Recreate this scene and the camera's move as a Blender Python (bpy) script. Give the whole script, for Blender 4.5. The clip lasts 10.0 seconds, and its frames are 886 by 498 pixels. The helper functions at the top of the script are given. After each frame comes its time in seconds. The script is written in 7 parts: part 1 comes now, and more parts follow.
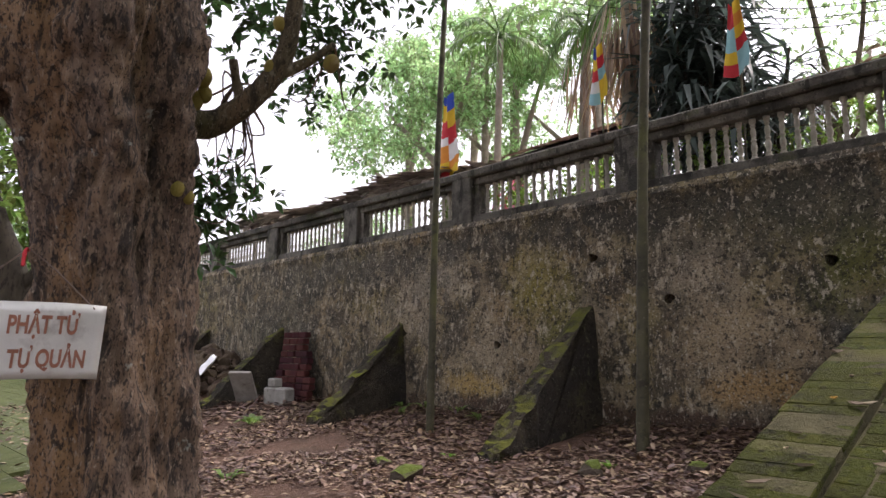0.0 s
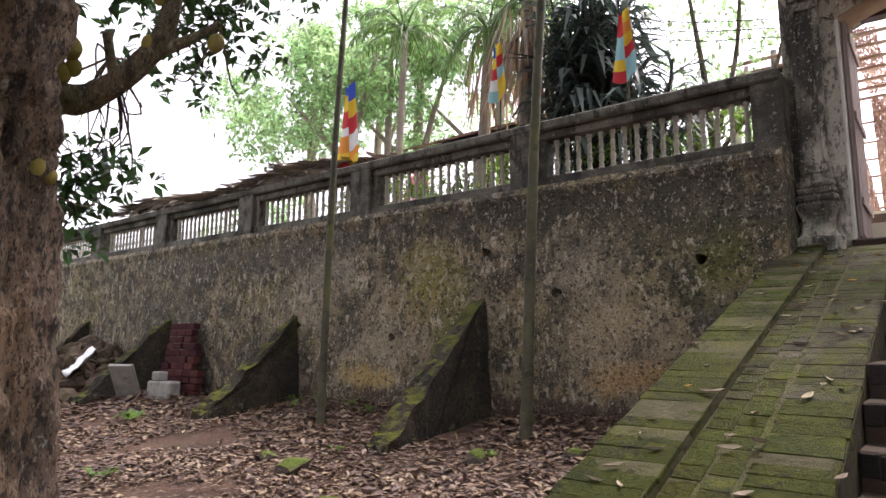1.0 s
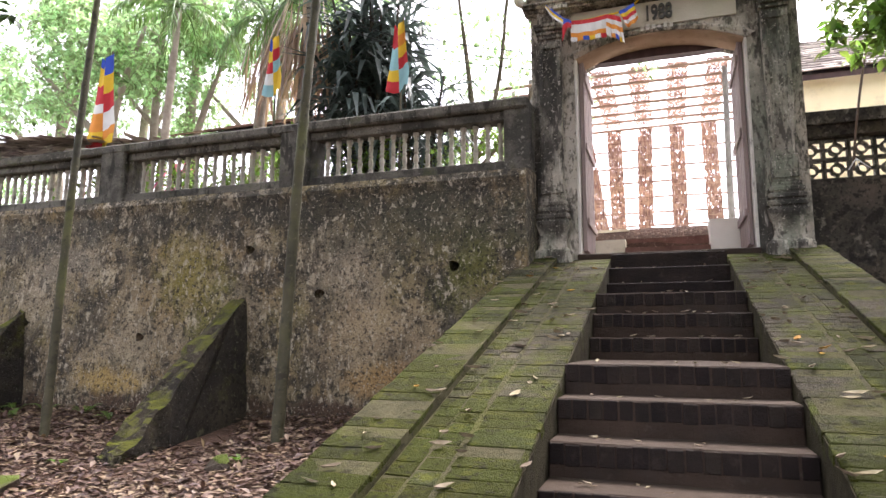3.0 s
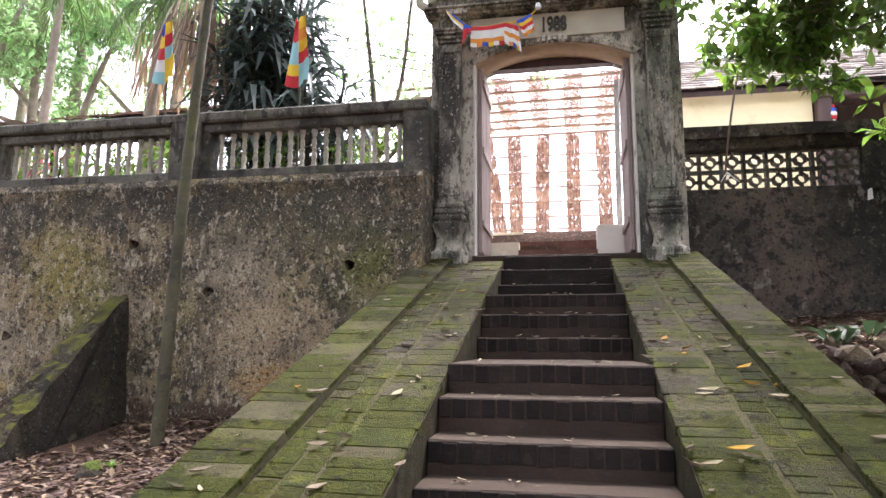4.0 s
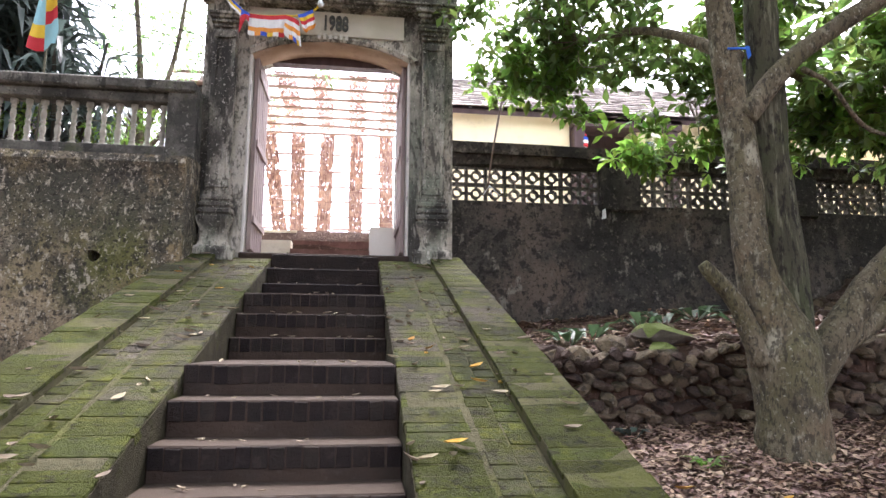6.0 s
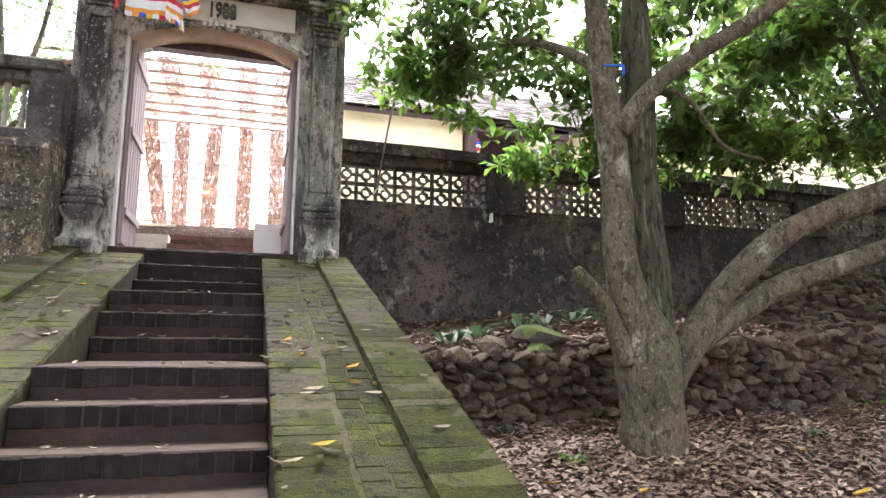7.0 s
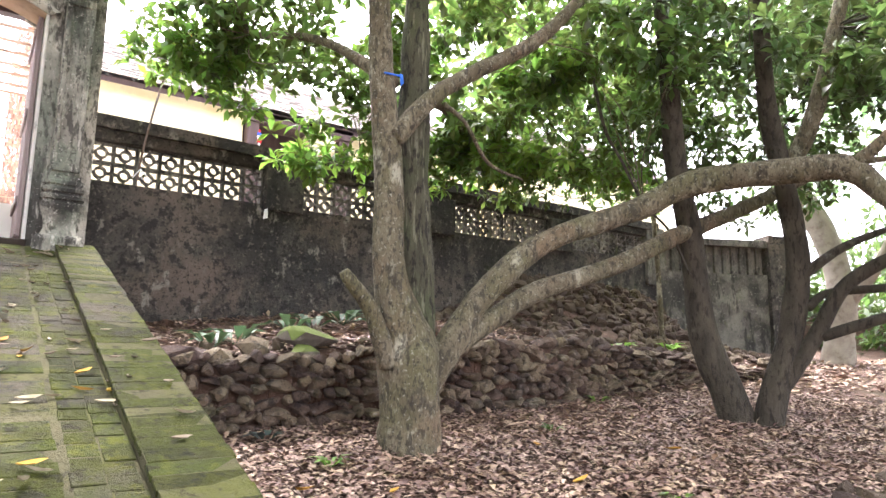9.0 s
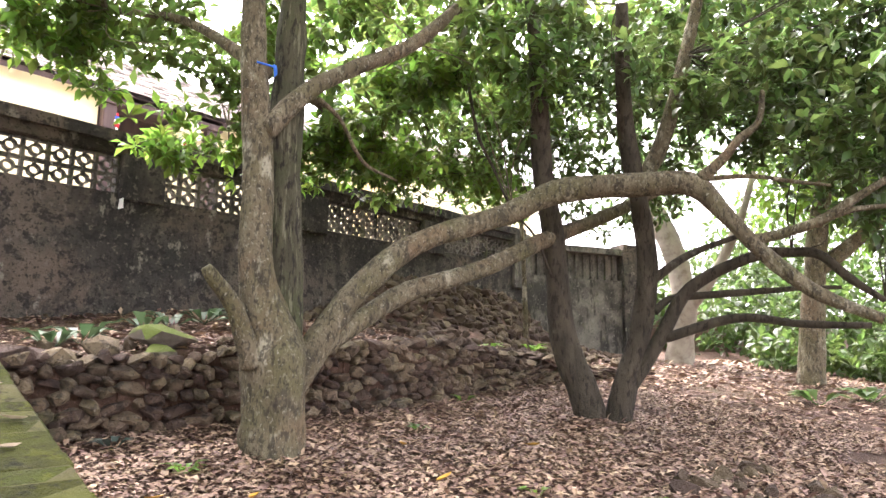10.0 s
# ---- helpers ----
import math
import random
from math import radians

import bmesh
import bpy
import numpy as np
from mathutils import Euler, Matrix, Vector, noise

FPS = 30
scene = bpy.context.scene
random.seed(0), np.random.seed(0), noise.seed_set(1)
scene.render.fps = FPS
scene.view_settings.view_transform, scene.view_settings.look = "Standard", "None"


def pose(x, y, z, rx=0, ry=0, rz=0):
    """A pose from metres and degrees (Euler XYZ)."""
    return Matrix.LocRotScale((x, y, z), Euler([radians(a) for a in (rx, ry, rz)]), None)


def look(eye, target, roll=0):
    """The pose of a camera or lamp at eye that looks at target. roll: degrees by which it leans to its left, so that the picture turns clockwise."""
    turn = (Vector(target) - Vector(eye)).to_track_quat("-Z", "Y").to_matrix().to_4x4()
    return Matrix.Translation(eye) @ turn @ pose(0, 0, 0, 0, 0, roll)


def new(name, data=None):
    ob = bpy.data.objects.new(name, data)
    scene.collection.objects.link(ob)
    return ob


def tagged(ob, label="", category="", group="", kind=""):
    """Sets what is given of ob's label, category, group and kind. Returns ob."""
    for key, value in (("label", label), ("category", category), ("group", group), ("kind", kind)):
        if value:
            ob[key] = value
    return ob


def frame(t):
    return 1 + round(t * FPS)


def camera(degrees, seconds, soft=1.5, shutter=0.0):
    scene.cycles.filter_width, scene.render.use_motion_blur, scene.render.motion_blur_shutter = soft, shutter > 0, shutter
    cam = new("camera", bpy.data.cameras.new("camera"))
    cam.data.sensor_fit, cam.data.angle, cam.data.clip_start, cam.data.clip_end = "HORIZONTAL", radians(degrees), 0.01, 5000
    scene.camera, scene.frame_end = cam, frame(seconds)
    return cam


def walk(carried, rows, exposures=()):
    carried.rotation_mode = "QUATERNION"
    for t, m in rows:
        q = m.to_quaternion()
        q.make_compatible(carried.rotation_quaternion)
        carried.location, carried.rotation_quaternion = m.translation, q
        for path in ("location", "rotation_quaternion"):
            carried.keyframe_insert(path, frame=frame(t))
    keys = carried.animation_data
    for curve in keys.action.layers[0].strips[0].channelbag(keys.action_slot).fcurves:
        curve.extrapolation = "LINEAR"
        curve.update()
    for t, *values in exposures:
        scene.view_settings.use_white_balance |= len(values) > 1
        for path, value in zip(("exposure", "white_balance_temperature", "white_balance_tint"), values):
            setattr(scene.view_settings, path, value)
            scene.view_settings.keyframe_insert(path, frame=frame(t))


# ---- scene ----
cam = camera(68.1, 10.0)
PATH = [
    (0, (0.133, -0.004, 1.684), (-1.297, 1.36, 1.993), 0.1),
    (0.5, (0.159, 0.001, 1.69), (-1.173, 1.464, 1.981), 0.1),
    (1, (0.218, 0.071, 1.674), (-1.0, 1.631, 1.963), 0.2),
    (1.5, (0.275, 0.099, 1.679), (-0.791, 1.766, 1.965), 0.2),
    (2, (0.322, 0.115, 1.683), (-0.605, 1.864, 1.97), 0.3),
    (2.5, (0.366, 0.137, 1.687), (-0.418, 1.954, 1.976), 0.3),
    (4, (0.521, 0.156, 1.693), (0.15, 2.1, 1.983), 0.3),
    (4.5, (0.581, 0.168, 1.695), (0.367, 2.136, 1.984), 0.4),
    (5, (0.64, 0.18, 1.689), (0.594, 2.158, 1.981), 0.4),
    (5.5, (0.689, 0.183, 1.687), (0.794, 2.159, 1.981), 0.4),
    (7, (0.83, 0.163, 1.697), (1.398, 2.058, 1.995), 0.5),
    (7.5, (0.874, 0.151, 1.699), (1.568, 2.002, 1.999), 0.6),
    (8, (0.92, 0.135, 1.705), (1.705, 1.95, 2.006), 0.5),
    (8.5, (0.927, 0.151, 1.711), (1.878, 1.885, 2.013), 0.8),
    (9, (0.925, 0.152, 1.722), (2.08, 1.756, 2.025), 0.9),
    (9.5, (0.942, 0.15, 1.731), (2.263, 1.621, 2.035), 0.9),
    (10, (0.947, 0.151, 1.715), (2.389, 1.502, 2.027), 0.9),
]
walk(cam, [(t, look(eye, target, roll)) for t, eye, target, roll in PATH], [(0.0, 1.14, 6400, 23), (1.0, 1.45, 6350, 22), (2.5, 1.95, 6350, 21), (4.5, 2.25, 6050, 22), (5.5, 2.36, 5950, 22), (7.0, 2.54, 5950, 20), (8.0, 2.86, 6100, 20), (9.0, 3.2, 6150, 20), (10.0, 3.18, 6450, 21)])

# ---- world and light: bright hazy sky ----
SUN_EL, SUN_ROT = radians(60), radians(15)
world = bpy.data.worlds.new("world")
scene.world = world
world.use_nodes = True
wn = world.node_tree
sky = wn.nodes.new("ShaderNodeTexSky")
sky.sky_type, sky.sun_disc = "NISHITA", False
sky.sun_elevation, sky.sun_rotation = SUN_EL, SUN_ROT
sky.dust_density, sky.air_density = 4.0, 1.0
hsv = wn.nodes.new("ShaderNodeHueSaturation")
hsv.inputs["Saturation"].default_value = 0.2
wn.links.new(sky.outputs[0], hsv.inputs["Color"])
wn.links.new(hsv.outputs[0], wn.nodes["Background"].inputs[0])
wn.nodes["Background"].inputs[1].default_value = 0.2
sun = new("sun", bpy.data.lights.new("sun", "SUN"))
sun.data.energy, sun.data.angle, sun.data.color = 1.7, radians(24), (1, 0.95, 0.86)
sun.matrix_world = look((0, 0, 0), (-math.sin(SUN_ROT) * math.cos(SUN_EL), -math.cos(SUN_ROT) * math.cos(SUN_EL), -math.sin(SUN_EL)))


# ---- materials ----
def ramp_node(nt, fac, lo, hi):
    n = nt.nodes.new("ShaderNodeMapRange")
    n.inputs["From Min"].default_value, n.inputs["From Max"].default_value = lo, hi
    nt.links.new(fac, n.inputs["Value"])
    return n.outputs[0]


def noise_node(nt, vec, scale, detail=6.0, rough=0.6):
    n = nt.nodes.new("ShaderNodeTexNoise")
    n.inputs["Scale"].default_value, n.inputs["Detail"].default_value = scale, detail
    n.inputs["Roughness"].default_value = rough
    nt.links.new(vec, n.inputs["Vector"])
    return n.outputs["Fac"]


def mix_node(nt, fac, a, b):
    n = nt.nodes.new("ShaderNodeMix")
    n.data_type = "RGBA"
    col = [s for s in n.inputs if s.type == "RGBA"]
    fs = n.inputs[0]
    if isinstance(fac, (int, float)):
        fs.default_value = fac
    else:
        nt.links.new(fac, fs)
    for sock, v in zip(col, (a, b)):
        if isinstance(v, tuple):
            sock.default_value = (*v, 1)
        else:
            nt.links.new(v, sock)
    return [o for o in n.outputs if o.type == "RGBA"][0]


def surface(name, dark, light, scale=4.0, layers=(), rough=0.85, bump=0.3, bump_scale=40.0, stretch=(1, 1, 1), spread=None, vary=0.0, metal=0.0, spec=0.3, patches=(), under=3):
    """A node material: two base colours mixed by noise, layers of stains (scale, colour, lo, hi, amount, stretch), fine relief.
    spread: 'island' or 'object', with vary as the depth of the piece-to-piece change in value."""
    m = bpy.data.materials.new(name)
    m.use_nodes = True
    nt = m.node_tree
    bsdf = nt.nodes["Principled BSDF"]
    geo = nt.nodes.new("ShaderNodeNewGeometry")

    def coords(st, shift=(0, 0, 0)):
        mp = nt.nodes.new("ShaderNodeMapping")
        mp.inputs["Scale"].default_value, mp.inputs["Location"].default_value = st, shift
        nt.links.new(geo.outputs["Position"], mp.inputs["Vector"])
        return mp.outputs[0]

    col = mix_node(nt, ramp_node(nt, noise_node(nt, coords(stretch), scale), 0.3, 0.7), dark, light)
    for k, (sc, c, lo, hi, amount, st) in enumerate(layers):
        for cx, cz, rx, rz, c2, amount2 in (patches if k == under else ()):
            near = nt.nodes.new("ShaderNodeVectorMath")
            near.operation = "LENGTH"
            nt.links.new(coords((1 / rx, 0, 1 / rz), (-cx / rx, 0, -cz / rz)), near.inputs[0])
            edge = nt.nodes.new("ShaderNodeMath")
            edge.operation, edge.inputs[1].default_value = "MULTIPLY_ADD", 3.2
            nt.links.new(noise_node(nt, coords((1, 1, 0.7), (cx, 0, 0)), 3.2, 8.0, 0.7), edge.inputs[0])
            neg = nt.nodes.new("ShaderNodeMath")
            neg.operation, neg.inputs[0].default_value = "SUBTRACT", -0.55
            nt.links.new(near.outputs["Value"], neg.inputs[1])
            nt.links.new(neg.outputs[0], edge.inputs[2])
            f = nt.nodes.new("ShaderNodeMath")
            f.operation, f.use_clamp, f.inputs[1].default_value = "MULTIPLY", True, amount2
            nt.links.new(ramp_node(nt, edge.outputs[0], 0.0, 0.7), f.inputs[0])
            col = mix_node(nt, f.outputs[0], col, c2)
        f = ramp_node(nt, noise_node(nt, coords(st, (3.7 * k + 1.3, 2.1 * k, 5.9 * k)), sc, 8.0, 0.65), lo, hi)
        mul = nt.nodes.new("ShaderNodeMath")
        mul.operation, mul.use_clamp = "MULTIPLY", True
        mul.inputs[1].default_value = amount
        nt.links.new(f, mul.inputs[0])
        col = mix_node(nt, mul.outputs[0], col, c)
    if spread:
        if spread == "island":
            rnd = geo.outputs["Random Per Island"]
        else:
            rnd = nt.nodes.new("ShaderNodeObjectInfo").outputs["Random"]
        h = nt.nodes.new("ShaderNodeHueSaturation")
        nt.links.new(col, h.inputs["Color"])
        mr = nt.nodes.new("ShaderNodeMapRange")
        mr.inputs["To Min"].default_value, mr.inputs["To Max"].default_value = 1 - vary, 1 + vary
        nt.links.new(rnd, mr.inputs["Value"])
        nt.links.new(mr.outputs[0], h.inputs["Value"])
        mr2 = nt.nodes.new("ShaderNodeMapRange")
        mr2.inputs["To Min"].default_value, mr2.inputs["To Max"].default_value = 0.5 - 0.05 * vary, 0.5 + 0.05 * vary
        nt.links.new(rnd, mr2.inputs["Value"])
        nt.links.new(mr2.outputs[0], h.inputs["Hue"])
        col = h.outputs[0]
    nt.links.new(col, bsdf.inputs["Base Color"])
    bsdf.inputs["Roughness"].default_value, bsdf.inputs["Metallic"].default_value = rough, metal
    bsdf.inputs["Specular IOR Level"].default_value = spec
    if bump:
        b = nt.nodes.new("ShaderNodeBump")
        b.inputs["Strength"].default_value, b.inputs["Distance"].default_value = bump, 0.03
        nt.links.new(noise_node(nt, coords(stretch), bump_scale, 8.0, 0.7), b.inputs["Height"])
        nt.links.new(b.outputs[0], bsdf.inputs["Normal"])
    return m


def foliage(name, dark, light, vary=0.35, through_light=0.35, rough=0.36, tips=None):
    """Leaves: value and hue change from leaf to leaf, with light shining through."""
    m = surface(name, dark, light, 1.2, (() if tips is None else tips), rough, 0.0, spread="island", vary=vary, spec=0.4)
    nt = m.node_tree
    bsdf = nt.nodes["Principled BSDF"]
    src = bsdf.inputs["Base Color"].links[0].from_socket
    tr = nt.nodes.new("ShaderNodeBsdfTranslucent")
    g = nt.nodes.new("ShaderNodeHueSaturation")
    g.inputs["Value"].default_value, g.inputs["Hue"].default_value = 2.1, 0.495
    nt.links.new(src, g.inputs["Color"])
    nt.links.new(g.outputs[0], tr.inputs["Color"])
    mx = nt.nodes.new("ShaderNodeMixShader")
    mx.inputs[0].default_value = through_light
    nt.links.new(bsdf.outputs[0], mx.inputs[1])
    nt.links.new(tr.outputs[0], mx.inputs[2])
    nt.links.new(mx.outputs[0], nt.nodes["Material Output"].inputs["Surface"])
    return m


def topped_moss(m, colour=(0.085, 0.1, 0.018), lo=0.5, hi=0.85):
    """Moss that grows on the upper faces of a piece."""
    nt = m.node_tree
    bsdf = nt.nodes["Principled BSDF"]
    src = bsdf.inputs["Base Color"].links[0].from_socket
    geo = nt.nodes.new("ShaderNodeNewGeometry")
    sep = nt.nodes.new("ShaderNodeSeparateXYZ")
    nt.links.new(geo.outputs["Normal"], sep.inputs[0])
    n = noise_node(nt, geo.outputs["Position"], 5.0, 8.0, 0.7)
    add = nt.nodes.new("ShaderNodeMath")
    add.operation = "MULTIPLY_ADD"
    add.inputs[1].default_value = 0.9
    nt.links.new(n, add.inputs[0])
    sub = nt.nodes.new("ShaderNodeMath")
    sub.operation, sub.inputs[1].default_value = "SUBTRACT", 0.5
    nt.links.new(sep.outputs["Z"], sub.inputs[0])
    nt.links.new(sub.outputs[0], add.inputs[2])
    nt.links.new(mix_node(nt, ramp_node(nt, add.outputs[0], lo, hi), src, colour), bsdf.inputs["Base Color"])
    return m


ONE, STREAK = (1, 1, 1), (1, 1, 0.3)
M = {}
M["wall"] = surface("weathered_plaster", (0.17, 0.135, 0.085), (0.34, 0.275, 0.18), 2.2, (
    (0.8, (0.2, 0.165, 0.06), 0.5, 0.62, 0.65, ONE),
    (1.3, (0.07, 0.064, 0.052), 0.49, 0.6, 0.75, (1, 1, 0.8)),
    (1.9, (0.28, 0.2, 0.1), 0.53, 0.63, 0.65, ONE),
    (3.4, (0.075, 0.066, 0.05), 0.5, 0.58, 0.8, (1, 1, 0.7)),
    (5.5, (0.5, 0.425, 0.31), 0.56, 0.62, 0.75, (1.2, 1, 0.55)),
    (8.0, (0.045, 0.041, 0.032), 0.53, 0.58, 0.85, (1, 1, 0.75)),
    (15.0, (0.52, 0.455, 0.35), 0.575, 0.63, 0.75, (1.1, 1, 0.7)),
    (21.0, (0.03, 0.027, 0.021), 0.55, 0.6, 0.85, ONE),
    (40.0, (0.6, 0.54, 0.43), 0.6, 0.64, 0.75, ONE),
    (52.0, (0.03, 0.027, 0.021), 0.55, 0.6, 0.75, ONE)), 0.95, 1.0, 26.0, patches=(
    (-2.6, 1.75, 0.85, 0.55, (0.42, 0.32, 0.2), 0.6), (-2.35, 1.35, 0.6, 0.2, (0.42, 0.26, 0.1), 0.65), (-2.9, 2.6, 0.7, 0.5, (0.36, 0.3, 0.22), 0.5),
    (-6.1, 1.25, 0.7, 0.22, (0.46, 0.32, 0.11), 0.75), (-5.9, 1.75, 0.5, 0.5, (0.44, 0.36, 0.24), 0.65), (-5.0, 2.5, 0.55, 0.5, (0.26, 0.22, 0.05), 0.7), (-4.6, 1.8, 0.4, 0.6, (0.2, 0.19, 0.05), 0.7), (-7.0, 2.7, 0.8, 0.4, (0.38, 0.33, 0.26), 0.5),
    (-1.5, 2.5, 0.55, 0.6, (0.12, 0.125, 0.03), 0.75), (-1.3, 1.7, 0.4, 0.5, (0.09, 0.092, 0.085), 0.8),
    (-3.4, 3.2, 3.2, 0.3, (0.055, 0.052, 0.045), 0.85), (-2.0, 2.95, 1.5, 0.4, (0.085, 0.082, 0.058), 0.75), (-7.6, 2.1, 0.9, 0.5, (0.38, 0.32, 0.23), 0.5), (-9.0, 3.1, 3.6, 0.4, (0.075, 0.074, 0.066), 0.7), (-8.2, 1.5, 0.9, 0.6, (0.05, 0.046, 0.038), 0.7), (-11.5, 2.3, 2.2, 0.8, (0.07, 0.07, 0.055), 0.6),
    (-3.5, 0.95, 6.0, 0.16, (0.085, 0.052, 0.036), 0.9)), under=6)
M["wall_dark"] = surface("sooty_plaster", (0.034, 0.031, 0.027), (0.1, 0.088, 0.073), 1.8, (
    (0.8, (0.17, 0.13, 0.1), 0.53, 0.65, 0.6, ONE),
    (1.5, (0.022, 0.021, 0.02), 0.47, 0.58, 0.8, STREAK),
    (3.0, (0.11, 0.092, 0.075), 0.56, 0.65, 0.5, ONE),
    (5.0, (0.28, 0.255, 0.21), 0.595, 0.65, 0.65, (1, 1, 0.6)),
    (8.0, (0.02, 0.018, 0.017), 0.53, 0.59, 0.8, ONE),
    (16.0, (0.16, 0.135, 0.11), 0.57, 0.64, 0.65, ONE),
    (30.0, (0.02, 0.018, 0.016), 0.55, 0.61, 0.75, ONE)), 0.92, 1.0, 20.0, patches=(
    (2.9, 2.4, 0.9, 0.45, (0.155, 0.117, 0.09), 0.75), (4.6, 2.7, 0.5, 0.5, (0.03, 0.03, 0.028), 0.8), (6.2, 2.5, 1.4, 0.5, (0.12, 0.1, 0.078), 0.7), (5.6, 2.2, 0.8, 0.3, (0.03, 0.028, 0.025), 0.8)), under=3)
M["concrete"] = surface("mossy_concrete", (0.11, 0.102, 0.086), (0.23, 0.212, 0.18), 3.0, (
    (1.5, (0.04, 0.038, 0.034), 0.47, 0.6, 0.85, ONE),
    (3.0, (0.1, 0.11, 0.045), 0.56, 0.68, 0.65, ONE),
    (7.0, (0.03, 0.028, 0.025), 0.54, 0.61, 0.8, STREAK),
    (20.0, (0.36, 0.34, 0.29), 0.6, 0.66, 0.65, ONE),
    (40.0, (0.04, 0.037, 0.032), 0.56, 0.62, 0.7, ONE)), 0.95, 0.8, 40.0)
M["baluster"] = surface("pale_limewash", (0.3, 0.28, 0.23), (0.46, 0.43, 0.36), 5.0, (
    (4.0, (0.12, 0.11, 0.09), 0.55, 0.66, 0.7, ONE),), 0.95, 0.4, 50.0)
M["gate"] = surface("old_gate_plaster", (0.38, 0.345, 0.28), (0.64, 0.585, 0.49), 2.0, (
    (1.0, (0.16, 0.15, 0.125), 0.48, 0.6, 0.75, STREAK),
    (2.2, (0.2, 0.235, 0.175), 0.52, 0.64, 0.7, (1, 1, 0.6)),
    (4.0, (0.045, 0.041, 0.037), 0.5, 0.57, 0.85, STREAK),
    (8.0, (0.66, 0.61, 0.52), 0.57, 0.63, 0.75, (1.3, 1, 0.3)),
    (13.0, (0.05, 0.046, 0.04), 0.53, 0.6, 0.75, (1.2, 1, 0.4)),
    (26.0, (0.06, 0.055, 0.047), 0.55, 0.62, 0.7, (1, 1, 0.6)),
    (40.0, (0.7, 0.65, 0.56), 0.6, 0.64, 0.7, ONE)), 0.95, 1.0, 34.0, patches=(
    (-0.78, 4.35, 0.2, 0.9, (0.045, 0.042, 0.038), 0.9), (-0.95, 3.6, 0.2, 0.7, (0.06, 0.055, 0.048), 0.85), (-0.75, 3.05, 0.25, 0.3, (0.04, 0.038, 0.034), 0.8),
    (1.55, 3.05, 0.25, 0.25, (0.035, 0.033, 0.03), 0.9), (1.3, 5.25, 0.35, 0.3, (0.07, 0.072, 0.055), 0.85), (1.6, 4.6, 0.2, 0.7, (0.12, 0.135, 0.11), 0.75), (1.3, 4.0, 0.12, 1.0, (0.16, 0.18, 0.14), 0.7), (0.3, 5.6, 1.6, 0.16, (0.08, 0.075, 0.065), 0.8),
    (-0.54, 3.9, 0.07, 1.0, (0.52, 0.48, 0.42), 0.6)), under=4)
M["soffit"] = surface("brown_arch_soffit", (0.36, 0.25, 0.165), (0.5, 0.38, 0.27), 3.0, ((4.0, (0.2, 0.14, 0.1), 0.54, 0.66, 0.6, ONE),), 0.9, 0.3)
M["reveal"] = surface("pale_worn_plaster", (0.5, 0.47, 0.42), (0.68, 0.64, 0.58), 3.0, ((3.0, (0.3, 0.28, 0.24), 0.54, 0.66, 0.6, STREAK), (14.0, (0.16, 0.14, 0.12), 0.58, 0.65, 0.6, (1, 1, 0.4))), 0.9, 0.5)
M["panel"] = surface("cream_name_panel", (0.5, 0.46, 0.37), (0.62, 0.58, 0.48), 3.0, ((3.0, (0.2, 0.17, 0.13), 0.52, 0.66, 0.7, ONE),), 0.95, 0.3)
M["relief"] = surface("dark_relief_lettering", (0.05, 0.05, 0.045), (0.09, 0.09, 0.08), 9.0)
def cheek_brick(name, green, tone):
    """Worn brick under moss; green from 0 to 1 is how far the moss has spread."""
    g = 0.12 * green
    def c(r, gr, bl):
        return (r * tone, gr * tone, bl * tone)
    return surface(name, c(0.058, 0.05, 0.036), c(0.13, 0.11, 0.078), 2.2, (
        (4.0, c(0.16, 0.135, 0.105), 0.55, 0.66, 0.6, ONE),
        (1.1, c(0.06, 0.072, 0.008), 0.5 - g, 0.66 - g, 0.8, ONE),
        (2.6, c(0.085, 0.1, 0.007), 0.52 - g, 0.66 - g, 0.8, ONE),
        (1.7, c(0.03, 0.036, 0.016), 0.54, 0.66, 0.7, ONE),
        (7.0, c(0.135, 0.145, 0.014), 0.57 - 0.3 * g, 0.66 - 0.3 * g, 0.7, ONE),
        (12.0, c(0.026, 0.024, 0.015), 0.56, 0.64, 0.7, ONE),
        (30.0, c(0.024, 0.024, 0.012), 0.56, 0.63, 0.6, ONE),
        (55.0, c(0.2, 0.19, 0.13), 0.62, 0.67, 0.6, ONE)), 0.9, 1.0, 60.0, spread="object", vary=0.18, spec=0.15)


M["mossbrick"] = cheek_brick("mossy_brick", 1.25, 0.58)
M["drybrick"] = cheek_brick("worn_mossy_brick", 0.5, 0.76)
M["mortar"] = surface("mossy_mortar", (0.062, 0.057, 0.03), (0.115, 0.105, 0.058), 6.0, ((3.0, (0.085, 0.094, 0.018), 0.47, 0.62, 0.65, ONE), (16.0, (0.03, 0.026, 0.016), 0.55, 0.62, 0.7, ONE)), 0.95, 0.9, spec=0.1)
M["dark_mortar"] = surface("dark_brown_mortar", (0.028, 0.024, 0.015), (0.065, 0.056, 0.032), 6.0, ((4.0, (0.05, 0.055, 0.01), 0.56, 0.66, 0.6, ONE),), 0.95, 0.9, spec=0.1)
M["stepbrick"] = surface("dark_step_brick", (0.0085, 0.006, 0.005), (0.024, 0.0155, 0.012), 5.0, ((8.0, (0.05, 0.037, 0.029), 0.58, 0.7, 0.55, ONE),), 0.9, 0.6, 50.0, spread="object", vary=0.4)
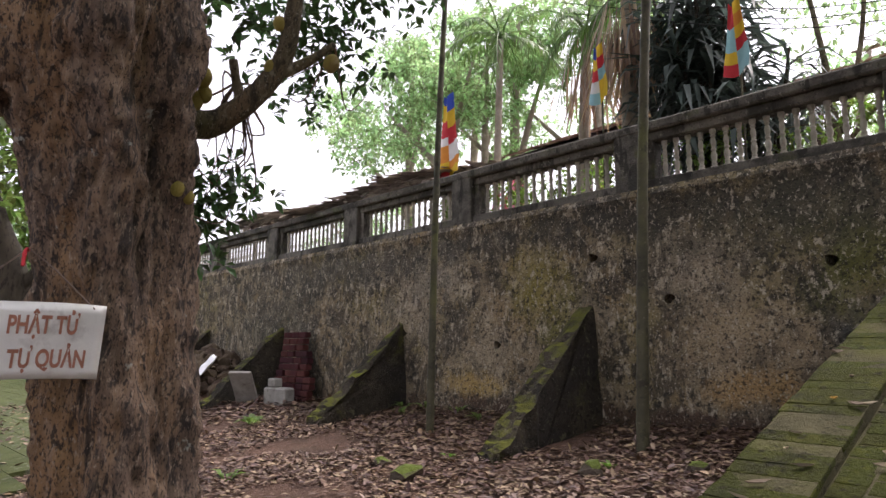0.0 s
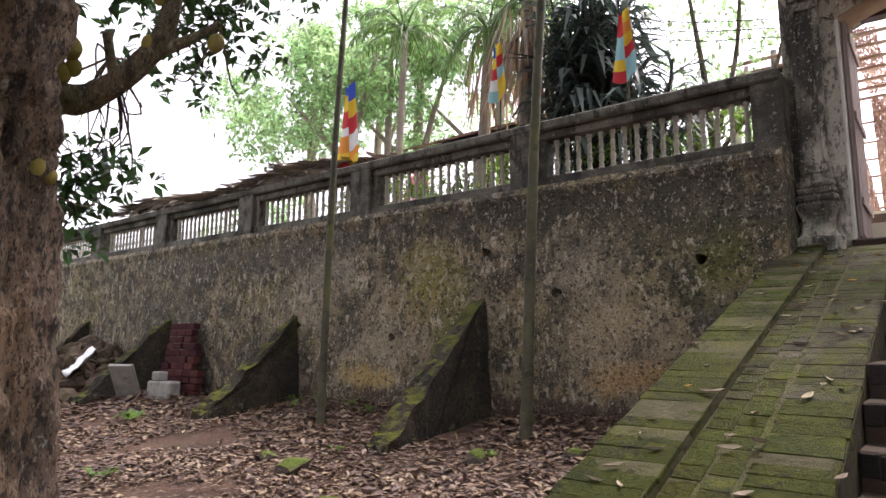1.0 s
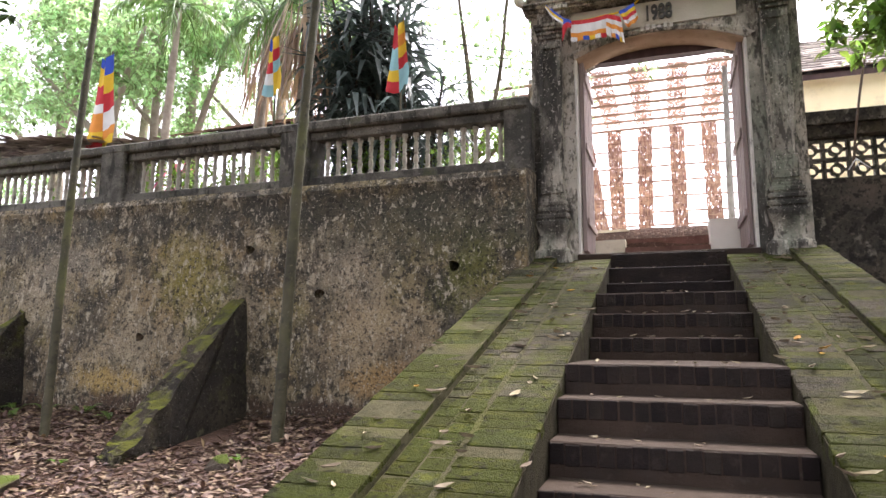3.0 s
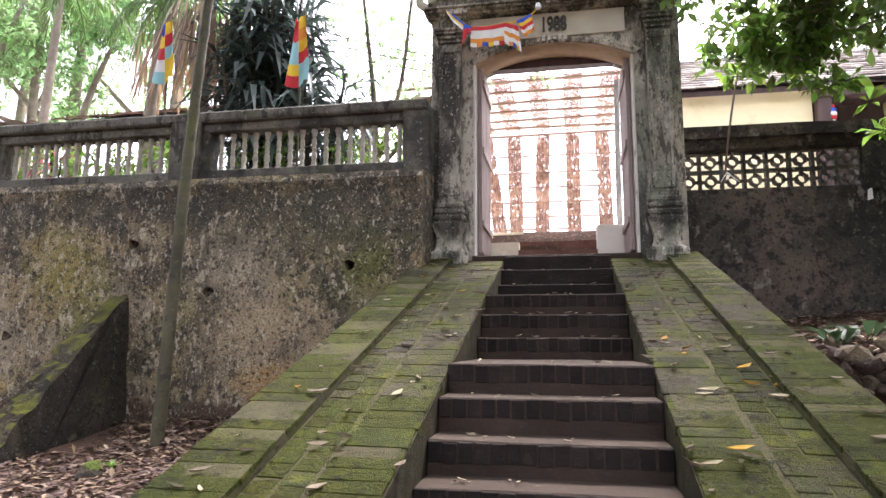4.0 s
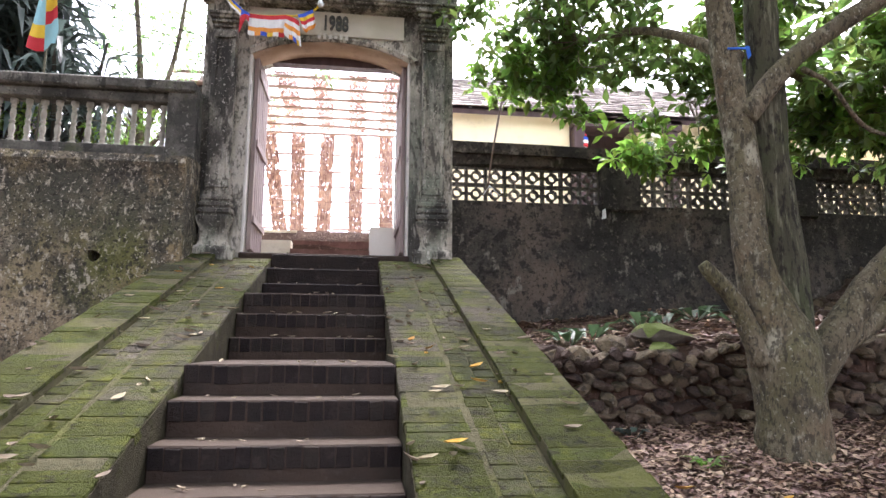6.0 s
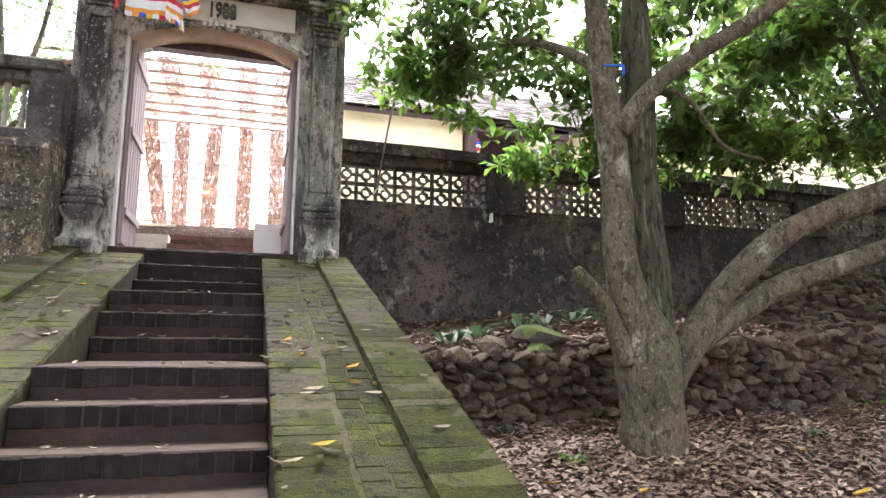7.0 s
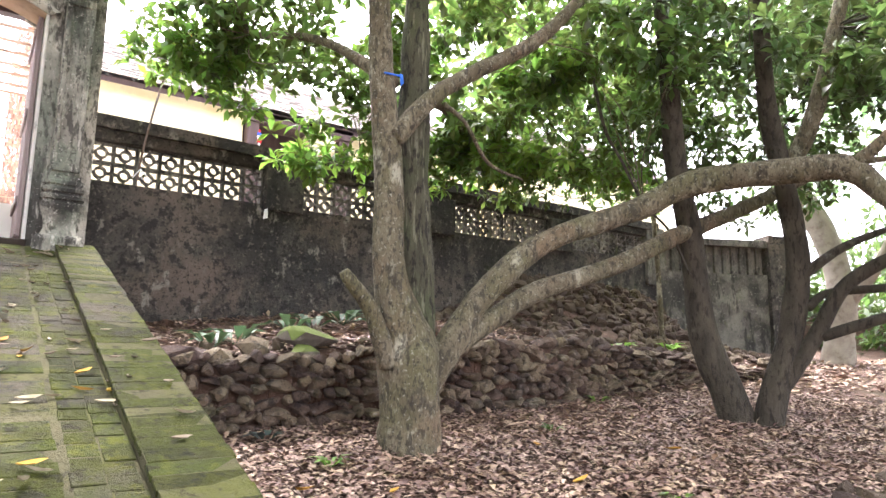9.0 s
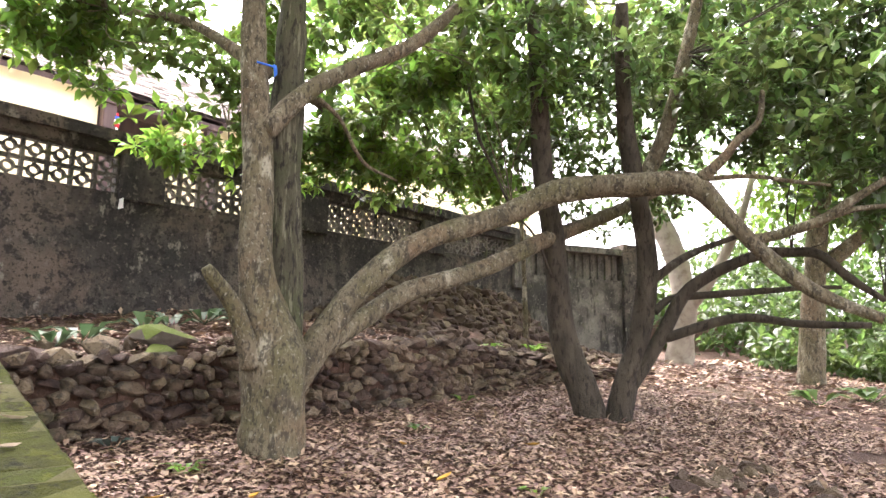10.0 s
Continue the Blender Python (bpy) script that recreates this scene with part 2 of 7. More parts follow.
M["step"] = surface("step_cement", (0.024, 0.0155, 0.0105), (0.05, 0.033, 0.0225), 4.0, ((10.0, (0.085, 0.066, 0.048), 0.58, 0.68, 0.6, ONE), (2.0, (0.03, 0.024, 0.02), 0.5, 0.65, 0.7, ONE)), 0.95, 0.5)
M["soil"] = surface("brown_soil", (0.05, 0.028, 0.018), (0.115, 0.066, 0.043), 3.0, (
    (25.0, (0.25, 0.17, 0.13), 0.55, 0.65, 0.7, ONE),
    (40.0, (0.03, 0.02, 0.015), 0.55, 0.65, 0.8, ONE),
    (0.5, (0.09, 0.085, 0.04), 0.58, 0.72, 0.5, ONE)), 0.95, 1.0, 45.0)
M["court"] = surface("pale_paving", (0.55, 0.52, 0.47), (0.7, 0.67, 0.6), 2.0, (), 0.9, 0.2)
M["mosspave"] = surface("mossy_paving", (0.03, 0.04, 0.01), (0.065, 0.078, 0.02), 2.5, ((9.0, (0.2, 0.2, 0.17), 0.56, 0.66, 0.6, ONE),), 0.95, 0.6)
M["bark_old"] = surface("rugged_brown_bark", (0.085, 0.058, 0.042), (0.23, 0.155, 0.1), 5.0, (
    (1.2, (0.06, 0.046, 0.037), 0.5, 0.64, 0.6, (1, 1, 0.6)),
    (1.0, (0.36, 0.2, 0.075), 0.5, 0.64, 0.6, (1.4, 1.4, 0.35)),
    (3.0, (0.31, 0.195, 0.105), 0.53, 0.62, 0.6, (1.5, 1.5, 0.2)),
    (9.0, (0.022, 0.017, 0.013), 0.55, 0.62, 0.8, (1.4, 1.4, 0.25)),
    (20.0, (0.27, 0.19, 0.125), 0.55, 0.62, 0.65, (1, 1, 0.45)),
    (30.0, (0.014, 0.01, 0.008), 0.54, 0.59, 0.85, (1, 1, 0.35)),
    (5.0, (0.4, 0.42, 0.36), 0.65, 0.68, 0.75, ONE),
    (50.0, (0.36, 0.28, 0.2), 0.58, 0.63, 0.7, (1, 1, 0.5)),
    (80.0, (0.012, 0.009, 0.007), 0.54, 0.59, 0.8, (1, 1, 0.5))), 0.85, 1.0, 40.0, (1, 1, 0.45), spec=0.45)
M["bark"] = surface("grey_brown_bark", (0.085, 0.07, 0.042), (0.185, 0.155, 0.1), 7.0, (
    (1.8, (0.1, 0.095, 0.042), 0.48, 0.62, 0.7, ONE),
    (3.5, (0.42, 0.39, 0.29), 0.57, 0.64, 0.65, (1, 1, 0.5)),
    (1.4, (0.17, 0.115, 0.068), 0.53, 0.64, 0.65, ONE),
    (9.0, (0.045, 0.038, 0.026), 0.55, 0.62, 0.75, (1, 1, 0.5)),
    (16.0, (0.26, 0.24, 0.17), 0.57, 0.64, 0.6, (1, 1, 0.6)),
    (26.0, (0.035, 0.029, 0.02), 0.54, 0.6, 0.75, (1, 1, 0.4)),
    (44.0, (0.4, 0.38, 0.3), 0.6, 0.65, 0.6, ONE), (60.0, (0.03, 0.025, 0.018), 0.55, 0.61, 0.7, (1, 1, 0.5))), 0.95, 1.0, 30.0, (1, 1, 0.4))
M["bark_mid"] = surface("furrowed_brown_bark", (0.036, 0.034, 0.021), (0.09, 0.083, 0.05), 7.0, ((1.8, (0.06, 0.068, 0.03), 0.48, 0.62, 0.7, ONE), (14.0, (0.2, 0.195, 0.13), 0.55, 0.62, 0.6, (1.6, 1.6, 0.14)), (6.0, (0.25, 0.24, 0.2), 0.64, 0.7, 0.5, ONE), (26.0, (0.015, 0.012, 0.01), 0.52, 0.6, 0.85, (1, 1, 0.3))), 0.95, 1.0, 30.0, (1, 1, 0.3))
M["bark_dark"] = surface("dark_bark", (0.032, 0.027, 0.019), (0.08, 0.066, 0.046), 7.0, ((24.0, (0.018, 0.014, 0.011), 0.53, 0.6, 0.8, (1, 1, 0.35)),(4.0, (0.2, 0.19, 0.16), 0.62, 0.7, 0.5, ONE),), 0.95, 0.8, 34.0, (1, 1, 0.4))
M["bark_pale"] = surface("pale_bark", (0.21, 0.178, 0.14), (0.35, 0.305, 0.245), 5.0, ((5.0, (0.14, 0.11, 0.08), 0.55, 0.66, 0.6, ONE),), 0.95, 0.6)
M["stone"] = surface("brown_field_stone", (0.072, 0.049, 0.032), (0.19, 0.136, 0.093), 4.0, (
    (1.2, (0.1, 0.088, 0.07), 0.54, 0.66, 0.5, ONE),
    (9.0, (0.035, 0.027, 0.022), 0.53, 0.61, 0.75, ONE),
    (2.0, (0.055, 0.066, 0.025), 0.58, 0.7, 0.5, ONE), (18.0, (0.27, 0.22, 0.175), 0.58, 0.66, 0.6, ONE), (45.0, (0.03, 0.023, 0.018), 0.56, 0.62, 0.7, ONE)), 0.92, 1.0, 45.0, spread="object", vary=0.5)
# brown base darkened to carry the canopy's shade over the stone bank
M["stone_stuff"] = surface("shade_darkened_rubble", (0.04, 0.027, 0.017), (0.098, 0.07, 0.046), 3.5, ((20.0, (0.22, 0.18, 0.15), 0.58, 0.68, 0.5, ONE),), 0.95, 0.8, 40.0, spread="island", vary=0.4)
M["litter"] = surface("dry_leaf_litter", (0.17, 0.1, 0.064), (0.42, 0.29, 0.21), 2.0, ((0.9, (0.3, 0.215, 0.175), 0.5, 0.65, 0.5, ONE), (6.0, (0.1, 0.05, 0.032), 0.52, 0.62, 0.7, ONE)), 0.65, 0.0, spread="island", vary=0.5, spec=0.35)
M["litter_damp"] = surface("damp_leaf_litter", (0.085, 0.046, 0.028), (0.23, 0.145, 0.095), 2.0, ((0.9, (0.2, 0.14, 0.105), 0.5, 0.65, 0.5, ONE), (6.0, (0.06, 0.03, 0.02), 0.52, 0.62, 0.7, ONE)), 0.55, 0.0, spread="island", vary=0.7, spec=0.45)
M["yellow_leaf"] = surface("yellow_fallen_leaf", (0.36, 0.19, 0.03), (0.5, 0.3, 0.06), 9.0, (), 0.7, 0.0, spread="object", vary=0.25)
M["pale_leaf"] = surface("pale_dry_leaf", (0.2, 0.155, 0.095), (0.4, 0.335, 0.24), 9.0, (), 0.8, 0.0, spread="object", vary=0.35)
M["leaf_deep"] = foliage("deep_green_leaves", (0.042, 0.074, 0.016), (0.105, 0.155, 0.036), 0.6, 0.52)
# deep green lowered in colour, replacing shade from above on the forked tree
M["leaf_forked"] = foliage("shaded_deep_green_leaves", (0.03, 0.055, 0.015), (0.078, 0.115, 0.032), 0.6, 0.4)
M["leaf_lime"] = foliage("fresh_green_leaves", (0.065, 0.125, 0.018), (0.13, 0.205, 0.034), 0.5, 0.5)
M["leaf_jack"] = foliage("jackfruit_leaves", (0.022, 0.05, 0.016), (0.05, 0.1, 0.028), 0.5, 0.35)
M["leaf_far"] = foliage("light_green_leaves", (0.09, 0.16, 0.06), (0.21, 0.3, 0.14), 0.55, 0.7)
M["leaf_under"] = foliage("undergrowth_leaves", (0.034, 0.06, 0.014), (0.062, 0.1, 0.026), 0.4, 0.45)
M["leaf_palm"] = foliage("palm_leaflets", (0.05, 0.1, 0.025), (0.11, 0.18, 0.05), 0.4, 0.4)
M["leaf_dry"] = foliage("dry_palm_leaflets", (0.16, 0.1, 0.06), (0.3, 0.21, 0.13), 0.4, 0.2)
M["leaf_dark"] = foliage("dark_strap_leaves", (0.028, 0.042, 0.033), (0.07, 0.095, 0.08), 0.5, 0.2, 0.5)
M["leaf_broad"] = foliage("glossy_broad_leaves", (0.022, 0.047, 0.02), (0.055, 0.09, 0.042), 0.5, 0.2, 0.5)
M["leaf_pink"] = foliage("pink_strap_leaves", (0.4, 0.06, 0.12), (0.55, 0.12, 0.2), 0.3, 0.3)
M["leaf_yellow"] = foliage("yellowing_leaflets", (0.4, 0.34, 0.06), (0.5, 0.42, 0.1), 0.3, 0.4)
M["bamboo"] = surface("green_brown_bamboo", (0.045, 0.043, 0.026), (0.1, 0.092, 0.055), 3.0, ((1.2, (0.12, 0.13, 0.04), 0.5, 0.64, 0.65, ONE), (8.0, (0.03, 0.026, 0.018), 0.53, 0.62, 0.75, ONE), (30.0, (0.2, 0.18, 0.12), 0.6, 0.67, 0.6, ONE)), 0.6, 0.2)
M["bamboo_dry"] = surface("dry_bamboo", (0.3, 0.2, 0.15), (0.45, 0.32, 0.24), 4.0, (), 0.7, 0.2)
M["mat"] = foliage("brown_woven_strips", (0.29, 0.185, 0.138), (0.42, 0.28, 0.21), 0.4, 0.14, 0.85)
M["yellow_wall"] = surface("ochre_limewash", (0.82, 0.7, 0.42), (0.88, 0.79, 0.54), 1.5, ((2.0, (0.5, 0.42, 0.28), 0.55, 0.7, 0.5, ONE),), 0.9, 0.2)
M["white_wall"] = surface("white_limewash", (0.7, 0.66, 0.58), (0.82, 0.79, 0.72), 2.0, ((3.0, (0.5, 0.42, 0.34), 0.56, 0.7, 0.5, ONE),), 0.9, 0.2)
M["cream_block"] = surface("cream_worn_limewash", (0.6, 0.54, 0.4), (0.78, 0.73, 0.58), 2.5, ((4.0, (0.42, 0.35, 0.24), 0.56, 0.68, 0.6, ONE),), 0.9, 0.3)
M["redstep"] = surface("red_brick_step", (0.09, 0.045, 0.035), (0.17, 0.09, 0.068), 6.0, ((14.0, (0.24, 0.17, 0.13), 0.58, 0.66, 0.6, ONE),), 0.9, 0.4)
M["tile"] = surface("old_roof_tile", (0.16, 0.09, 0.065), (0.3, 0.19, 0.14), 3.0, ((4.0, (0.1, 0.09, 0.08), 0.5, 0.66, 0.6, ONE),), 0.95, 0.5, spread="island", vary=0.4)
# tile colour raised to stand in for the roof's overexposed brightness
M["tile_pale"] = surface("brightened_roof_tile", (0.3, 0.26, 0.23), (0.48, 0.43, 0.38), 3.0, ((4.0, (0.2, 0.17, 0.15), 0.5, 0.66, 0.6, ONE),), 0.95, 0.5, spread="island", vary=0.35)
M["thatch"] = surface("grey_thatch", (0.3, 0.25, 0.2), (0.55, 0.48, 0.42), 3.0, (), 0.95, 0.6, spread="island", vary=0.5)
M["wood_dark"] = surface("dark_wood", (0.05, 0.03, 0.03), (0.1, 0.065, 0.06), 8.0, (), 0.6, 0.2, 40, (1, 1, 0.1))
M["door_wood"] = surface("weathered_door_wood", (0.2, 0.15, 0.14), (0.36, 0.29, 0.27), 8.0, ((3.0, (0.12, 0.08, 0.08), 0.54, 0.66, 0.6, (3, 3, 0.3)),), 0.7, 0.3, 40, (3, 3, 0.2))
M["redbrick"] = surface("dark_red_brick", (0.042, 0.01, 0.011), (0.09, 0.022, 0.022), 6.0, (), 0.9, 0.4, spread="object", vary=0.35)
M["cement_pale"] = surface("pale_cement", (0.22, 0.21, 0.19), (0.36, 0.345, 0.31), 6.0, ((5.0, (0.12, 0.1, 0.08), 0.54, 0.64, 0.7, ONE),), 0.9, 0.4)
M["plastic"] = surface("white_plastic", (0.65, 0.66, 0.68), (0.8, 0.8, 0.8), 8.0, (), 0.5, 0.0)
M["metal_sign"] = surface("scuffed_tin", (0.62, 0.62, 0.58), (0.8, 0.8, 0.76), 3.0, ((6.0, (0.36, 0.34, 0.31), 0.56, 0.68, 0.6, ONE),), 0.45, 0.1, metal=0.3)
M["sign_red"] = surface("faded_red_paint", (0.26, 0.11, 0.07), (0.36, 0.17, 0.11), 12.0)
M["wire"] = surface("rusty_wire", (0.12, 0.08, 0.06), (0.2, 0.15, 0.12), 20.0, (), 0.6, 0.0, metal=0.5)
M["cable"] = surface("black_cable", (0.02, 0.02, 0.02), (0.03, 0.03, 0.03), 8.0)
M["fruit"] = surface("green_yellow_rind", (0.24, 0.2, 0.04), (0.36, 0.29, 0.07), 9.0, ((4.0, (0.2, 0.13, 0.06), 0.55, 0.66, 0.6, ONE),), 0.7, 0.8, 90.0)
M["blue_paint"] = surface("blue_plastic", (0.03, 0.12, 0.5), (0.05, 0.18, 0.6), 8.0)
M["cream"] = surface("cream_enamel", (0.6, 0.55, 0.38), (0.7, 0.65, 0.48), 4.0, (), 0.4, 0.0)
M["glass"] = surface("bulb_glass", (0.75, 0.77, 0.8), (0.82, 0.84, 0.86), 4.0, (), 0.15, 0.0, spec=0.5)
CLOTH = {n: surface(n + "_cloth", tuple(v * 0.85 for v in c), c, 8.0, (), 0.85, 0.0) for n, c in dict(
    blue=(0.05, 0.1, 0.5), yellow=(0.75, 0.5, 0.04), red=(0.55, 0.04, 0.05), white=(0.75, 0.74, 0.72), orange=(0.72, 0.28, 0.05), teal=(0.3, 0.55, 0.6)).items()}


# ---- mesh helpers ----
def thing(name, label, category, group="", kind="", at=(0, 0, 0)):
    ob = new(name)
    ob.location = at
    ob.empty_display_size = 0.1
    return tagged(ob, label, category, group, kind)


def link(name, mesh, mat, parent=None, label="", smooth=False):
    ob = new(name, mesh)
    if mat is not None and not mesh.materials:
        mesh.materials.append(mat)
    if smooth:
        mesh.polygons.foreach_set("use_smooth", [True] * len(mesh.polygons))
    if parent is not None:
        ob.parent = parent
        ob.matrix_parent_inverse = Matrix.Translation(-parent.matrix_basis.translation) if parent.parent is None else Matrix.Identity(4)
    if label:
        ob["label"] = label
    return ob


def part(name, bm, mat, parent=None, label="", smooth=False):
    me = bpy.data.meshes.new(name)
    bm.to_mesh(me)
    bm.free()
    return link(name, me, mat, parent, label, smooth)


def raw(name, verts, faces, mat, parent=None, label="", smooth=False):
    me = bpy.data.meshes.new(name)
    me.from_pydata([tuple(v) for v in verts], [], faces)
    me.update()
    return link(name, me, mat, parent, label, smooth)


def add_box(bm, x0, x1, y0, y1, z0, z1, bevel=0.0):
    r = bmesh.ops.create_cube(bm, size=1.0)
    vs = r["verts"]
    for v in vs:
        v.co = Vector((x0 + (v.co.x + 0.5) * (x1 - x0), y0 + (v.co.y + 0.5) * (y1 - y0), z0 + (v.co.z + 0.5) * (z1 - z0)))
    if bevel:
        bmesh.ops.bevel(bm, geom=list({e for v in vs for e in v.link_edges}), offset=bevel, segments=1, affect="EDGES")
    return bm


def box(x0, x1, y0, y1, z0, z1, bevel=0.0):
    return add_box(bmesh.new(), x0, x1, y0, y1, z0, z1, bevel)


def lathe(profile, sides=12):
    """Closed turned shape round z from (radius, z) pairs."""
    vs, fs = [], []
    for r, z in profile:
        for k in range(sides):
            a = 2 * math.pi * k / sides
            vs.append((r * math.cos(a), r * math.sin(a), z))
    n = len(profile)
    for i in range(n - 1):
        for k in range(sides):
            k2 = (k + 1) % sides
            fs.append((i * sides + k, i * sides + k2, (i + 1) * sides + k2, (i + 1) * sides + k))
    fs.append(tuple(range(sides))[::-1])
    fs.append(tuple((n - 1) * sides + k for k in range(sides)))
    return vs, fs


def smooth_path(pts, per=6):
    """Catmull-Rom points through the given ones."""
    p = [np.array(q, float) for q in pts]
    p = [2 * p[0] - p[1]] + p + [2 * p[-1] - p[-2]]
    out = []
    for i in range(1, len(p) - 2):
        for k in range(per):
            t = k / per
            out.append(0.5 * (2 * p[i] + (p[i + 1] - p[i - 1]) * t + (2 * p[i - 1] - 5 * p[i] + 4 * p[i + 1] - p[i + 2]) * t * t + (3 * p[i] - p[i - 1] - 3 * p[i + 1] + p[i + 2]) * t ** 3))
    out.append(p[-2])
    return np.array(out)


def tube(pts, radii, sides=10, per=6, rough=0.0, seed=0.0, ridge=0.0, grit=0.0):
    """A tapering limb along smoothed points, with an uneven skin."""
    path = smooth_path(pts, per)
    rad = np.interp(np.linspace(0, 1, len(path)), np.linspace(0, 1, len(radii)), radii)
    vs, fs = [], []
    u = None
    for i, (c, r) in enumerate(zip(path, rad)):
        d = Vector(path[min(i + 1, len(path) - 1)] - path[max(i - 1, 0)]).normalized()
        if u is None:
            u = d.cross(Vector((0.9, 0.3, 0.1)) if abs(d.x) < 0.8 else Vector((0, 0.2, 1))).normalized()
        u = (u - d * u.dot(d)).normalized()
        w = d.cross(u)
        for k in range(sides):
            a = 2 * math.pi * k / sides
            o = u * math.cos(a) + w * math.sin(a)
            q = Vector(c) + o * r
            s = 1.0
            if rough:
                s += rough * noise.noise(q * 2.2 + Vector((seed, 0, 0))) + 0.5 * rough * noise.noise(q * 7 + Vector((seed, 3, 0)))
            if ridge:
                s += ridge * math.sin(5 * a + 1.5 * noise.noise(q * 1.5)) * (0.6 + noise.noise(q * 1.2 + Vector((seed, 0, 0))))
            if grit:
                s += grit * noise.noise(Vector((q.x * 14, q.y * 14, q.z * 4.5))) + 0.6 * grit * noise.noise(Vector((q.x * 30, q.y * 30, q.z * 12)))
            vs.append(Vector(c) + o * r * s)
    n = len(path)
    for i in range(n - 1):
        for k in range(sides):
            k2 = (k + 1) % sides
            fs.append((i * sides + k, i * sides + k2, (i + 1) * sides + k2, (i + 1) * sides + k))
    fs.append(tuple(range(sides))[::-1])
    fs.append(tuple((n - 1) * sides + k for k in range(sides)))
    return vs, fs


def join(*pairs):
    vs, fs = [], []
    for v, f in pairs:
        o = len(vs)
        vs.extend(v)
        fs.extend(tuple(i + o for i in q) for q in f)
    return vs, fs


def leaf_mesh(name, base, axis, normal, length, width, mat, parent=None, fold=0.12, droop=0.15, label=""):
    """Many small folded leaves: arrays of base points, directions, normals, lengths and widths."""
    n = len(base)
    axis = axis / np.linalg.norm(axis, axis=1, keepdims=True)
    side = np.cross(axis, normal)
    side /= np.linalg.norm(side, axis=1, keepdims=True) + 1e-9
    up = np.cross(side, axis)
    L, W = length[:, None], width[:, None]
    mid = base + axis * L * 0.58
    v = np.empty((n, 5, 3))
    v[:, 0] = base
    v[:, 1] = mid - side * W * 0.5 + up * W * fold
    v[:, 2] = mid
    v[:, 3] = mid + side * W * 0.5 + up * W * fold
    v[:, 4] = base + axis * L - up * L * droop
    k = np.arange(n)[:, None] * 5
    f = np.concatenate([k + np.array([q]) for q in ((0, 2, 1), (1, 2, 4), (0, 3, 2), (3, 4, 2))], axis=1).reshape(-1, 3)
    me = bpy.data.meshes.new(name)
    me.vertices.add(n * 5)
    me.vertices.foreach_set("co", v.ravel())
    me.loops.add(len(f) * 3)
    me.loops.foreach_set("vertex_index", f.ravel().astype(np.int32))
    me.polygons.add(len(f))
    me.polygons.foreach_set("loop_start", np.arange(len(f), dtype=np.int32) * 3)
    me.update(calc_edges=True)
    return link(name, me, mat, parent, label)


rng = np.random.default_rng(7)


def unit(n):
    v = rng.normal(size=(n, 3))
    return v / np.linalg.norm(v, axis=1, keepdims=True)


def crown_points(blobs, density, gap=0.0, grain=0.8):
    """Points inside uneven ellipsoids (x, y, z, rx, ry, rz), thinned by noise so that gaps stay open."""
    out = []
    for x, y, z, rx, ry, rz in blobs:
        n = int(density * rx * ry * rz * 4.19)
        p = unit(n) * (rng.random((n, 1)) ** 0.45)
        p = p * (rx, ry, rz) + (x, y, z)
        keep = [noise.noise(Vector(q) * grain) + 0.35 * noise.noise(Vector(q) * grain * 3) > gap for q in p]
        out.append(p[np.array(keep, bool)])
    return np.concatenate(out)


def rosettes(name, pts, count, size, mat, parent, width=0.42, flat=0.5, label=""):
    """Whorls of leaves round twig ends."""
    n = len(pts)
    c = np.repeat(pts, count, axis=0)
    tip = np.repeat(unit(n) * (1, 1, 0.5) + (0, 0, flat), count, axis=0)
    d = unit(n * count) + 0.5 * tip
    d[:, 2] -= 0.15
    s = size * (0.6 + 0.7 * rng.random(n * count))
    nrm = unit(n * count) * 0.6 + (0, 0, 1)
    return leaf_mesh(name, c + d * 0.02, d, nrm, s, s * width, mat, parent, 0.15, 0.18, label)


def text_mesh(body, size, depth, bold=0.0):
    cu = bpy.data.curves.new("lettering", "FONT")
    cu.body, cu.size, cu.extrude, cu.align_x, cu.align_y = body, size, depth, "CENTER", "CENTER"
    cu.offset = bold
    ob = bpy.data.objects.new("lettering", cu)
    scene.collection.objects.link(ob)
    me = bpy.data.meshes.new_from_object(ob.evaluated_get(bpy.context.evaluated_depsgraph_get()))
    bpy.data.objects.remove(ob)
    bpy.data.curves.remove(cu)
    return me


# ---- ground: one sheet with the lower yard, the stone-edged terrace and the upper court ----
COURT = 3.12


def smoothstep(a, b, x):
    t = min(1.0, max(0.0, (x - a) / (b - a)))
    return t * t * (3 - 2 * t)


def yard(x, y):
    return 0.27 + 0.045 * max(-4, min(14, x)) + 0.12 * max(-3, min(8, y))


def terrace_edge(x):
    return 5.45 + 0.12 * math.sin(x * 0.9) - 0.02 * (x - 3)


def terrace(x):
    return 1.62 + 0.2 * smoothstep(2, 5, x) - 0.3 * smoothstep(6.5, 10.5, x)


def ground_z(x, y):
    z = yard(x, y)
    if x > 1.9:
        e = terrace_edge(x)
        side = smoothstep(1.9, 2.0, x) * (1 - smoothstep(10.5, 13.0, x))
        up = terrace(x) - 0.03 + 0.32 * smoothstep(e, 7.9, y) + 0.35 * smoothstep(7.0, 9.0, x) * smoothstep(e + 0.3, 7.2, y)
        z += (up - z) * smoothstep(e - 0.02, e + 0.12, y) * side
    z += 0.03 * noise.noise(Vector((x * 0.7, y * 0.7, 0))) + 0.012 * noise.noise(Vector((x * 3, y * 3, 1)))
    z += 0.6 * smoothstep(6.2, 7.6, x) * (1 - smoothstep(10.8, 11.8, x)) * smoothstep(6.9, 7.8, y)
    z += 0.85 * math.exp(-((x + 12.9) / 1.1) ** 2 - ((y - 5.9) / 0.6) ** 2)
    if y > 8.2:
        z += (COURT - z) * smoothstep(8.2, 8.35, y)
    return z


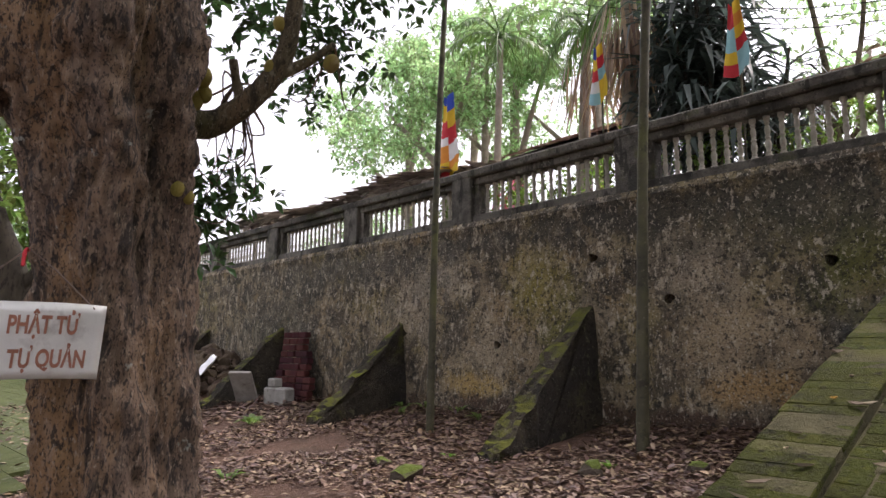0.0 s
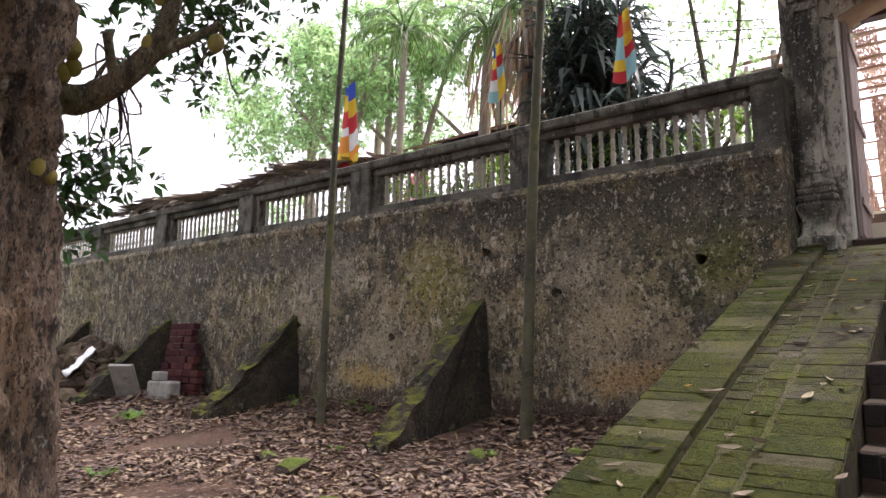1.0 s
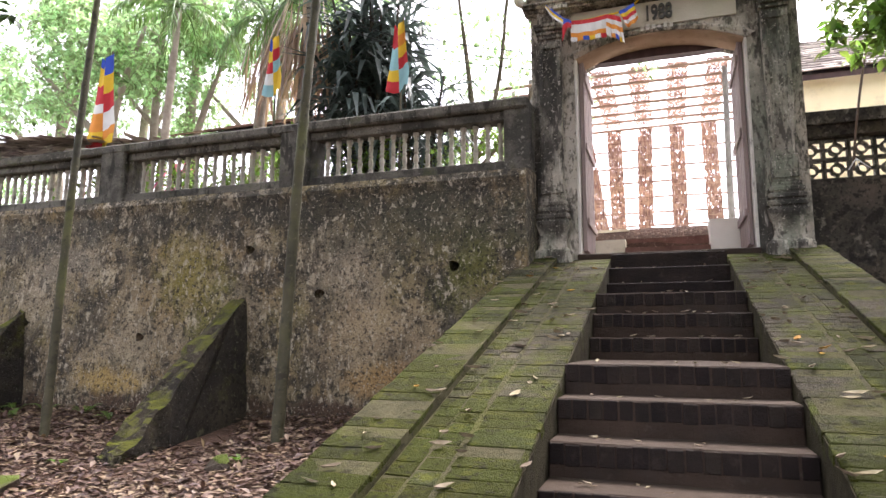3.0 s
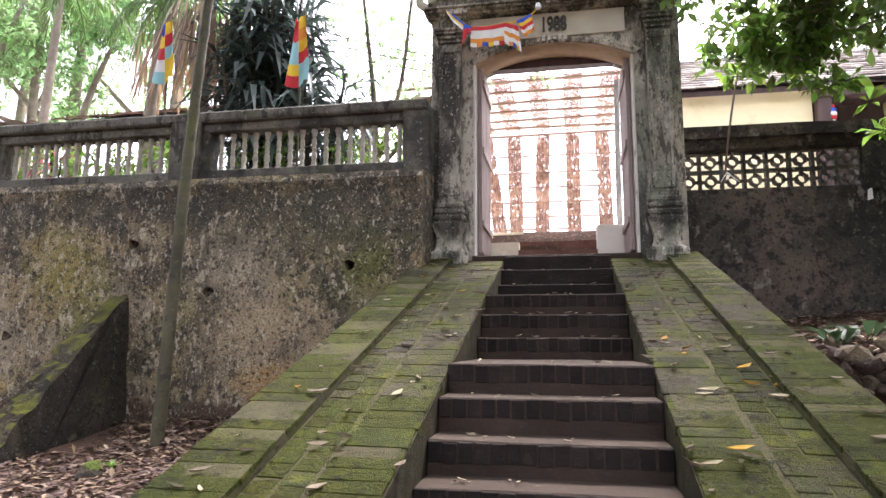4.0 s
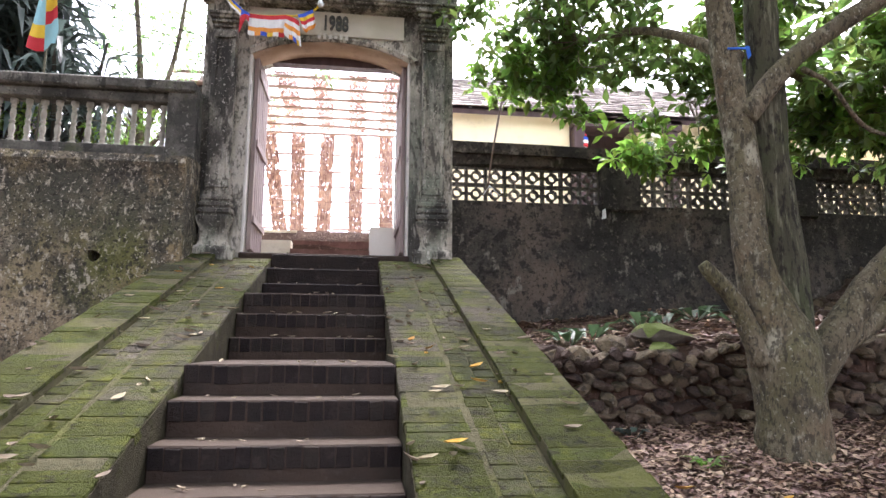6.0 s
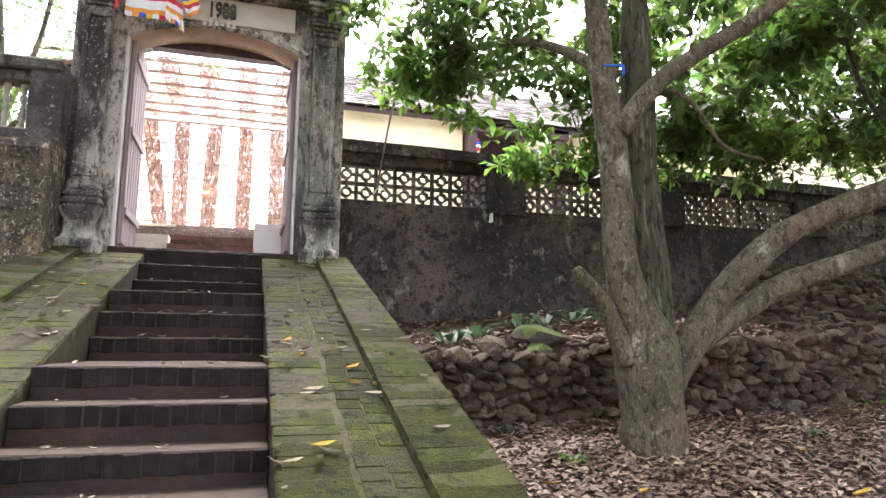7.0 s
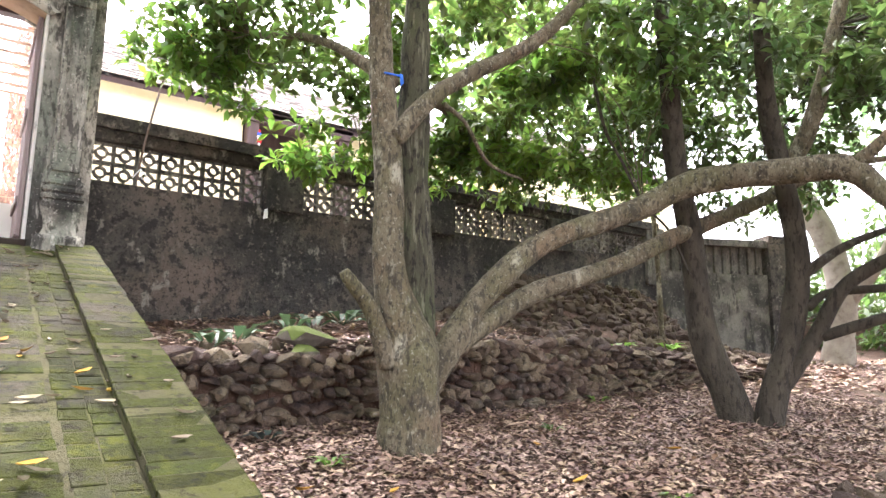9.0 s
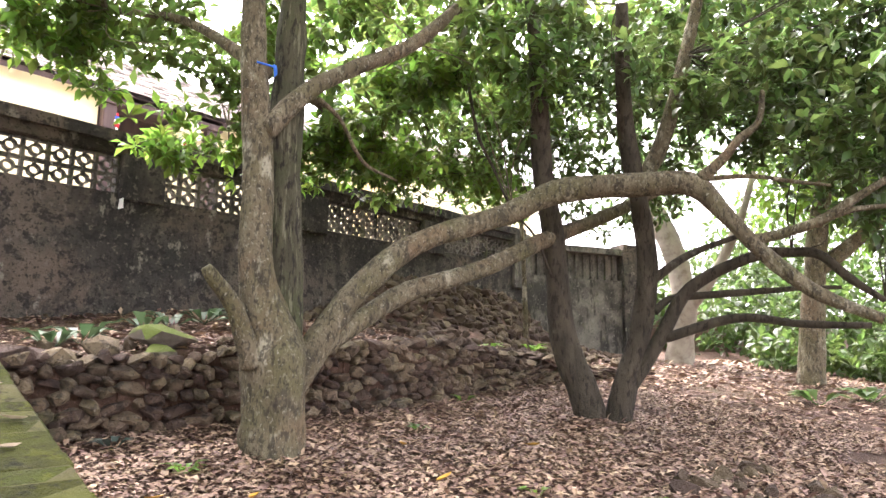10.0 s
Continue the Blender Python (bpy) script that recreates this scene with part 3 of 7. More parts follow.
def build_ground():
    xs = np.concatenate([np.arange(-400, -40, 30), np.arange(-40, -18, 1.0), np.arange(-18, 14, 0.14), np.arange(14, 40, 1.0), np.arange(40, 401, 30)])
    ys = np.concatenate([np.arange(-400, -40, 30), np.arange(-40, -2, 1.0), np.arange(-2, 9, 0.12), np.arange(9, 40, 1.0), np.arange(40, 401, 30)])
    vs = [(x, y, ground_z(x, y)) for y in ys for x in xs]
    w = len(xs)
    fs = [(j * w + i, j * w + i + 1, (j + 1) * w + i + 1, (j + 1) * w + i) for j in range(len(ys) - 1) for i in range(w - 1)]
    g = raw("ground", vs, fs, M["soil"], smooth=True)
    tagged(g, "bare brown earth yard rising to a stone-edged terrace", "ground", kind="structure")


build_ground()
court = part("court_paving", box(-30, 30, 8.95, 60, COURT - 0.1, COURT + 0.035, 0.005), M["court"])
tagged(court, "sunlit pale paved upper courtyard behind the gate", "paving", kind="structure")
pave = thing("pavement", "moss-covered brick paving beside the old tree", "pavement", kind="structure")
vs, fs = [], []
for i in range(90):
    for j in range(44):
        x0, y0 = -7.6 - i * 0.5, -8 + j * 0.36
        if y0 > -0.24 * x0 + 0.25 * math.sin(x0):
            continue
        o = len(vs)
        for up in (0.05, -0.05):
            vs += [(x, y, yard(x, y) + up) for x, y in ((x0 - 0.49, y0), (x0, y0), (x0, y0 + 0.35), (x0 - 0.49, y0 + 0.35))]
        fs += [(o, o + 1, o + 2, o + 3), (o, o + 4, o + 5, o + 1), (o + 1, o + 5, o + 6, o + 2), (o + 2, o + 6, o + 7, o + 3), (o + 3, o + 7, o + 4, o)]
tagged(raw("paver", vs, fs, M["mosspave"], pave), kind="stuff")

# ---- retaining wall with balustrade ----
HOLES = [(-1.70, 2.51), (-4.19, 2.78), (-3.25, 2.25), (-5.70, 1.77), (-3.62, 1.0), (-6.5, 1.01), (-2.05, 1.09), (-7.6, 1.96)]


def wall_front(z):
    return 6.52 + 0.03 * max(0, z - 1)


def build_left_wall():
    wall = thing("wall_left", "tall weathered plaster retaining wall, stained black and ochre", "wall", kind="structure")
    xs = set(np.round(np.arange(-24, -0.9, 0.22), 3)) | {-0.92}
    zs = set(np.round(np.arange(-1.2, 3.3, 0.22), 3)) | {3.3, 3.42, 3.5}
    for hx, hz in HOLES:
        xs |= {hx - 0.09, hx + 0.09}
        zs |= {hz - 0.085, hz + 0.085}
    xs = sorted(x for x in xs if not any(abs(x - hx) < 0.0895 for hx, hz in HOLES))
    zs = sorted(z for z in zs if not any(abs(z - hz) < 0.0845 for hx, hz in HOLES))

    def at(x, z):
        y = wall_front(z) + 0.025 * noise.noise(Vector((x * 0.8, z * 0.8, 2))) + 0.012 * noise.noise(Vector((x * 3, z * 3, 5)))
        if z > 3.31:
            y -= 0.03 if z < 3.45 else 0.0
        return (x, y, z)
    vs = [at(x, z) for z in zs for x in xs]
    w = len(xs)
    fs = []
    for j in range(len(zs) - 1):
        for i in range(w - 1):
            cx, cz = (xs[i] + xs[i + 1]) / 2, (zs[j] + zs[j + 1]) / 2
            q = (j * w + i, j * w + i + 1, (j + 1) * w + i + 1, (j + 1) * w + i)
            if any(abs(cx - hx) < 0.005 and abs(cz - hz) < 0.005 for hx, hz in HOLES):
                o = len(vs)
                yc = sum(vs[k][1] for k in q) / 4
                for depth in (0.0, 0.3):
                    for k in range(8):
                        ang, rr = math.radians(225 + 45 * k), 0.066 * (0.8 + 0.5 * noise.noise(Vector((cx * 3 + k, cz * 5, 0))) + 0.2 * (k % 3 == 0))
                        vs.append((cx + rr * math.cos(ang), yc + depth, cz + rr * math.sin(ang)))
                fs += [(q[a], q[(a + 1) % 4], o + (2 * a + 2) % 8, o + 2 * a + 1, o + 2 * a) for a in range(4)]
                fs += [(o + k, o + (k + 1) % 8, o + 8 + (k + 1) % 8, o + 8 + k) for k in range(8)] + [tuple(range(o + 8, o + 16))]
            else:
                fs.append(q)
    top = len(vs)
    vs += [(xs[0], 6.92, 3.56), (xs[-1], 6.92, 3.56), (xs[0], 7.35, 3.56), (xs[-1], 7.35, 3.56), (xs[0], 7.35, -1.2), (xs[-1], 7.35, -1.2)]
    last = (len(zs) - 1) * w
    fs += [tuple([*range(last, last + w), top + 1, top]), (top, top + 1, top + 3, top + 2), (top + 2, top + 3, top + 5, top + 4)]
    fs += [tuple([*(j * w + w - 1 for j in range(len(zs))), top + 1, top + 3, top + 5][::-1])]
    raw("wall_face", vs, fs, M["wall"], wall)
    return wall


left_wall = build_left_wall()


def fin(bm, x0, x1, y0, y1, z1, zb):
    """A sloping buttress against the wall, its foot at y0."""
    prof = [(y0, zb), (y0 + 0.03, zb + 0.1), (y0 + 0.25, zb + 0.25), (y0 + 0.5 * (y1 - y0), zb + 0.53 * (z1 - zb)), (y1, z1), (y1 + 0.1, z1 + 0.03), (y1 + 0.15, zb - 0.2), (y0, zb - 0.2)]
    a = [bm.verts.new((x0 + 0.03 * noise.noise(Vector((y, z, 1))), y, z)) for y, z in prof]
    b = [bm.verts.new((x1 - 0.1 * max(0, (z - zb) / (z1 - zb)) + 0.03 * noise.noise(Vector((y, z, 4))), y, z)) for y, z in prof]
    n = len(prof)
    for i in range(n):
        bm.faces.new((a[i], b[i], b[(i + 1) % n], a[(i + 1) % n]))
    bm.faces.new(a[::-1])
    bm.faces.new(b)
    bmesh.ops.recalc_face_normals(bm, faces=bm.faces)
    return bm


M["fin"] = topped_moss(surface("mossy_buttress", (0.03, 0.026, 0.02), (0.075, 0.062, 0.045), 3.0, (
    (1.6, (0.1, 0.1, 0.02), 0.54, 0.66, 0.7, ONE), (1.4, (0.03, 0.027, 0.024), 0.48, 0.6, 0.85, ONE), (7.0, (0.16, 0.15, 0.09), 0.6, 0.66, 0.6, ONE),
    (16.0, (0.02, 0.018, 0.015), 0.54, 0.6, 0.8, ONE), (40.0, (0.26, 0.24, 0.18), 0.61, 0.66, 0.6, ONE)), 0.95, 1.0, 30.0, spec=0.15), (0.11, 0.118, 0.016), 0.6, 0.92)
for bx, by in ((-4.35, 4.72), (-7.75, 4.95), (-11.35, 4.95), (-14.6, 5.1)):
    bm = fin(bmesh.new(), bx, bx + 0.27, by, 6.56, 2.25 if bx > -5 else 2.12, yard(bx, by))
    bmesh.ops.subdivide_edges(bm, edges=bm.edges[:], cuts=9, use_grid_fill=True)
    for v in bm.verts:
        q = v.co.copy()
        v.co += Vector((noise.noise(q * 3), noise.noise(q * 3 + Vector((9, 0, 0))), noise.noise(q * 3 + Vector((0, 9, 0))))) * 0.07
        v.co += Vector((noise.noise(q * 11), noise.noise(q * 11 + Vector((9, 0, 0))), noise.noise(q * 11 + Vector((0, 9, 0))))) * 0.04
    for f in bm.faces:
        f.smooth = False
    b = part("buttress", bm, M["fin"], label="")
    tagged(b, "sloping moss-topped buttress against the plaster wall", "buttress", "buttresses of the wall", "structure")

BAL_Y0, BAL_Y1 = 6.9, 7.16
POSTS = [(-4.03, -3.65), (-6.87, -6.47), (-9.70, -9.30), (-12.53, -12.13), (-15.36, -14.96), (-18.19, -17.79), (-21.0, -20.6)]


def baluster_mesh():
    h = 0.46
    prof = [(0.045, 0), (0.045, 0.035), (0.026, 0.045), (0.034, 0.055), (0.034, 0.07), (0.024, 0.08), (0.036, 0.12), (0.039, 0.155), (0.03, 0.19), (0.022, 0.205), (0.034, 0.215), (0.034, 0.235), (0.022, 0.245), (0.03, 0.275), (0.034, 0.31), (0.028, 0.345), (0.021, 0.365), (0.033, 0.375), (0.033, 0.39), (0.024, 0.4), (0.042, 0.415), (0.042, h)]
    vs, fs = lathe([(r * 0.86, z) for r, z in prof], 8)
    me = bpy.data.meshes.new("baluster")
    me.from_pydata(vs, [], fs)
    me.polygons.foreach_set("use_smooth", [True] * len(me.polygons))
    me.materials.append(M["baluster"])
    return me


def build_balustrade():
    rail = thing("balustrade", "old mossy concrete balustrade with pale turned balusters", "balustrade", kind="structure")
    edges = [-1.22] + [v for p in POSTS for v in (p[1], p[0])] + [-24.0]
    part("end_post", box(-1.22, -0.93, BAL_Y0 - 0.02, BAL_Y1, 3.5, 4.34, 0.015), M["concrete"], rail)
    for a, b in POSTS:
        bm = box(a, b, BAL_Y0 - 0.05, BAL_Y1 + 0.03, 3.5, 4.3, 0.015)
        part("post", bm, M["concrete"], rail)
    bm = bmesh.new()
    add_box(bm, -24, -0.95, BAL_Y0 - 0.06, BAL_Y1 + 0.03, 4.25, 4.37, 0.02)
    for v in bm.verts:
        v.co.z += 0.01 * noise.noise(v.co)
    part("coping", bm, M["concrete"], rail)
    me = baluster_mesh()
    for hi, lo in zip(edges[0::2], edges[1::2]):
        part("lower_band", box(lo, hi, BAL_Y0, BAL_Y1, 3.5, 3.68, 0.01), M["concrete"], rail)
        part("upper_rail", box(lo, hi, BAL_Y0 + 0.02, BAL_Y1 - 0.02, 4.15, 4.25, 0.01), M["concrete"], rail)
        if hi > -10:
            part("jamb_strip", box(lo, lo + 0.09, BAL_Y0 + 0.04, BAL_Y1 - 0.02, 3.68, 4.15, 0.005), M["concrete"], rail)
        n = round((hi - lo - 0.12) / 0.145)
        for k in range(n):
            o = link("baluster", me, None, rail)
            o.location = (lo + 0.12 + (k + 0.5) * (hi - lo - 0.12) / n, (BAL_Y0 + BAL_Y1) / 2, 3.685)
            o.rotation_euler = (0, 0, random.random())


build_balustrade()

# ---- stairs and sloping cheeks ----
XL, XR = -0.145, 0.965
NOSE = [(7.08, 2.63), (6.8, 2.455), (6.5, 2.275), (5.5, 2.105), (5.22, 1.93), (4.99, 1.75), (3.79, 1.593), (3.51, 1.43), (3.24, 1.255), (2.96, 1.1), (2.68, 0.935), (2.4, 0.77), (2.12, 0.6), (1.84, 0.44)]


def build_stairs():
    st = thing("stairs", "steep cement steps edged with dark upright bricks, dusted with dirt", "stairs", kind="structure")
    me = bpy.data.meshes.new("brick")
    b = box(0, 0.066, 0, 0.09, -0.095, 0, 0.004)
    b.to_mesh(me)
    b.free()
    me.materials.append(M["stepbrick"])
    for i, (y, z) in enumerate(NOSE):
        nxt = NOSE[i - 1][0] + 0.1 if i else 8.9
        bm = box(XL + 0.002, XR - 0.002, y + 0.006, nxt + 0.02, -0.2, z, 0.008)
        bmesh.ops.subdivide_edges(bm, edges=bm.edges[:], cuts=2, use_grid_fill=True)
        for v in bm.verts:
            v.co += Vector((0, 0.006 * noise.noise(v.co * 5), 0.006 * noise.noise(v.co * 4)))
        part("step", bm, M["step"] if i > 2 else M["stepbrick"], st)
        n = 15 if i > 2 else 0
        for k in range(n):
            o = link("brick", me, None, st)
            o.location = (XL + 0.01 + k * (XR - XL - 0.01) / n + random.uniform(-0.003, 0.003), y + random.uniform(-0.004, 0.004), z + random.uniform(-0.006, 0.002) - 0.004)
            o.rotation_euler = (random.uniform(-0.02, 0.02), random.uniform(-0.02, 0.02), 0)


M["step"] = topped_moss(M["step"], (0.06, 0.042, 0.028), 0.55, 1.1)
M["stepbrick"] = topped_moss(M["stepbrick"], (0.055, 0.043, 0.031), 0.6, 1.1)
build_stairs()


def cheek_z(y):
    return 1.175 + 0.312 * (y - 2.6)


def build_cheek(side, dry=0.0):
    """side -1: towards lower x. The cheek is a mortar bed with a paved band and a raised coping of cross-laid bricks."""
    inner = XL if side < 0 else XR
    ch = thing("stair_cheek", "sloping brick stair cheek, green with moss, with raised outer coping", "stair cheek", "stair cheeks", "structure")
    y0, y1 = 0.9, 7.18
    w_band, w_cope = 0.545, 0.335
    xa, xb = inner, inner + side * w_band
    xc = xb + side * w_cope

    def prism(x0, x1, up):
        bm = bmesh.new()
        xs = sorted((x0, x1))
        q = [(y0, -0.3), (y1, -0.3), (y1, cheek_z(y1) + up), (y0, cheek_z(y0) + up)]
        a = [bm.verts.new((xs[0], y, z)) for y, z in q]
        b = [bm.verts.new((xs[1], y, z)) for y, z in q]
        for i in range(4):
            bm.faces.new((a[i], b[i], b[(i + 1) % 4], a[(i + 1) % 4]))
        bm.faces.new(a[::-1])
        bm.faces.new(b)
        bmesh.ops.recalc_face_normals(bm, faces=bm.faces)
        return bm
    part("band_bed", prism(xa + side * 0.03, xb, -0.002), M["mortar"], ch)
    # stair-facing side of the cheek, darker than the mossy bed
    part("inner_face", prism(xa, xa + side * 0.03, -0.012), M["dark_mortar"], ch, "dark brown plastered side")
    part("coping_bed", prism(xb + side * 0.004, xc - side * 0.01, 0.053), M["mortar"], ch)
    tilt = math.atan(0.31)

    def brick_mesh(w, l, t):
        me = bpy.data.meshes.new("brick")
        b = box(-w / 2, w / 2, -l / 2, l / 2, -t, 0, 0.003)
        for v in b.verts:
            v.co += Vector((noise.noise(v.co * 9), noise.noise(v.co * 9 + Vector((4, 0, 0))), 0.4 * noise.noise(v.co * 9 + Vector((0, 4, 0))))) * 0.006
        b.to_mesh(me)
        b.free()
        return me

    def lay(mesh, x, s, up, mat):
        y = y0 + s * math.cos(tilt)
        if y > y1 - 0.04:
            return
        me = mesh[mat]
        o = link("brick", me, None, ch)
        o.location = (x + random.uniform(-0.006, 0.006), y, cheek_z(y) + up + random.uniform(-0.003, 0.003))
        o.rotation_euler = (tilt + random.uniform(-0.01, 0.01), random.uniform(-0.006, 0.006), random.uniform(-0.016, 0.016))

    def worn(x, s):
        return noise.noise(Vector((x * 2.5, s * 1.1, 4))) + 0.25 * (random.random() - 0.5)

    def kinds(w, l, t):
        d = {}
        for k in ("mossbrick", "drybrick"):
            d[k] = brick_mesh(w, l, t)
            d[k].materials.append(M[k])
        return d
    length = (y1 - y0) / math.cos(tilt)
    cope = kinds(w_cope, 0.102, 0.026)
    n = int(length / 0.105)
    for k in range(n):
        s = (k + 0.5) * 0.105
        bare = worn(xc, s) > (0.55 if side < 0 else 0.3) - dry - 0.35 * smoothstep(0.5, 0.8, s / length)
        lay(cope, (xb + xc) / 2, s, 0.055, "drybrick" if bare else "mossbrick")
    wide, slim = kinds(0.285, 0.092, 0.05), kinds(0.108, 0.112, 0.05)
    n = int(length / 0.095)
    for k in range(n):
        s = (k + 0.5) * 0.095
        lay(wide, xa + side * 0.145, s, 0.0, "drybrick" if worn(xa + side * 0.15, s) > 0.22 - dry - 0.65 * smoothstep(0.3, 0.65, s / length) else "mossbrick")
    for col in (0, 1):
        n = int(length / 0.116)
        for k in range(n):
            s = (k + 0.5 * col) * 0.116 + 0.06
            lay(slim, xa + side * (0.366 + 0.118 * col), s, 0.0015, "drybrick" if worn(xa + side * 0.4, s) > 0.3 - dry - 0.65 * smoothstep(0.3, 0.65, s / length) else "mossbrick")
    return ch


build_cheek(-1)
build_cheek(1, 0.22)

# ---- gate ----
def rough_box(x0, x1, y0, y1, z0, z1, step=0.3, amp=0.02):
    bm = bmesh.new()
    add_box(bm, x0, x1, y0, y1, z0, z1)
    for _ in range(4):
        es = [e for e in bm.edges if e.calc_length() > step]
        if not es:
            break
        bmesh.ops.subdivide_edges(bm, edges=es, cuts=1, use_grid_fill=True)
    for v in bm.verts:
        v.co += Vector((noise.noise(v.co * 2), noise.noise(v.co * 2 + Vector((7, 0, 0))), noise.noise(v.co * 2 + Vector((0, 7, 0))))) * amp
    return bm


GX, G0, G1 = 0.4, 7.2, 7.7
OPEN = 0.85


def build_gate():
    gate = thing("gate", "weathered plaster temple gateway with moulded pilasters and a shallow arch", "gate", kind="structure")
    spring, rise = 4.85, 0.2
    top = 6.4
    outer = 1.365
    n = 20
    half = OPEN + 0.03
    arch = [(GX - half + 2 * half * k / n, spring + rise * (1 - abs((k - n / 2) / (n / 2)) ** 2.2)) for k in range(n + 1)]
    bm = bmesh.new()

    def slab(pts, y0, y1):
        a = [bm.verts.new((x, y0, z)) for x, z in pts]
        b = [bm.verts.new((x, y1, z)) for x, z in pts]
        m = len(pts)
        bm.faces.new(a)
        bm.faces.new(b[::-1])
        for i in range(m):
            bm.faces.new((a[i], b[i], b[(i + 1) % m], a[(i + 1) % m]))
    for sx in (-1, 1):
        slab([(GX + sx * outer, 1.0), (GX + sx * half, 1.0), (GX + sx * half, spring), (GX + sx * half, top), (GX + sx * outer, top)], G0, G1)
    for k in range(n):
        slab([arch[k], arch[k + 1], (arch[k + 1][0], top), (arch[k][0], top)], G0, G1)
    bmesh.ops.remove_doubles(bm, verts=bm.verts, dist=0.001)
    bmesh.ops.recalc_face_normals(bm, faces=bm.faces)
    part("gate_wall", bm, M["gate"], gate)
    # painted lining of the arch
    vs, fs = [], []
    for x, z in arch:
        for up in (-0.022, -0.002):
            vs += [(x, G0 - 0.012, z + up), (x, G1 - 0.16, z + up)]
    for k in range(n):
        a, b = 4 * k, 4 * k + 4
        fs += [(a, a + 1, b + 1, b), (a, b, b + 2, a + 2)]
    raw("arch_lining", vs, fs, M["soffit"], gate, "brown painted arch lining", True)
    # thin raised arris over the arch and pale plaster reveals beside the opening
    vs, fs = [], []
    for k, (x, z) in enumerate(arch):
        a = (x - GX) / half
        for r, y in ((0.0, 0.01), (0.0, -0.03), (0.03, -0.045), (0.055, -0.03), (0.06, 0.01)):
            vs.append((x + a * r * 1.6, G0 + y, z + r - 0.07 * max(0, abs(a) - 0.9)))
    for k in range(n):
        for i in range(4):
            fs.append((5 * k + i, 5 * k + 5 + i, 5 * k + 6 + i, 5 * k + 1 + i))
    raw("arch_moulding", vs, fs, M["gate"], gate)
    for sx in (-1, 1):
        xe = GX + sx * half
        part("reveal", box(min(xe, xe - sx * 0.03), max(xe, xe - sx * 0.03), G0 - 0.015, G1 - 0.02, 2.62, spring + 0.01, 0.006), M["reveal"], gate, "pale worn plaster reveal")
    part("lintel", rough_box(GX - half, GX + half, G1 - 0.15, G1 - 0.02, 4.93, 5.09, 0.12, 0.014), M["wood_dark"], gate, "dark rough timber lintel behind the arch")
    # pilasters
    for sx in (-1, 1):
        cx = GX + sx * 1.135
        p = part("pilaster", box(cx - 0.125, cx + 0.125, G0 - 0.09, G0, 3.28, 5.1, 0.012), M["gate"], gate)
        bm = bmesh.new()
        for x0, x1, z0, z1 in ((cx - 0.12, cx - 0.075, 3.4, 4.98), (cx + 0.075, cx + 0.12, 3.4, 4.98), (cx - 0.12, cx + 0.12, 3.32, 3.4), (cx - 0.12, cx + 0.12, 4.98, 5.06)):
            add_box(bm, x0, x1, G0 - 0.115, G0 - 0.088, z0, z1, 0.007)
        part("pilaster_panel", bm, M["gate"], p)
        prof = [(0.205, 2.5), (0.205, 2.665), (0.19, 2.69), (0.155, 2.715), (0.135, 2.76), (0.132, 2.82), (0.142, 2.88), (0.165, 2.93), (0.18, 2.975), (0.182, 3.01), (0.16, 3.02), (0.158, 3.04), (0.178, 3.05), (0.178, 3.085), (0.15, 3.1), (0.15, 3.115), (0.168, 3.125), (0.168, 3.155), (0.145, 3.17), (0.145, 3.185), (0.158, 3.195), (0.158, 3.225), (0.136, 3.24), (0.136, 3.28)]
        bm = bmesh.new()
        rings = []
        for h, z in prof:
            rings.append([bm.verts.new((cx + a * h, G0 + b, z)) for a, b in ((-1, 0.0), (-1, -(h - 0.03)), (1, -(h - 0.03)), (1, 0.0))])
        for r0, r1 in zip(rings, rings[1:]):
            for i in range(4):
                bm.faces.new((r0[i], r0[(i + 1) % 4], r1[(i + 1) % 4], r1[i]))
        bm.faces.new(rings[-1])
        bmesh.ops.recalc_face_normals(bm, faces=bm.faces)
        part("pedestal", bm, M["gate"], gate)
        bm = bmesh.new()
        for h, z0, z1 in ((0.14, 5.1, 5.125), (0.128, 5.125, 5.15), (0.15, 5.15, 5.18), (0.135, 5.18, 5.2), (0.165, 5.2, 5.235), (0.178, 5.235, 5.27), (0.135, 5.27, 5.42)):
            add_box(bm, cx - h, cx + h, G0 - h + 0.03, G0, z0, z1, 0.007)
        part("capital", bm, M["gate"], gate)
        # small bracket under the cornice
        bm = bmesh.new()
        for h, z0, z1 in ((0.05, 5.3, 5.34), (0.08, 5.34, 5.39), (0.11, 5.39, 5.44)):
            add_box(bm, cx - sx * 0.11 - h, cx - sx * 0.11 + h, G0 - 0.1 - h, G0 - 0.02, z0, z1, 0.01)
        part("bracket", bm, M["gate"], gate)
    bm = bmesh.new()
    for d, z0, z1 in ((0.07, 5.42, 5.445), (0.12, 5.445, 5.475), (0.145, 5.475, 5.5), (0.06, 5.5, 5.68), (0.12, 5.68, 5.74), (0.17, 5.74, 5.82)):
        add_box(bm, GX - outer - d * 0.5, GX + outer + d * 0.5, G0 - d - 0.07, G0 + 0.05, z0, z1, 0.008)
    part("cornice", bm, M["gate"], gate)
    for k in range(9):
        x = -0.55 + k * 0.24
        bm = bmesh.new()
        for q in range(3):
            bmesh.ops.create_icosphere(bm, subdivisions=1, radius=0.035, matrix=Matrix.Translation((x + 0.045 * (q - 1), G0 - 0.13, 5.585 + 0.03 * (q == 1))) @ Matrix.Diagonal((1.2, 0.4, 1.5, 1)))
        part("relief_leaf", bm, M["gate"], gate)
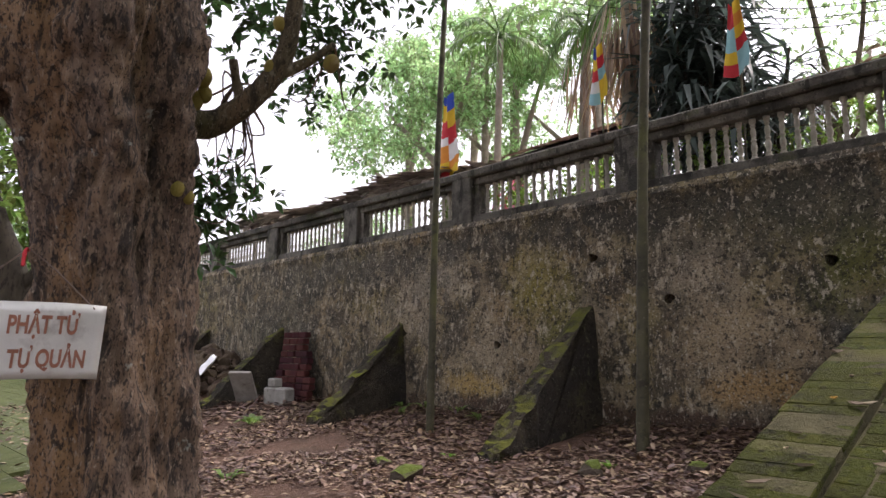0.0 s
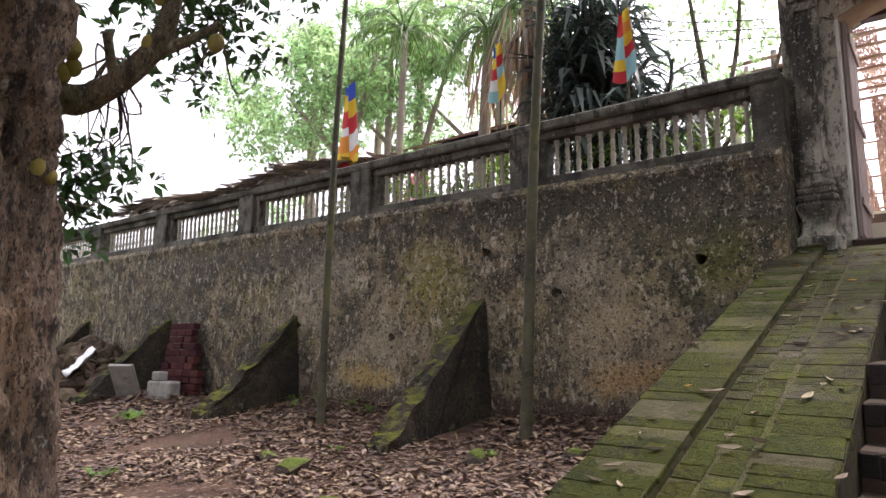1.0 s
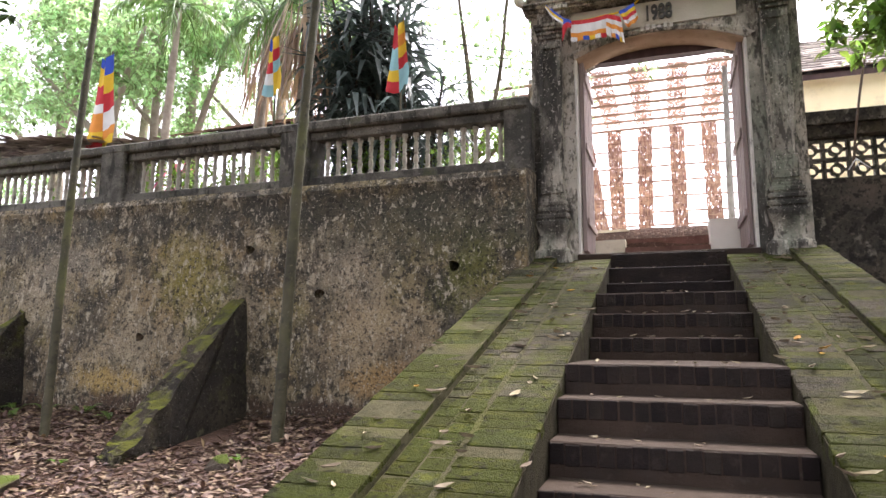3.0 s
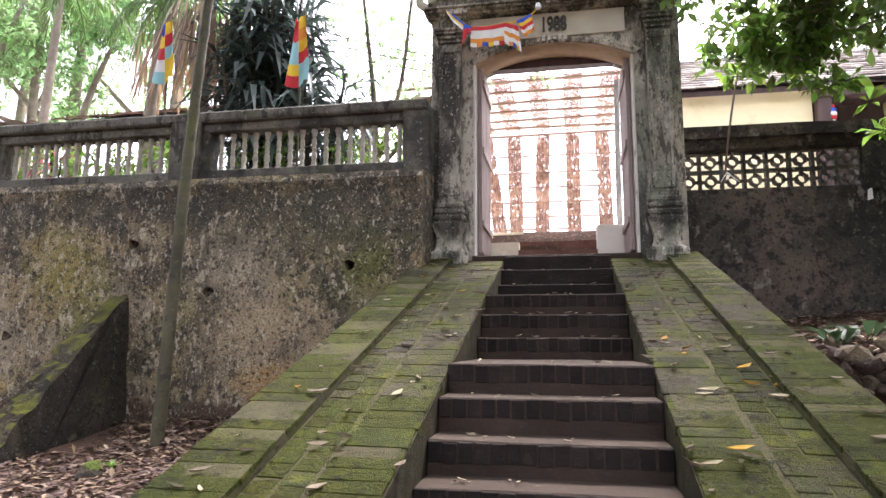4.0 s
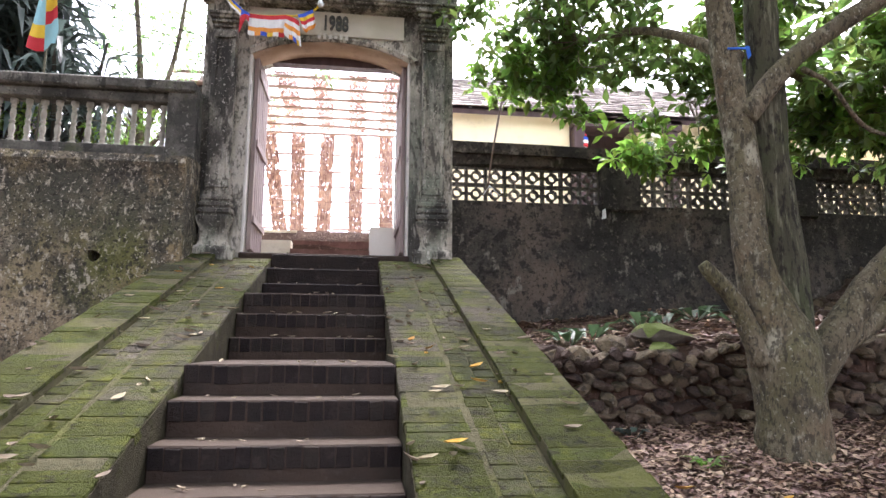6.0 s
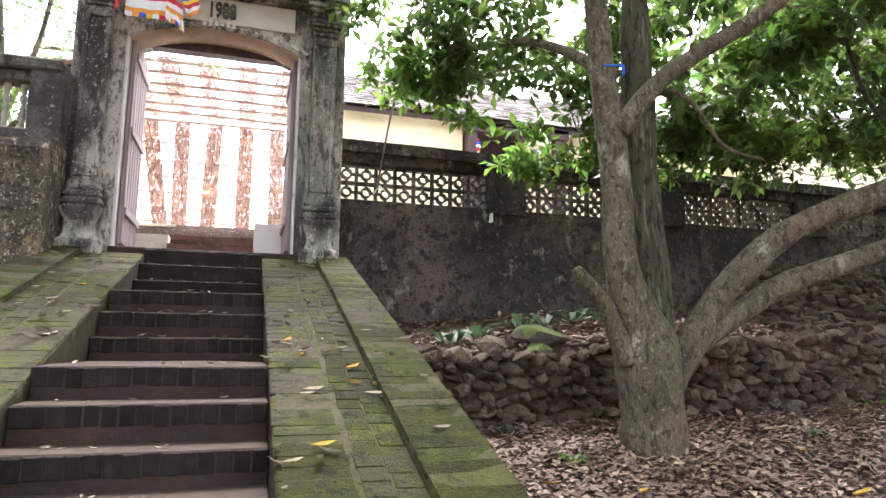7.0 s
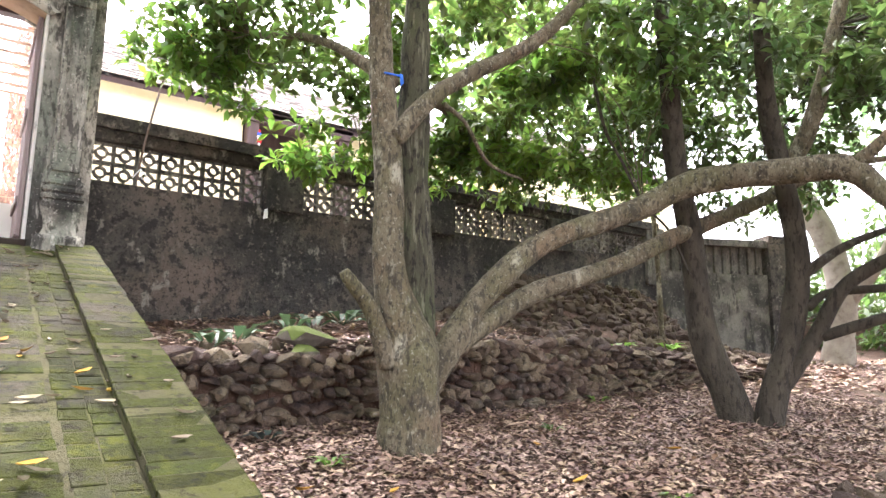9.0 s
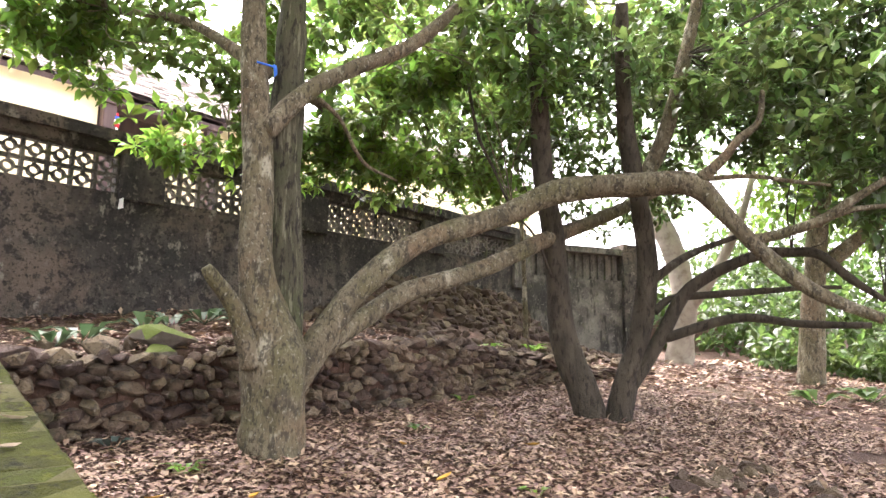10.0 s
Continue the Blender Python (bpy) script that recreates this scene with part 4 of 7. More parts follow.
    # curled plaster scroll on the cornice's end
    vs, fs = tube([(-1.0, 7.05, 5.52), (-1.08, 7.03, 5.58), (-1.04, 7.02, 5.68), (-0.9, 7.02, 5.66), (-0.92, 7.02, 5.58), (-0.98, 7.02, 5.6)], [0.05, 0.045, 0.04, 0.03, 0.02], 8, 6)
    raw("scroll", vs, fs, M["panel"], gate, "curled cream plaster scroll", True)
    part("name_panel", box(-0.5, 1.2, G0 - 0.022, G0 + 0.01, 5.12, 5.4, 0.005), M["panel"], gate, "stained cream plaster panel")
    me = text_mesh("1988", 0.235, 0.012, 0.006)
    me.transform(Matrix.Translation((0.43, G0 - 0.032, 5.255)) @ Matrix.Rotation(radians(90), 4, "X") @ Matrix.Diagonal((0.62, 1, 1, 1)))
    link("date", me, M["relief"], gate, "dark relief date 1988")
    for k in range(6):
        h = 0.035 + 0.012 * ((k * 5) % 3)
        part("relief_bar", box(0.24 + k * 0.06, 0.275 + k * 0.06, G0 - 0.045, G0 - 0.02, 5.075 - 0.004 * abs(k - 3), 5.075 + h, 0.004), M["reveal"], gate)
    part("threshold", box(GX - half - 0.01, GX + half + 0.01, G0 - 0.05, G1 + 0.7, 2.2, 2.655, 0.01), M["step"], gate)
    # double door, both leaves folded back, each of four narrow boards
    for sx in (-1, 1):
        xd = GX + sx * (OPEN - 0.02)
        door = part("door", box(xd - 0.012, xd + 0.012, 7.3, 8.16, 2.7, 4.925, 0.004), M["door_wood"], gate, "weathered grey-brown plank door leaf, folded open")
        for k in range(6):
            xb = xd - sx * 0.022
            part("board", box(xb - 0.012, xb + 0.012, 7.305 + k * 0.142, 7.405 + k * 0.142, 2.71, 4.92, 0.006), M["door_wood"], door)
        for z in (3.0, 3.85, 4.65):
            part("rail", box(xd - sx * 0.046 - 0.01, xd - sx * 0.046 + 0.01, 7.32, 8.15, z, z + 0.08, 0.005), M["door_wood"], door)
    return gate


build_gate()


def build_inner_steps():
    st = thing("inner_steps", "three dark red brick steps between pale plastered blocks inside the gate", "steps", kind="structure")
    for k, (y, z) in enumerate(((8.02, 2.83), (8.32, 2.98), (8.62, 3.13))):
        part("step", rough_box(-0.05, 0.88, y, 8.97, 2.5, z, 0.2, 0.01), M["redstep"], st)
    part("side_block", rough_box(GX - OPEN - 0.3, -0.052, 8.1, 8.97, 2.5, 2.94, 0.2, 0.008), M["cream_block"], st, "cream plastered side block")
    part("side_block", rough_box(GX - OPEN - 0.3, -0.02, 8.42, 8.97, 2.95, 3.12, 0.2, 0.008), M["cream_block"], st, "cream plastered side block")
    part("side_block", rough_box(0.882, GX + OPEN + 0.3, 8.1, 8.97, 2.5, 3.13, 0.2, 0.008), M["white_wall"], st, "white plastered side block")


build_inner_steps()

# ---- wall with pierced blocks ----
RW0, RW1 = 7.95, 8.2
PANELS = [(1.82, 3.77), (4.28, 6.22), (6.78, 8.75), (9.35, 11.3)]


def block_mesh():
    bm = bmesh.new()
    w, h, d = 0.242, 0.221, 0.09
    t = 0.016
    for x0, x1, z0, z1 in ((0, w, 0, t), (0, w, h - t, h), (0, t, t, h - t), (w - t, w, t, h - t)):
        add_box(bm, x0, x1, 0, d, z0, z1)
    cx, cz = w / 2, h / 2
    n = 10
    for k in range(n):
        a0, a1 = 2 * math.pi * k / n, 2 * math.pi * (k + 1) / n
        ring = [[bm.verts.new((cx + r * math.cos(a), y, cz + r * math.sin(a))) for r, a in ((0.046, a0), (0.068, a0), (0.068, a1), (0.046, a1))] for y in (0, d)]
        f, b = ring
        bm.faces.new(f)
        bm.faces.new(b[::-1])
        bm.faces.new((f[0], b[0], b[3], f[3]))
        bm.faces.new((f[1], f[2], b[2], b[1]))
    for a in range(4):
        c, s = round(math.cos(a * math.pi / 2)), round(math.sin(a * math.pi / 2))
        r1 = (w if c else h) / 2 - t
        x0, x1 = sorted((cx + c * 0.06 - abs(s) * 0.012, cx + c * r1 + abs(s) * 0.012))
        z0, z1 = sorted((cz + s * 0.06 - abs(c) * 0.012, cz + s * r1 + abs(c) * 0.012))
        add_box(bm, x0, x1, 0.004, d - 0.004, z0, z1)
    me = bpy.data.meshes.new("pierced_block")
    bm.to_mesh(me)
    bm.free()
    me.materials.append(M["concrete"])
    return me


def build_right_wall():
    wall = thing("wall_right", "soot-dark plaster wall with rows of pierced concrete blocks", "wall", kind="structure")
    part("wall_body", rough_box(1.78, 11.6, RW0, RW1, 0.8, 3.47, 0.5, 0.02), M["wall_dark"], wall)
    part("coping", rough_box(1.78, 11.62, RW0 - 0.09, RW1 + 0.06, 4.06, 4.2, 0.4, 0.018), M["wall_dark"], wall)
    part("beam", box(1.78, 11.6, RW0 - 0.03, RW1, 3.93, 4.07, 0.01), M["wall_dark"], wall)
    me = block_mesh()
    for x0, x1 in PANELS:
        part("post", box(x1, x1 + 0.52, RW0 - 0.05, RW1 + 0.02, 3.4, 3.95, 0.015), M["wall_dark"], wall)
        for i in range(8):
            for j in range(2):
                o = link("pierced_block", me, None, wall)
                o.location = (x0 + i * 0.2435 + 0.003, RW0 + 0.06, 3.475 + j * 0.225)
                o.rotation_euler = (0, random.uniform(-0.008, 0.008), 0)
    part("post", box(11.29, 11.83, RW0 - 0.07, RW1 + 0.07, 3.0, 4.12, 0.015), M["concrete"], wall)


build_right_wall()


def build_end_wall():
    wall = thing("wall_far", "grey stained plaster wall with small balusters and a brick end pillar", "wall", kind="structure")
    ang = math.atan2(7.0 - 7.95, 13.7 - 11.55)
    T = Matrix.Translation((11.55, 8.0, 0)) @ Matrix.Rotation(ang, 4, "Z")
    L = 2.55

    def p(name, bm, mat):
        bm.transform(T)
        part(name, bm, mat, wall)
    p("wall_body", rough_box(0, L, 0, 0.25, 0.8, 3.3, 0.4, 0.02), M["concrete"])
    p("coping", rough_box(0, L, -0.06, 0.3, 3.85, 3.98, 0.4, 0.015), M["concrete"])
    p("end_pillar", rough_box(L, L + 0.45, -0.1, 0.35, 0.8, 4.1, 0.2, 0.03), M["wall_dark"])
    for k in range(13):
        p("baluster_bar", box(0.1 + k * 0.19, 0.18 + k * 0.19, 0.08, 0.18, 3.3, 3.86, 0.01), M["concrete"])
    p("backing", box(0, L, 0.125, 0.16, 3.3, 3.86), M["concrete"])


build_end_wall()
# ---- trees (large forms) ----
def tree(name, label, stems, blobs, bark, leaf, size, density, count=8, gap=0.0, sides=12, rough=0.12, ridge=0.0, group="", grain=0.8, width=0.42, grit=0.0, fresh=(), shade=(), slim=1.0, low=()):
    """stems: (points, radii), the first is the trunk. blobs: uneven clumps of the crown."""
    t = thing(name, label, "tree", group, at=stems[0][0][0])
    for i, (pts, radii, *own) in enumerate(stems):
        radii = [q * slim for q in radii] if i else radii
        v, f = tube(pts, radii, sides if i == 0 else max(8, sides - 4), 26 if grit and i == 0 else 7, rough, i * 3.1, ridge if i == 0 else 0, grit)
        raw("trunk" if i == 0 else "limb", v, f, M[own[0]] if own else bark, t, smooth=True)
    if blobs:
        ends = [np.array(p[-1]) for p, *_ in stems] + [np.array(p[len(p) // 2]) for p, *_ in stems]
        twigs = []
        for b in blobs:
            c = np.array(b[:3])
            e = min(ends, key=lambda q: np.linalg.norm(q - c))
            for k in range(3):
                tgt = c + (rng.random(3) - 0.5) * np.array(b[3:]) * 1.5
                midp = (e + tgt) / 2 + (rng.random(3) - 0.5) * 0.5
                twigs.append(tube([e, midp, tgt], [0.009, 0.006, 0.003], 5, 4))
        v, f = join(*twigs)
        tagged(raw("twig_mass", v, f, bark, t), kind="stuff")
        pts = crown_points(blobs, density, gap, grain)
        tagged(rosettes("crown", pts, count, size, leaf, t, width), kind="stuff")
        if fresh:
            tagged(rosettes("fresh_foliage", crown_points(fresh, density * 3.0, gap, grain), count, size, M["leaf_lime"], t, width, label="bright fresh green leaves"), kind="stuff")
        if low:
            tagged(rosettes("low_foliage", crown_points(low, 300, -0.15, 2.5), 6, size, leaf, t, width), kind="stuff")
        # extra leaf clumps overhead, mostly out of view, added to block light
        if shade:
            tagged(rosettes("upper_crown", crown_points(shade, 9, -0.3, grain), 8, 0.34, leaf, t, width), kind="stuff")
    return t


jack = tree("jackfruit_tree", "massive old jackfruit tree with rugged brown bark and fruit", [
    ([(-3.63, 1.28, -0.1), (-3.61, 1.26, 0.5), (-3.62, 1.23, 1.2), (-3.68, 1.16, 2.0), (-3.63, 1.06, 2.7), (-3.5, 0.95, 3.3), (-3.35, 0.85, 4.4), (-3.2, 0.8, 6.0)], [0.52, 0.4, 0.35, 0.355, 0.4, 0.46, 0.34, 0.2]),
    ([(-3.68, 1.25, 2.85), (-3.66, 1.49, 3.02), (-3.58, 1.66, 3.08), (-3.4, 1.85, 3.3), (-3.26, 1.91, 3.51), (-3.12, 1.88, 3.8), (-2.9, 1.85, 4.3)], [0.2, 0.12, 0.1, 0.085, 0.07, 0.06, 0.04], "bark"),
    ([(-3.36, 1.87, 3.36), (-3.24, 2.04, 3.46), (-3.12, 2.16, 3.58)], [0.06, 0.04, 0.022], "bark"),
    ([(-3.5, 1.75, 3.17), (-3.52, 1.72, 3.32), (-3.5, 1.68, 3.45)], [0.05, 0.035, 0.03], "bark"),
    ([(-3.6, 0.7, 3.0), (-3.9, 0.1, 4.2), (-4.0, -0.6, 5.5)], [0.3, 0.22, 0.1]),
], [(-3.7, 1.9, 4.5, 1.5, 1.3, 0.6), (-4.6, 2.9, 4.2, 0.9, 0.7, 0.5), (-4.4, 3.0, 4.9, 1.2, 1.0, 0.5), (-3.4, 3.0, 5.2, 1.4, 1.2, 0.6), (-6.0, 1.0, 4.6, 1.5, 1.4, 0.9), (-4.2, 1.85, 2.85, 0.3, 0.35, 0.45), (-4.25, 2.05, 2.9, 0.3, 0.4, 0.45), (-4.3, 1.85, 2.6, 0.3, 0.4, 0.4), (-4.25, 2.0, 2.95, 0.4, 0.35, 0.4), (-4.3, 2.05, 2.8, 0.4, 0.35, 0.5), (-4.4, 1.95, 2.55, 0.3, 0.3, 0.35), (-4.2, 2.1, 3.1, 0.4, 0.35, 0.35), (-4.2, -0.5, 6, 2.4, 2.0, 1.2), (-2.0, 1.5, 6.0, 1.6, 1.6, 0.6), (-5.2, 2.2, 5.2, 1.0, 1.2, 0.5)],
    M["bark_old"], M["leaf_jack"], 0.11, 78, 7, -0.12, 150, 0.1, 0.17, grain=1.1, grit=0.13, slim=0.8, low=[(-4.2, 1.85, 2.9, 0.25, 0.2, 0.3), (-4.2, 2.05, 2.8, 0.25, 0.2, 0.35), (-4.2, 1.9, 2.55, 0.2, 0.15, 0.25), (-4.2, 2.2, 3.0, 0.2, 0.12, 0.2)],
    # unseen clumps added high up to keep yard and stairs dim
    shade=[(-1.8, 1.2, 7.2, 2.2, 2.2, 0.7), (-2.4, 4.2, 7.0, 2.0, 1.8, 0.6), (-4.8, 4.6, 7.4, 2.2, 1.8, 0.7), (-0.6, 3.4, 7.6, 1.8, 2.0, 0.6), (-3.0, -1.8, 7.4, 2.6, 2.2, 0.8), (-7.2, 3.2, 7.2, 2.2, 2.2, 0.8)])

treeA = tree("shade_tree", "multi-stemmed grey-barked shade tree with low spreading limbs", [
    ([(3.72, 4.45, 0.85), (3.72, 4.45, 1.2), (3.7, 4.45, 1.7), (3.52, 4.45, 2.3), (3.5, 4.47, 3.0), (3.42, 4.5, 3.9), (3.35, 4.5, 4.8), (3.2, 4.55, 6.2)], [0.26, 0.225, 0.25, 0.125, 0.115, 0.1, 0.085, 0.05]),
    ([(3.8, 4.5, 1.5), (3.83, 4.55, 2.2), (3.8, 4.6, 3.1), (3.82, 4.62, 3.9), (3.85, 4.65, 4.8), (3.95, 4.7, 6.3)], [0.19, 0.165, 0.15, 0.15, 0.12, 0.06], "bark_mid"),
    ([(3.85, 4.42, 1.45), (4.12, 4.4, 1.85), (4.45, 4.35, 2.25), (5.0, 4.25, 2.68), (5.9, 3.95, 3.05), (6.35, 3.6, 3.32), (6.75, 2.9, 3.34), (6.90, 2.53, 3.30), (6.98, 2.31, 3.04), (7.08, 2.07, 2.71), (7.18, 1.82, 2.43), (7.26, 1.59, 2.24), (7.36, 1.19, 2.04)], [0.15, 0.13, 0.115, 0.115, 0.12, 0.14, 0.14, 0.12, 0.088, 0.08, 0.075, 0.065, 0.05]),
    ([(7.08, 2.07, 2.75), (7.10, 1.81, 2.80), (7.10, 1.54, 2.87), (7.10, 1.33, 2.99), (7.10, 1.04, 3.15)], [0.06, 0.05, 0.045, 0.03]),
    ([(7.10, 1.50, 2.89), (7.15, 1.30, 2.94), (7.20, 1.08, 2.95)], [0.04, 0.03, 0.02]),
    ([(6.90, 2.39, 3.34), (7.00, 2.03, 3.32), (7.05, 1.72, 3.23), (7.10, 1.44, 3.16)], [0.03, 0.022, 0.015]),
    ([(4.0, 4.42, 1.7), (4.5, 4.4, 1.98), (5.0, 4.38, 2.24), (5.9, 4.2, 2.55), (6.7, 4.1, 2.9), (7.6, 3.8, 3.3), (8.3, 3.4, 3.7)], [0.12, 0.105, 0.1, 0.1, 0.1, 0.09, 0.05]),
    ([(3.5, 4.42, 3.35), (3.85, 4.35, 3.78), (4.25, 4.3, 4.08), (4.85, 4.2, 4.5), (5.5, 4.1, 5.2), (6.2, 3.9, 6.0)], [0.1, 0.085, 0.08, 0.07, 0.06, 0.03]),
    ([(3.5, 4.4, 1.6), (3.32, 4.35, 1.98), (3.1, 4.3, 2.2), (3.05, 4.3, 2.26)], [0.09, 0.07, 0.055, 0.04]),
    ([(6.90, 2.45, 3.35), (6.92, 2.26, 3.50), (6.95, 2.11, 3.67), (7.00, 1.95, 3.82), (7.00, 1.90, 4.10)], [0.07, 0.05, 0.035, 0.025]),
    ([(3.6, 4.6, 3.9), (3.3, 5.4, 4.5), (2.9, 6.2, 4.75), (2.66, 7.1, 5.05), (2.6, 7.62, 5.26)], [0.06, 0.045, 0.03, 0.02, 0.012]),
    ([(6.20, 4.80, 5.11), (6.30, 4.68, 4.17), (6.40, 4.51, 3.70), (6.50, 4.34, 3.25), (6.60, 4.12, 2.95), (6.70, 3.97, 2.50)], [0.022, 0.018, 0.012], "bark_dark"),
    ([(3.90, 4.30, 3.70), (4.20, 4.40, 3.63), (4.60, 4.57, 3.39), (5.20, 4.78, 3.38)], [0.025, 0.02, 0.014]),
    ([(3.85, 4.7, 3.2), (4.1, 5.5, 3.8), (4.2, 6.3, 4.0)], [0.05, 0.035, 0.02]),
    ([(3.9, 4.7, 3.9), (4.8, 5.5, 4.2), (5.6, 5.9, 4.0), (6.6, 6.2, 3.9)], [0.06, 0.045, 0.03, 0.015]),
], [(2.3, 6.3, 5.0, 0.8, 0.7, 0.5), (3.2, 6.0, 4.6, 0.8, 0.7, 0.5), (3.9, 5.9, 4.9, 0.8, 0.7, 0.5), (2.0, 6.8, 5.3, 0.5, 0.5, 0.4), (2.9, 6.4, 4.9, 0.9, 0.7, 0.5), (2.6, 6.2, 5.3, 0.8, 0.7, 0.35), (4.6, 5.9, 4.4, 0.8, 0.7, 0.5), (3.0, 5.4, 5.5, 1.4, 1.1, 0.6), (4.3, 5.0, 5.2, 1.1, 0.9, 0.5),
    (5.2, 5.3, 4.1, 0.9, 0.8, 0.5), (5.3, 4.6, 4.8, 1.2, 0.9, 0.5), (6.2, 5.9, 3.8, 1.0, 0.7, 0.35), (6.3, 4.2, 4.6, 1.1, 0.9, 0.5), (7.4, 5.4, 4.4, 1.2, 0.9, 0.6), (4.6, 3.4, 6.0, 1.8, 1.5, 0.6), (2.4, 4.6, 6.2, 1.3, 1.4, 0.5), (6.4, 4.8, 5.6, 1.7, 1.3, 0.6), (8.6, 5.6, 5.2, 1.5, 1.2, 0.8), (5.4, 6.2, 4.6, 1.0, 0.7, 0.4), (6.8, 6.4, 4.6, 1.1, 0.7, 0.45), (8.2, 6.2, 4.5, 1.0, 0.8, 0.4), (5.0, 6.0, 3.8, 0.9, 0.4, 0.3), (6.0, 5.9, 4.0, 1.0, 0.5, 0.35), (4.4, 6.3, 4.3, 0.7, 0.4, 0.35), (7.4, 6.0, 4.3, 0.9, 0.5, 0.35), (9.0, 6.6, 4.3, 0.9, 0.7, 0.5), (3.6, 7.0, 5.1, 0.8, 0.5, 0.35), (4.8, 7.0, 5.0, 0.8, 0.5, 0.35), (7.0, 5.6, 5.0, 1.2, 0.9, 0.4)],
    M["bark"], M["leaf_deep"], 0.14, 84, 9, -0.03, 28, 0.15, 0.03, grain=1.5, grit=0.03, width=0.45, slim=0.88,
    fresh=[(3.52, 6.40, 3.63, 0.34, 0.28, 0.18), (3.78, 6.40, 3.61, 0.34, 0.28, 0.18), (4.05, 6.40, 3.62, 0.34, 0.28, 0.18), (4.30, 6.40, 3.63, 0.34, 0.28, 0.18), (4.38, 6.40, 3.93, 0.34, 0.28, 0.18), (3.94, 6.40, 3.88, 0.34, 0.28, 0.18), (4.43, 6.40, 3.82, 0.34, 0.28, 0.18), (3.90, 6.40, 4.00, 0.34, 0.28, 0.18), (4.36, 6.40, 4.23, 0.34, 0.28, 0.18), (4.70, 6.40, 4.40, 0.34, 0.28, 0.18), (3.75, 6.4, 3.75, 0.5, 0.35, 0.22), (4.3, 6.4, 3.68, 0.6, 0.35, 0.25), (4.9, 6.3, 3.72, 0.6, 0.35, 0.28), (4.7, 6.2, 3.95, 0.8, 0.4, 0.3), (5.6, 6.2, 4.0, 0.9, 0.45, 0.28), (6.6, 6.2, 4.2, 0.9, 0.5, 0.3), (7.8, 6.0, 4.1, 0.9, 0.6, 0.35), (4.4, 6.0, 5.0, 0.7, 0.5, 0.3), (2.35, 6.6, 4.5, 0.55, 0.6, 0.35), (2.9, 6.6, 4.45, 0.5, 0.5, 0.35), (3.5, 6.4, 4.1, 0.6, 0.45, 0.25), (4.1, 6.5, 3.8, 0.7, 0.45, 0.3), (4.9, 5.9, 4.2, 0.6, 0.5, 0.3), (5.6, 5.4, 3.9, 0.7, 0.5, 0.35), (5.6, 5.0, 4.6, 0.7, 0.6, 0.3)],
    # added overhead clumps, mostly unseen, that shade stairs, stone bank and yard
    shade=[(8.0, 8.7, 6.3, 1.8, 1.0, 0.5), (10.4, 8.5, 6.5, 1.6, 1.0, 0.5), (9.2, 1.8, 7.2, 2.3, 2.2, 0.7), (12.0, 2.6, 7.6, 2.2, 2.4, 0.8), (4.2, 7.9, 7.3, 1.7, 1.2, 0.5), (6.6, 7.6, 6.9, 1.9, 1.4, 0.6), (9.2, 7.2, 6.6, 2.0, 1.5, 0.7), (7.4, 5.0, 7.0, 2.2, 1.6, 0.6), (10.6, 5.0, 7.2, 2.0, 1.8, 0.7), (1.6, 3.4, 7.2, 1.8, 2.2, 0.6), (2.4, 0.6, 7.4, 2.4, 2.2, 0.8), (0.6, 5.0, 8.0, 1.6, 1.4, 0.5), (5.2, 1.4, 7.4, 2.4, 2.2, 0.8), (0.2, -1.6, 7.6, 2.4, 2.0, 0.8)])

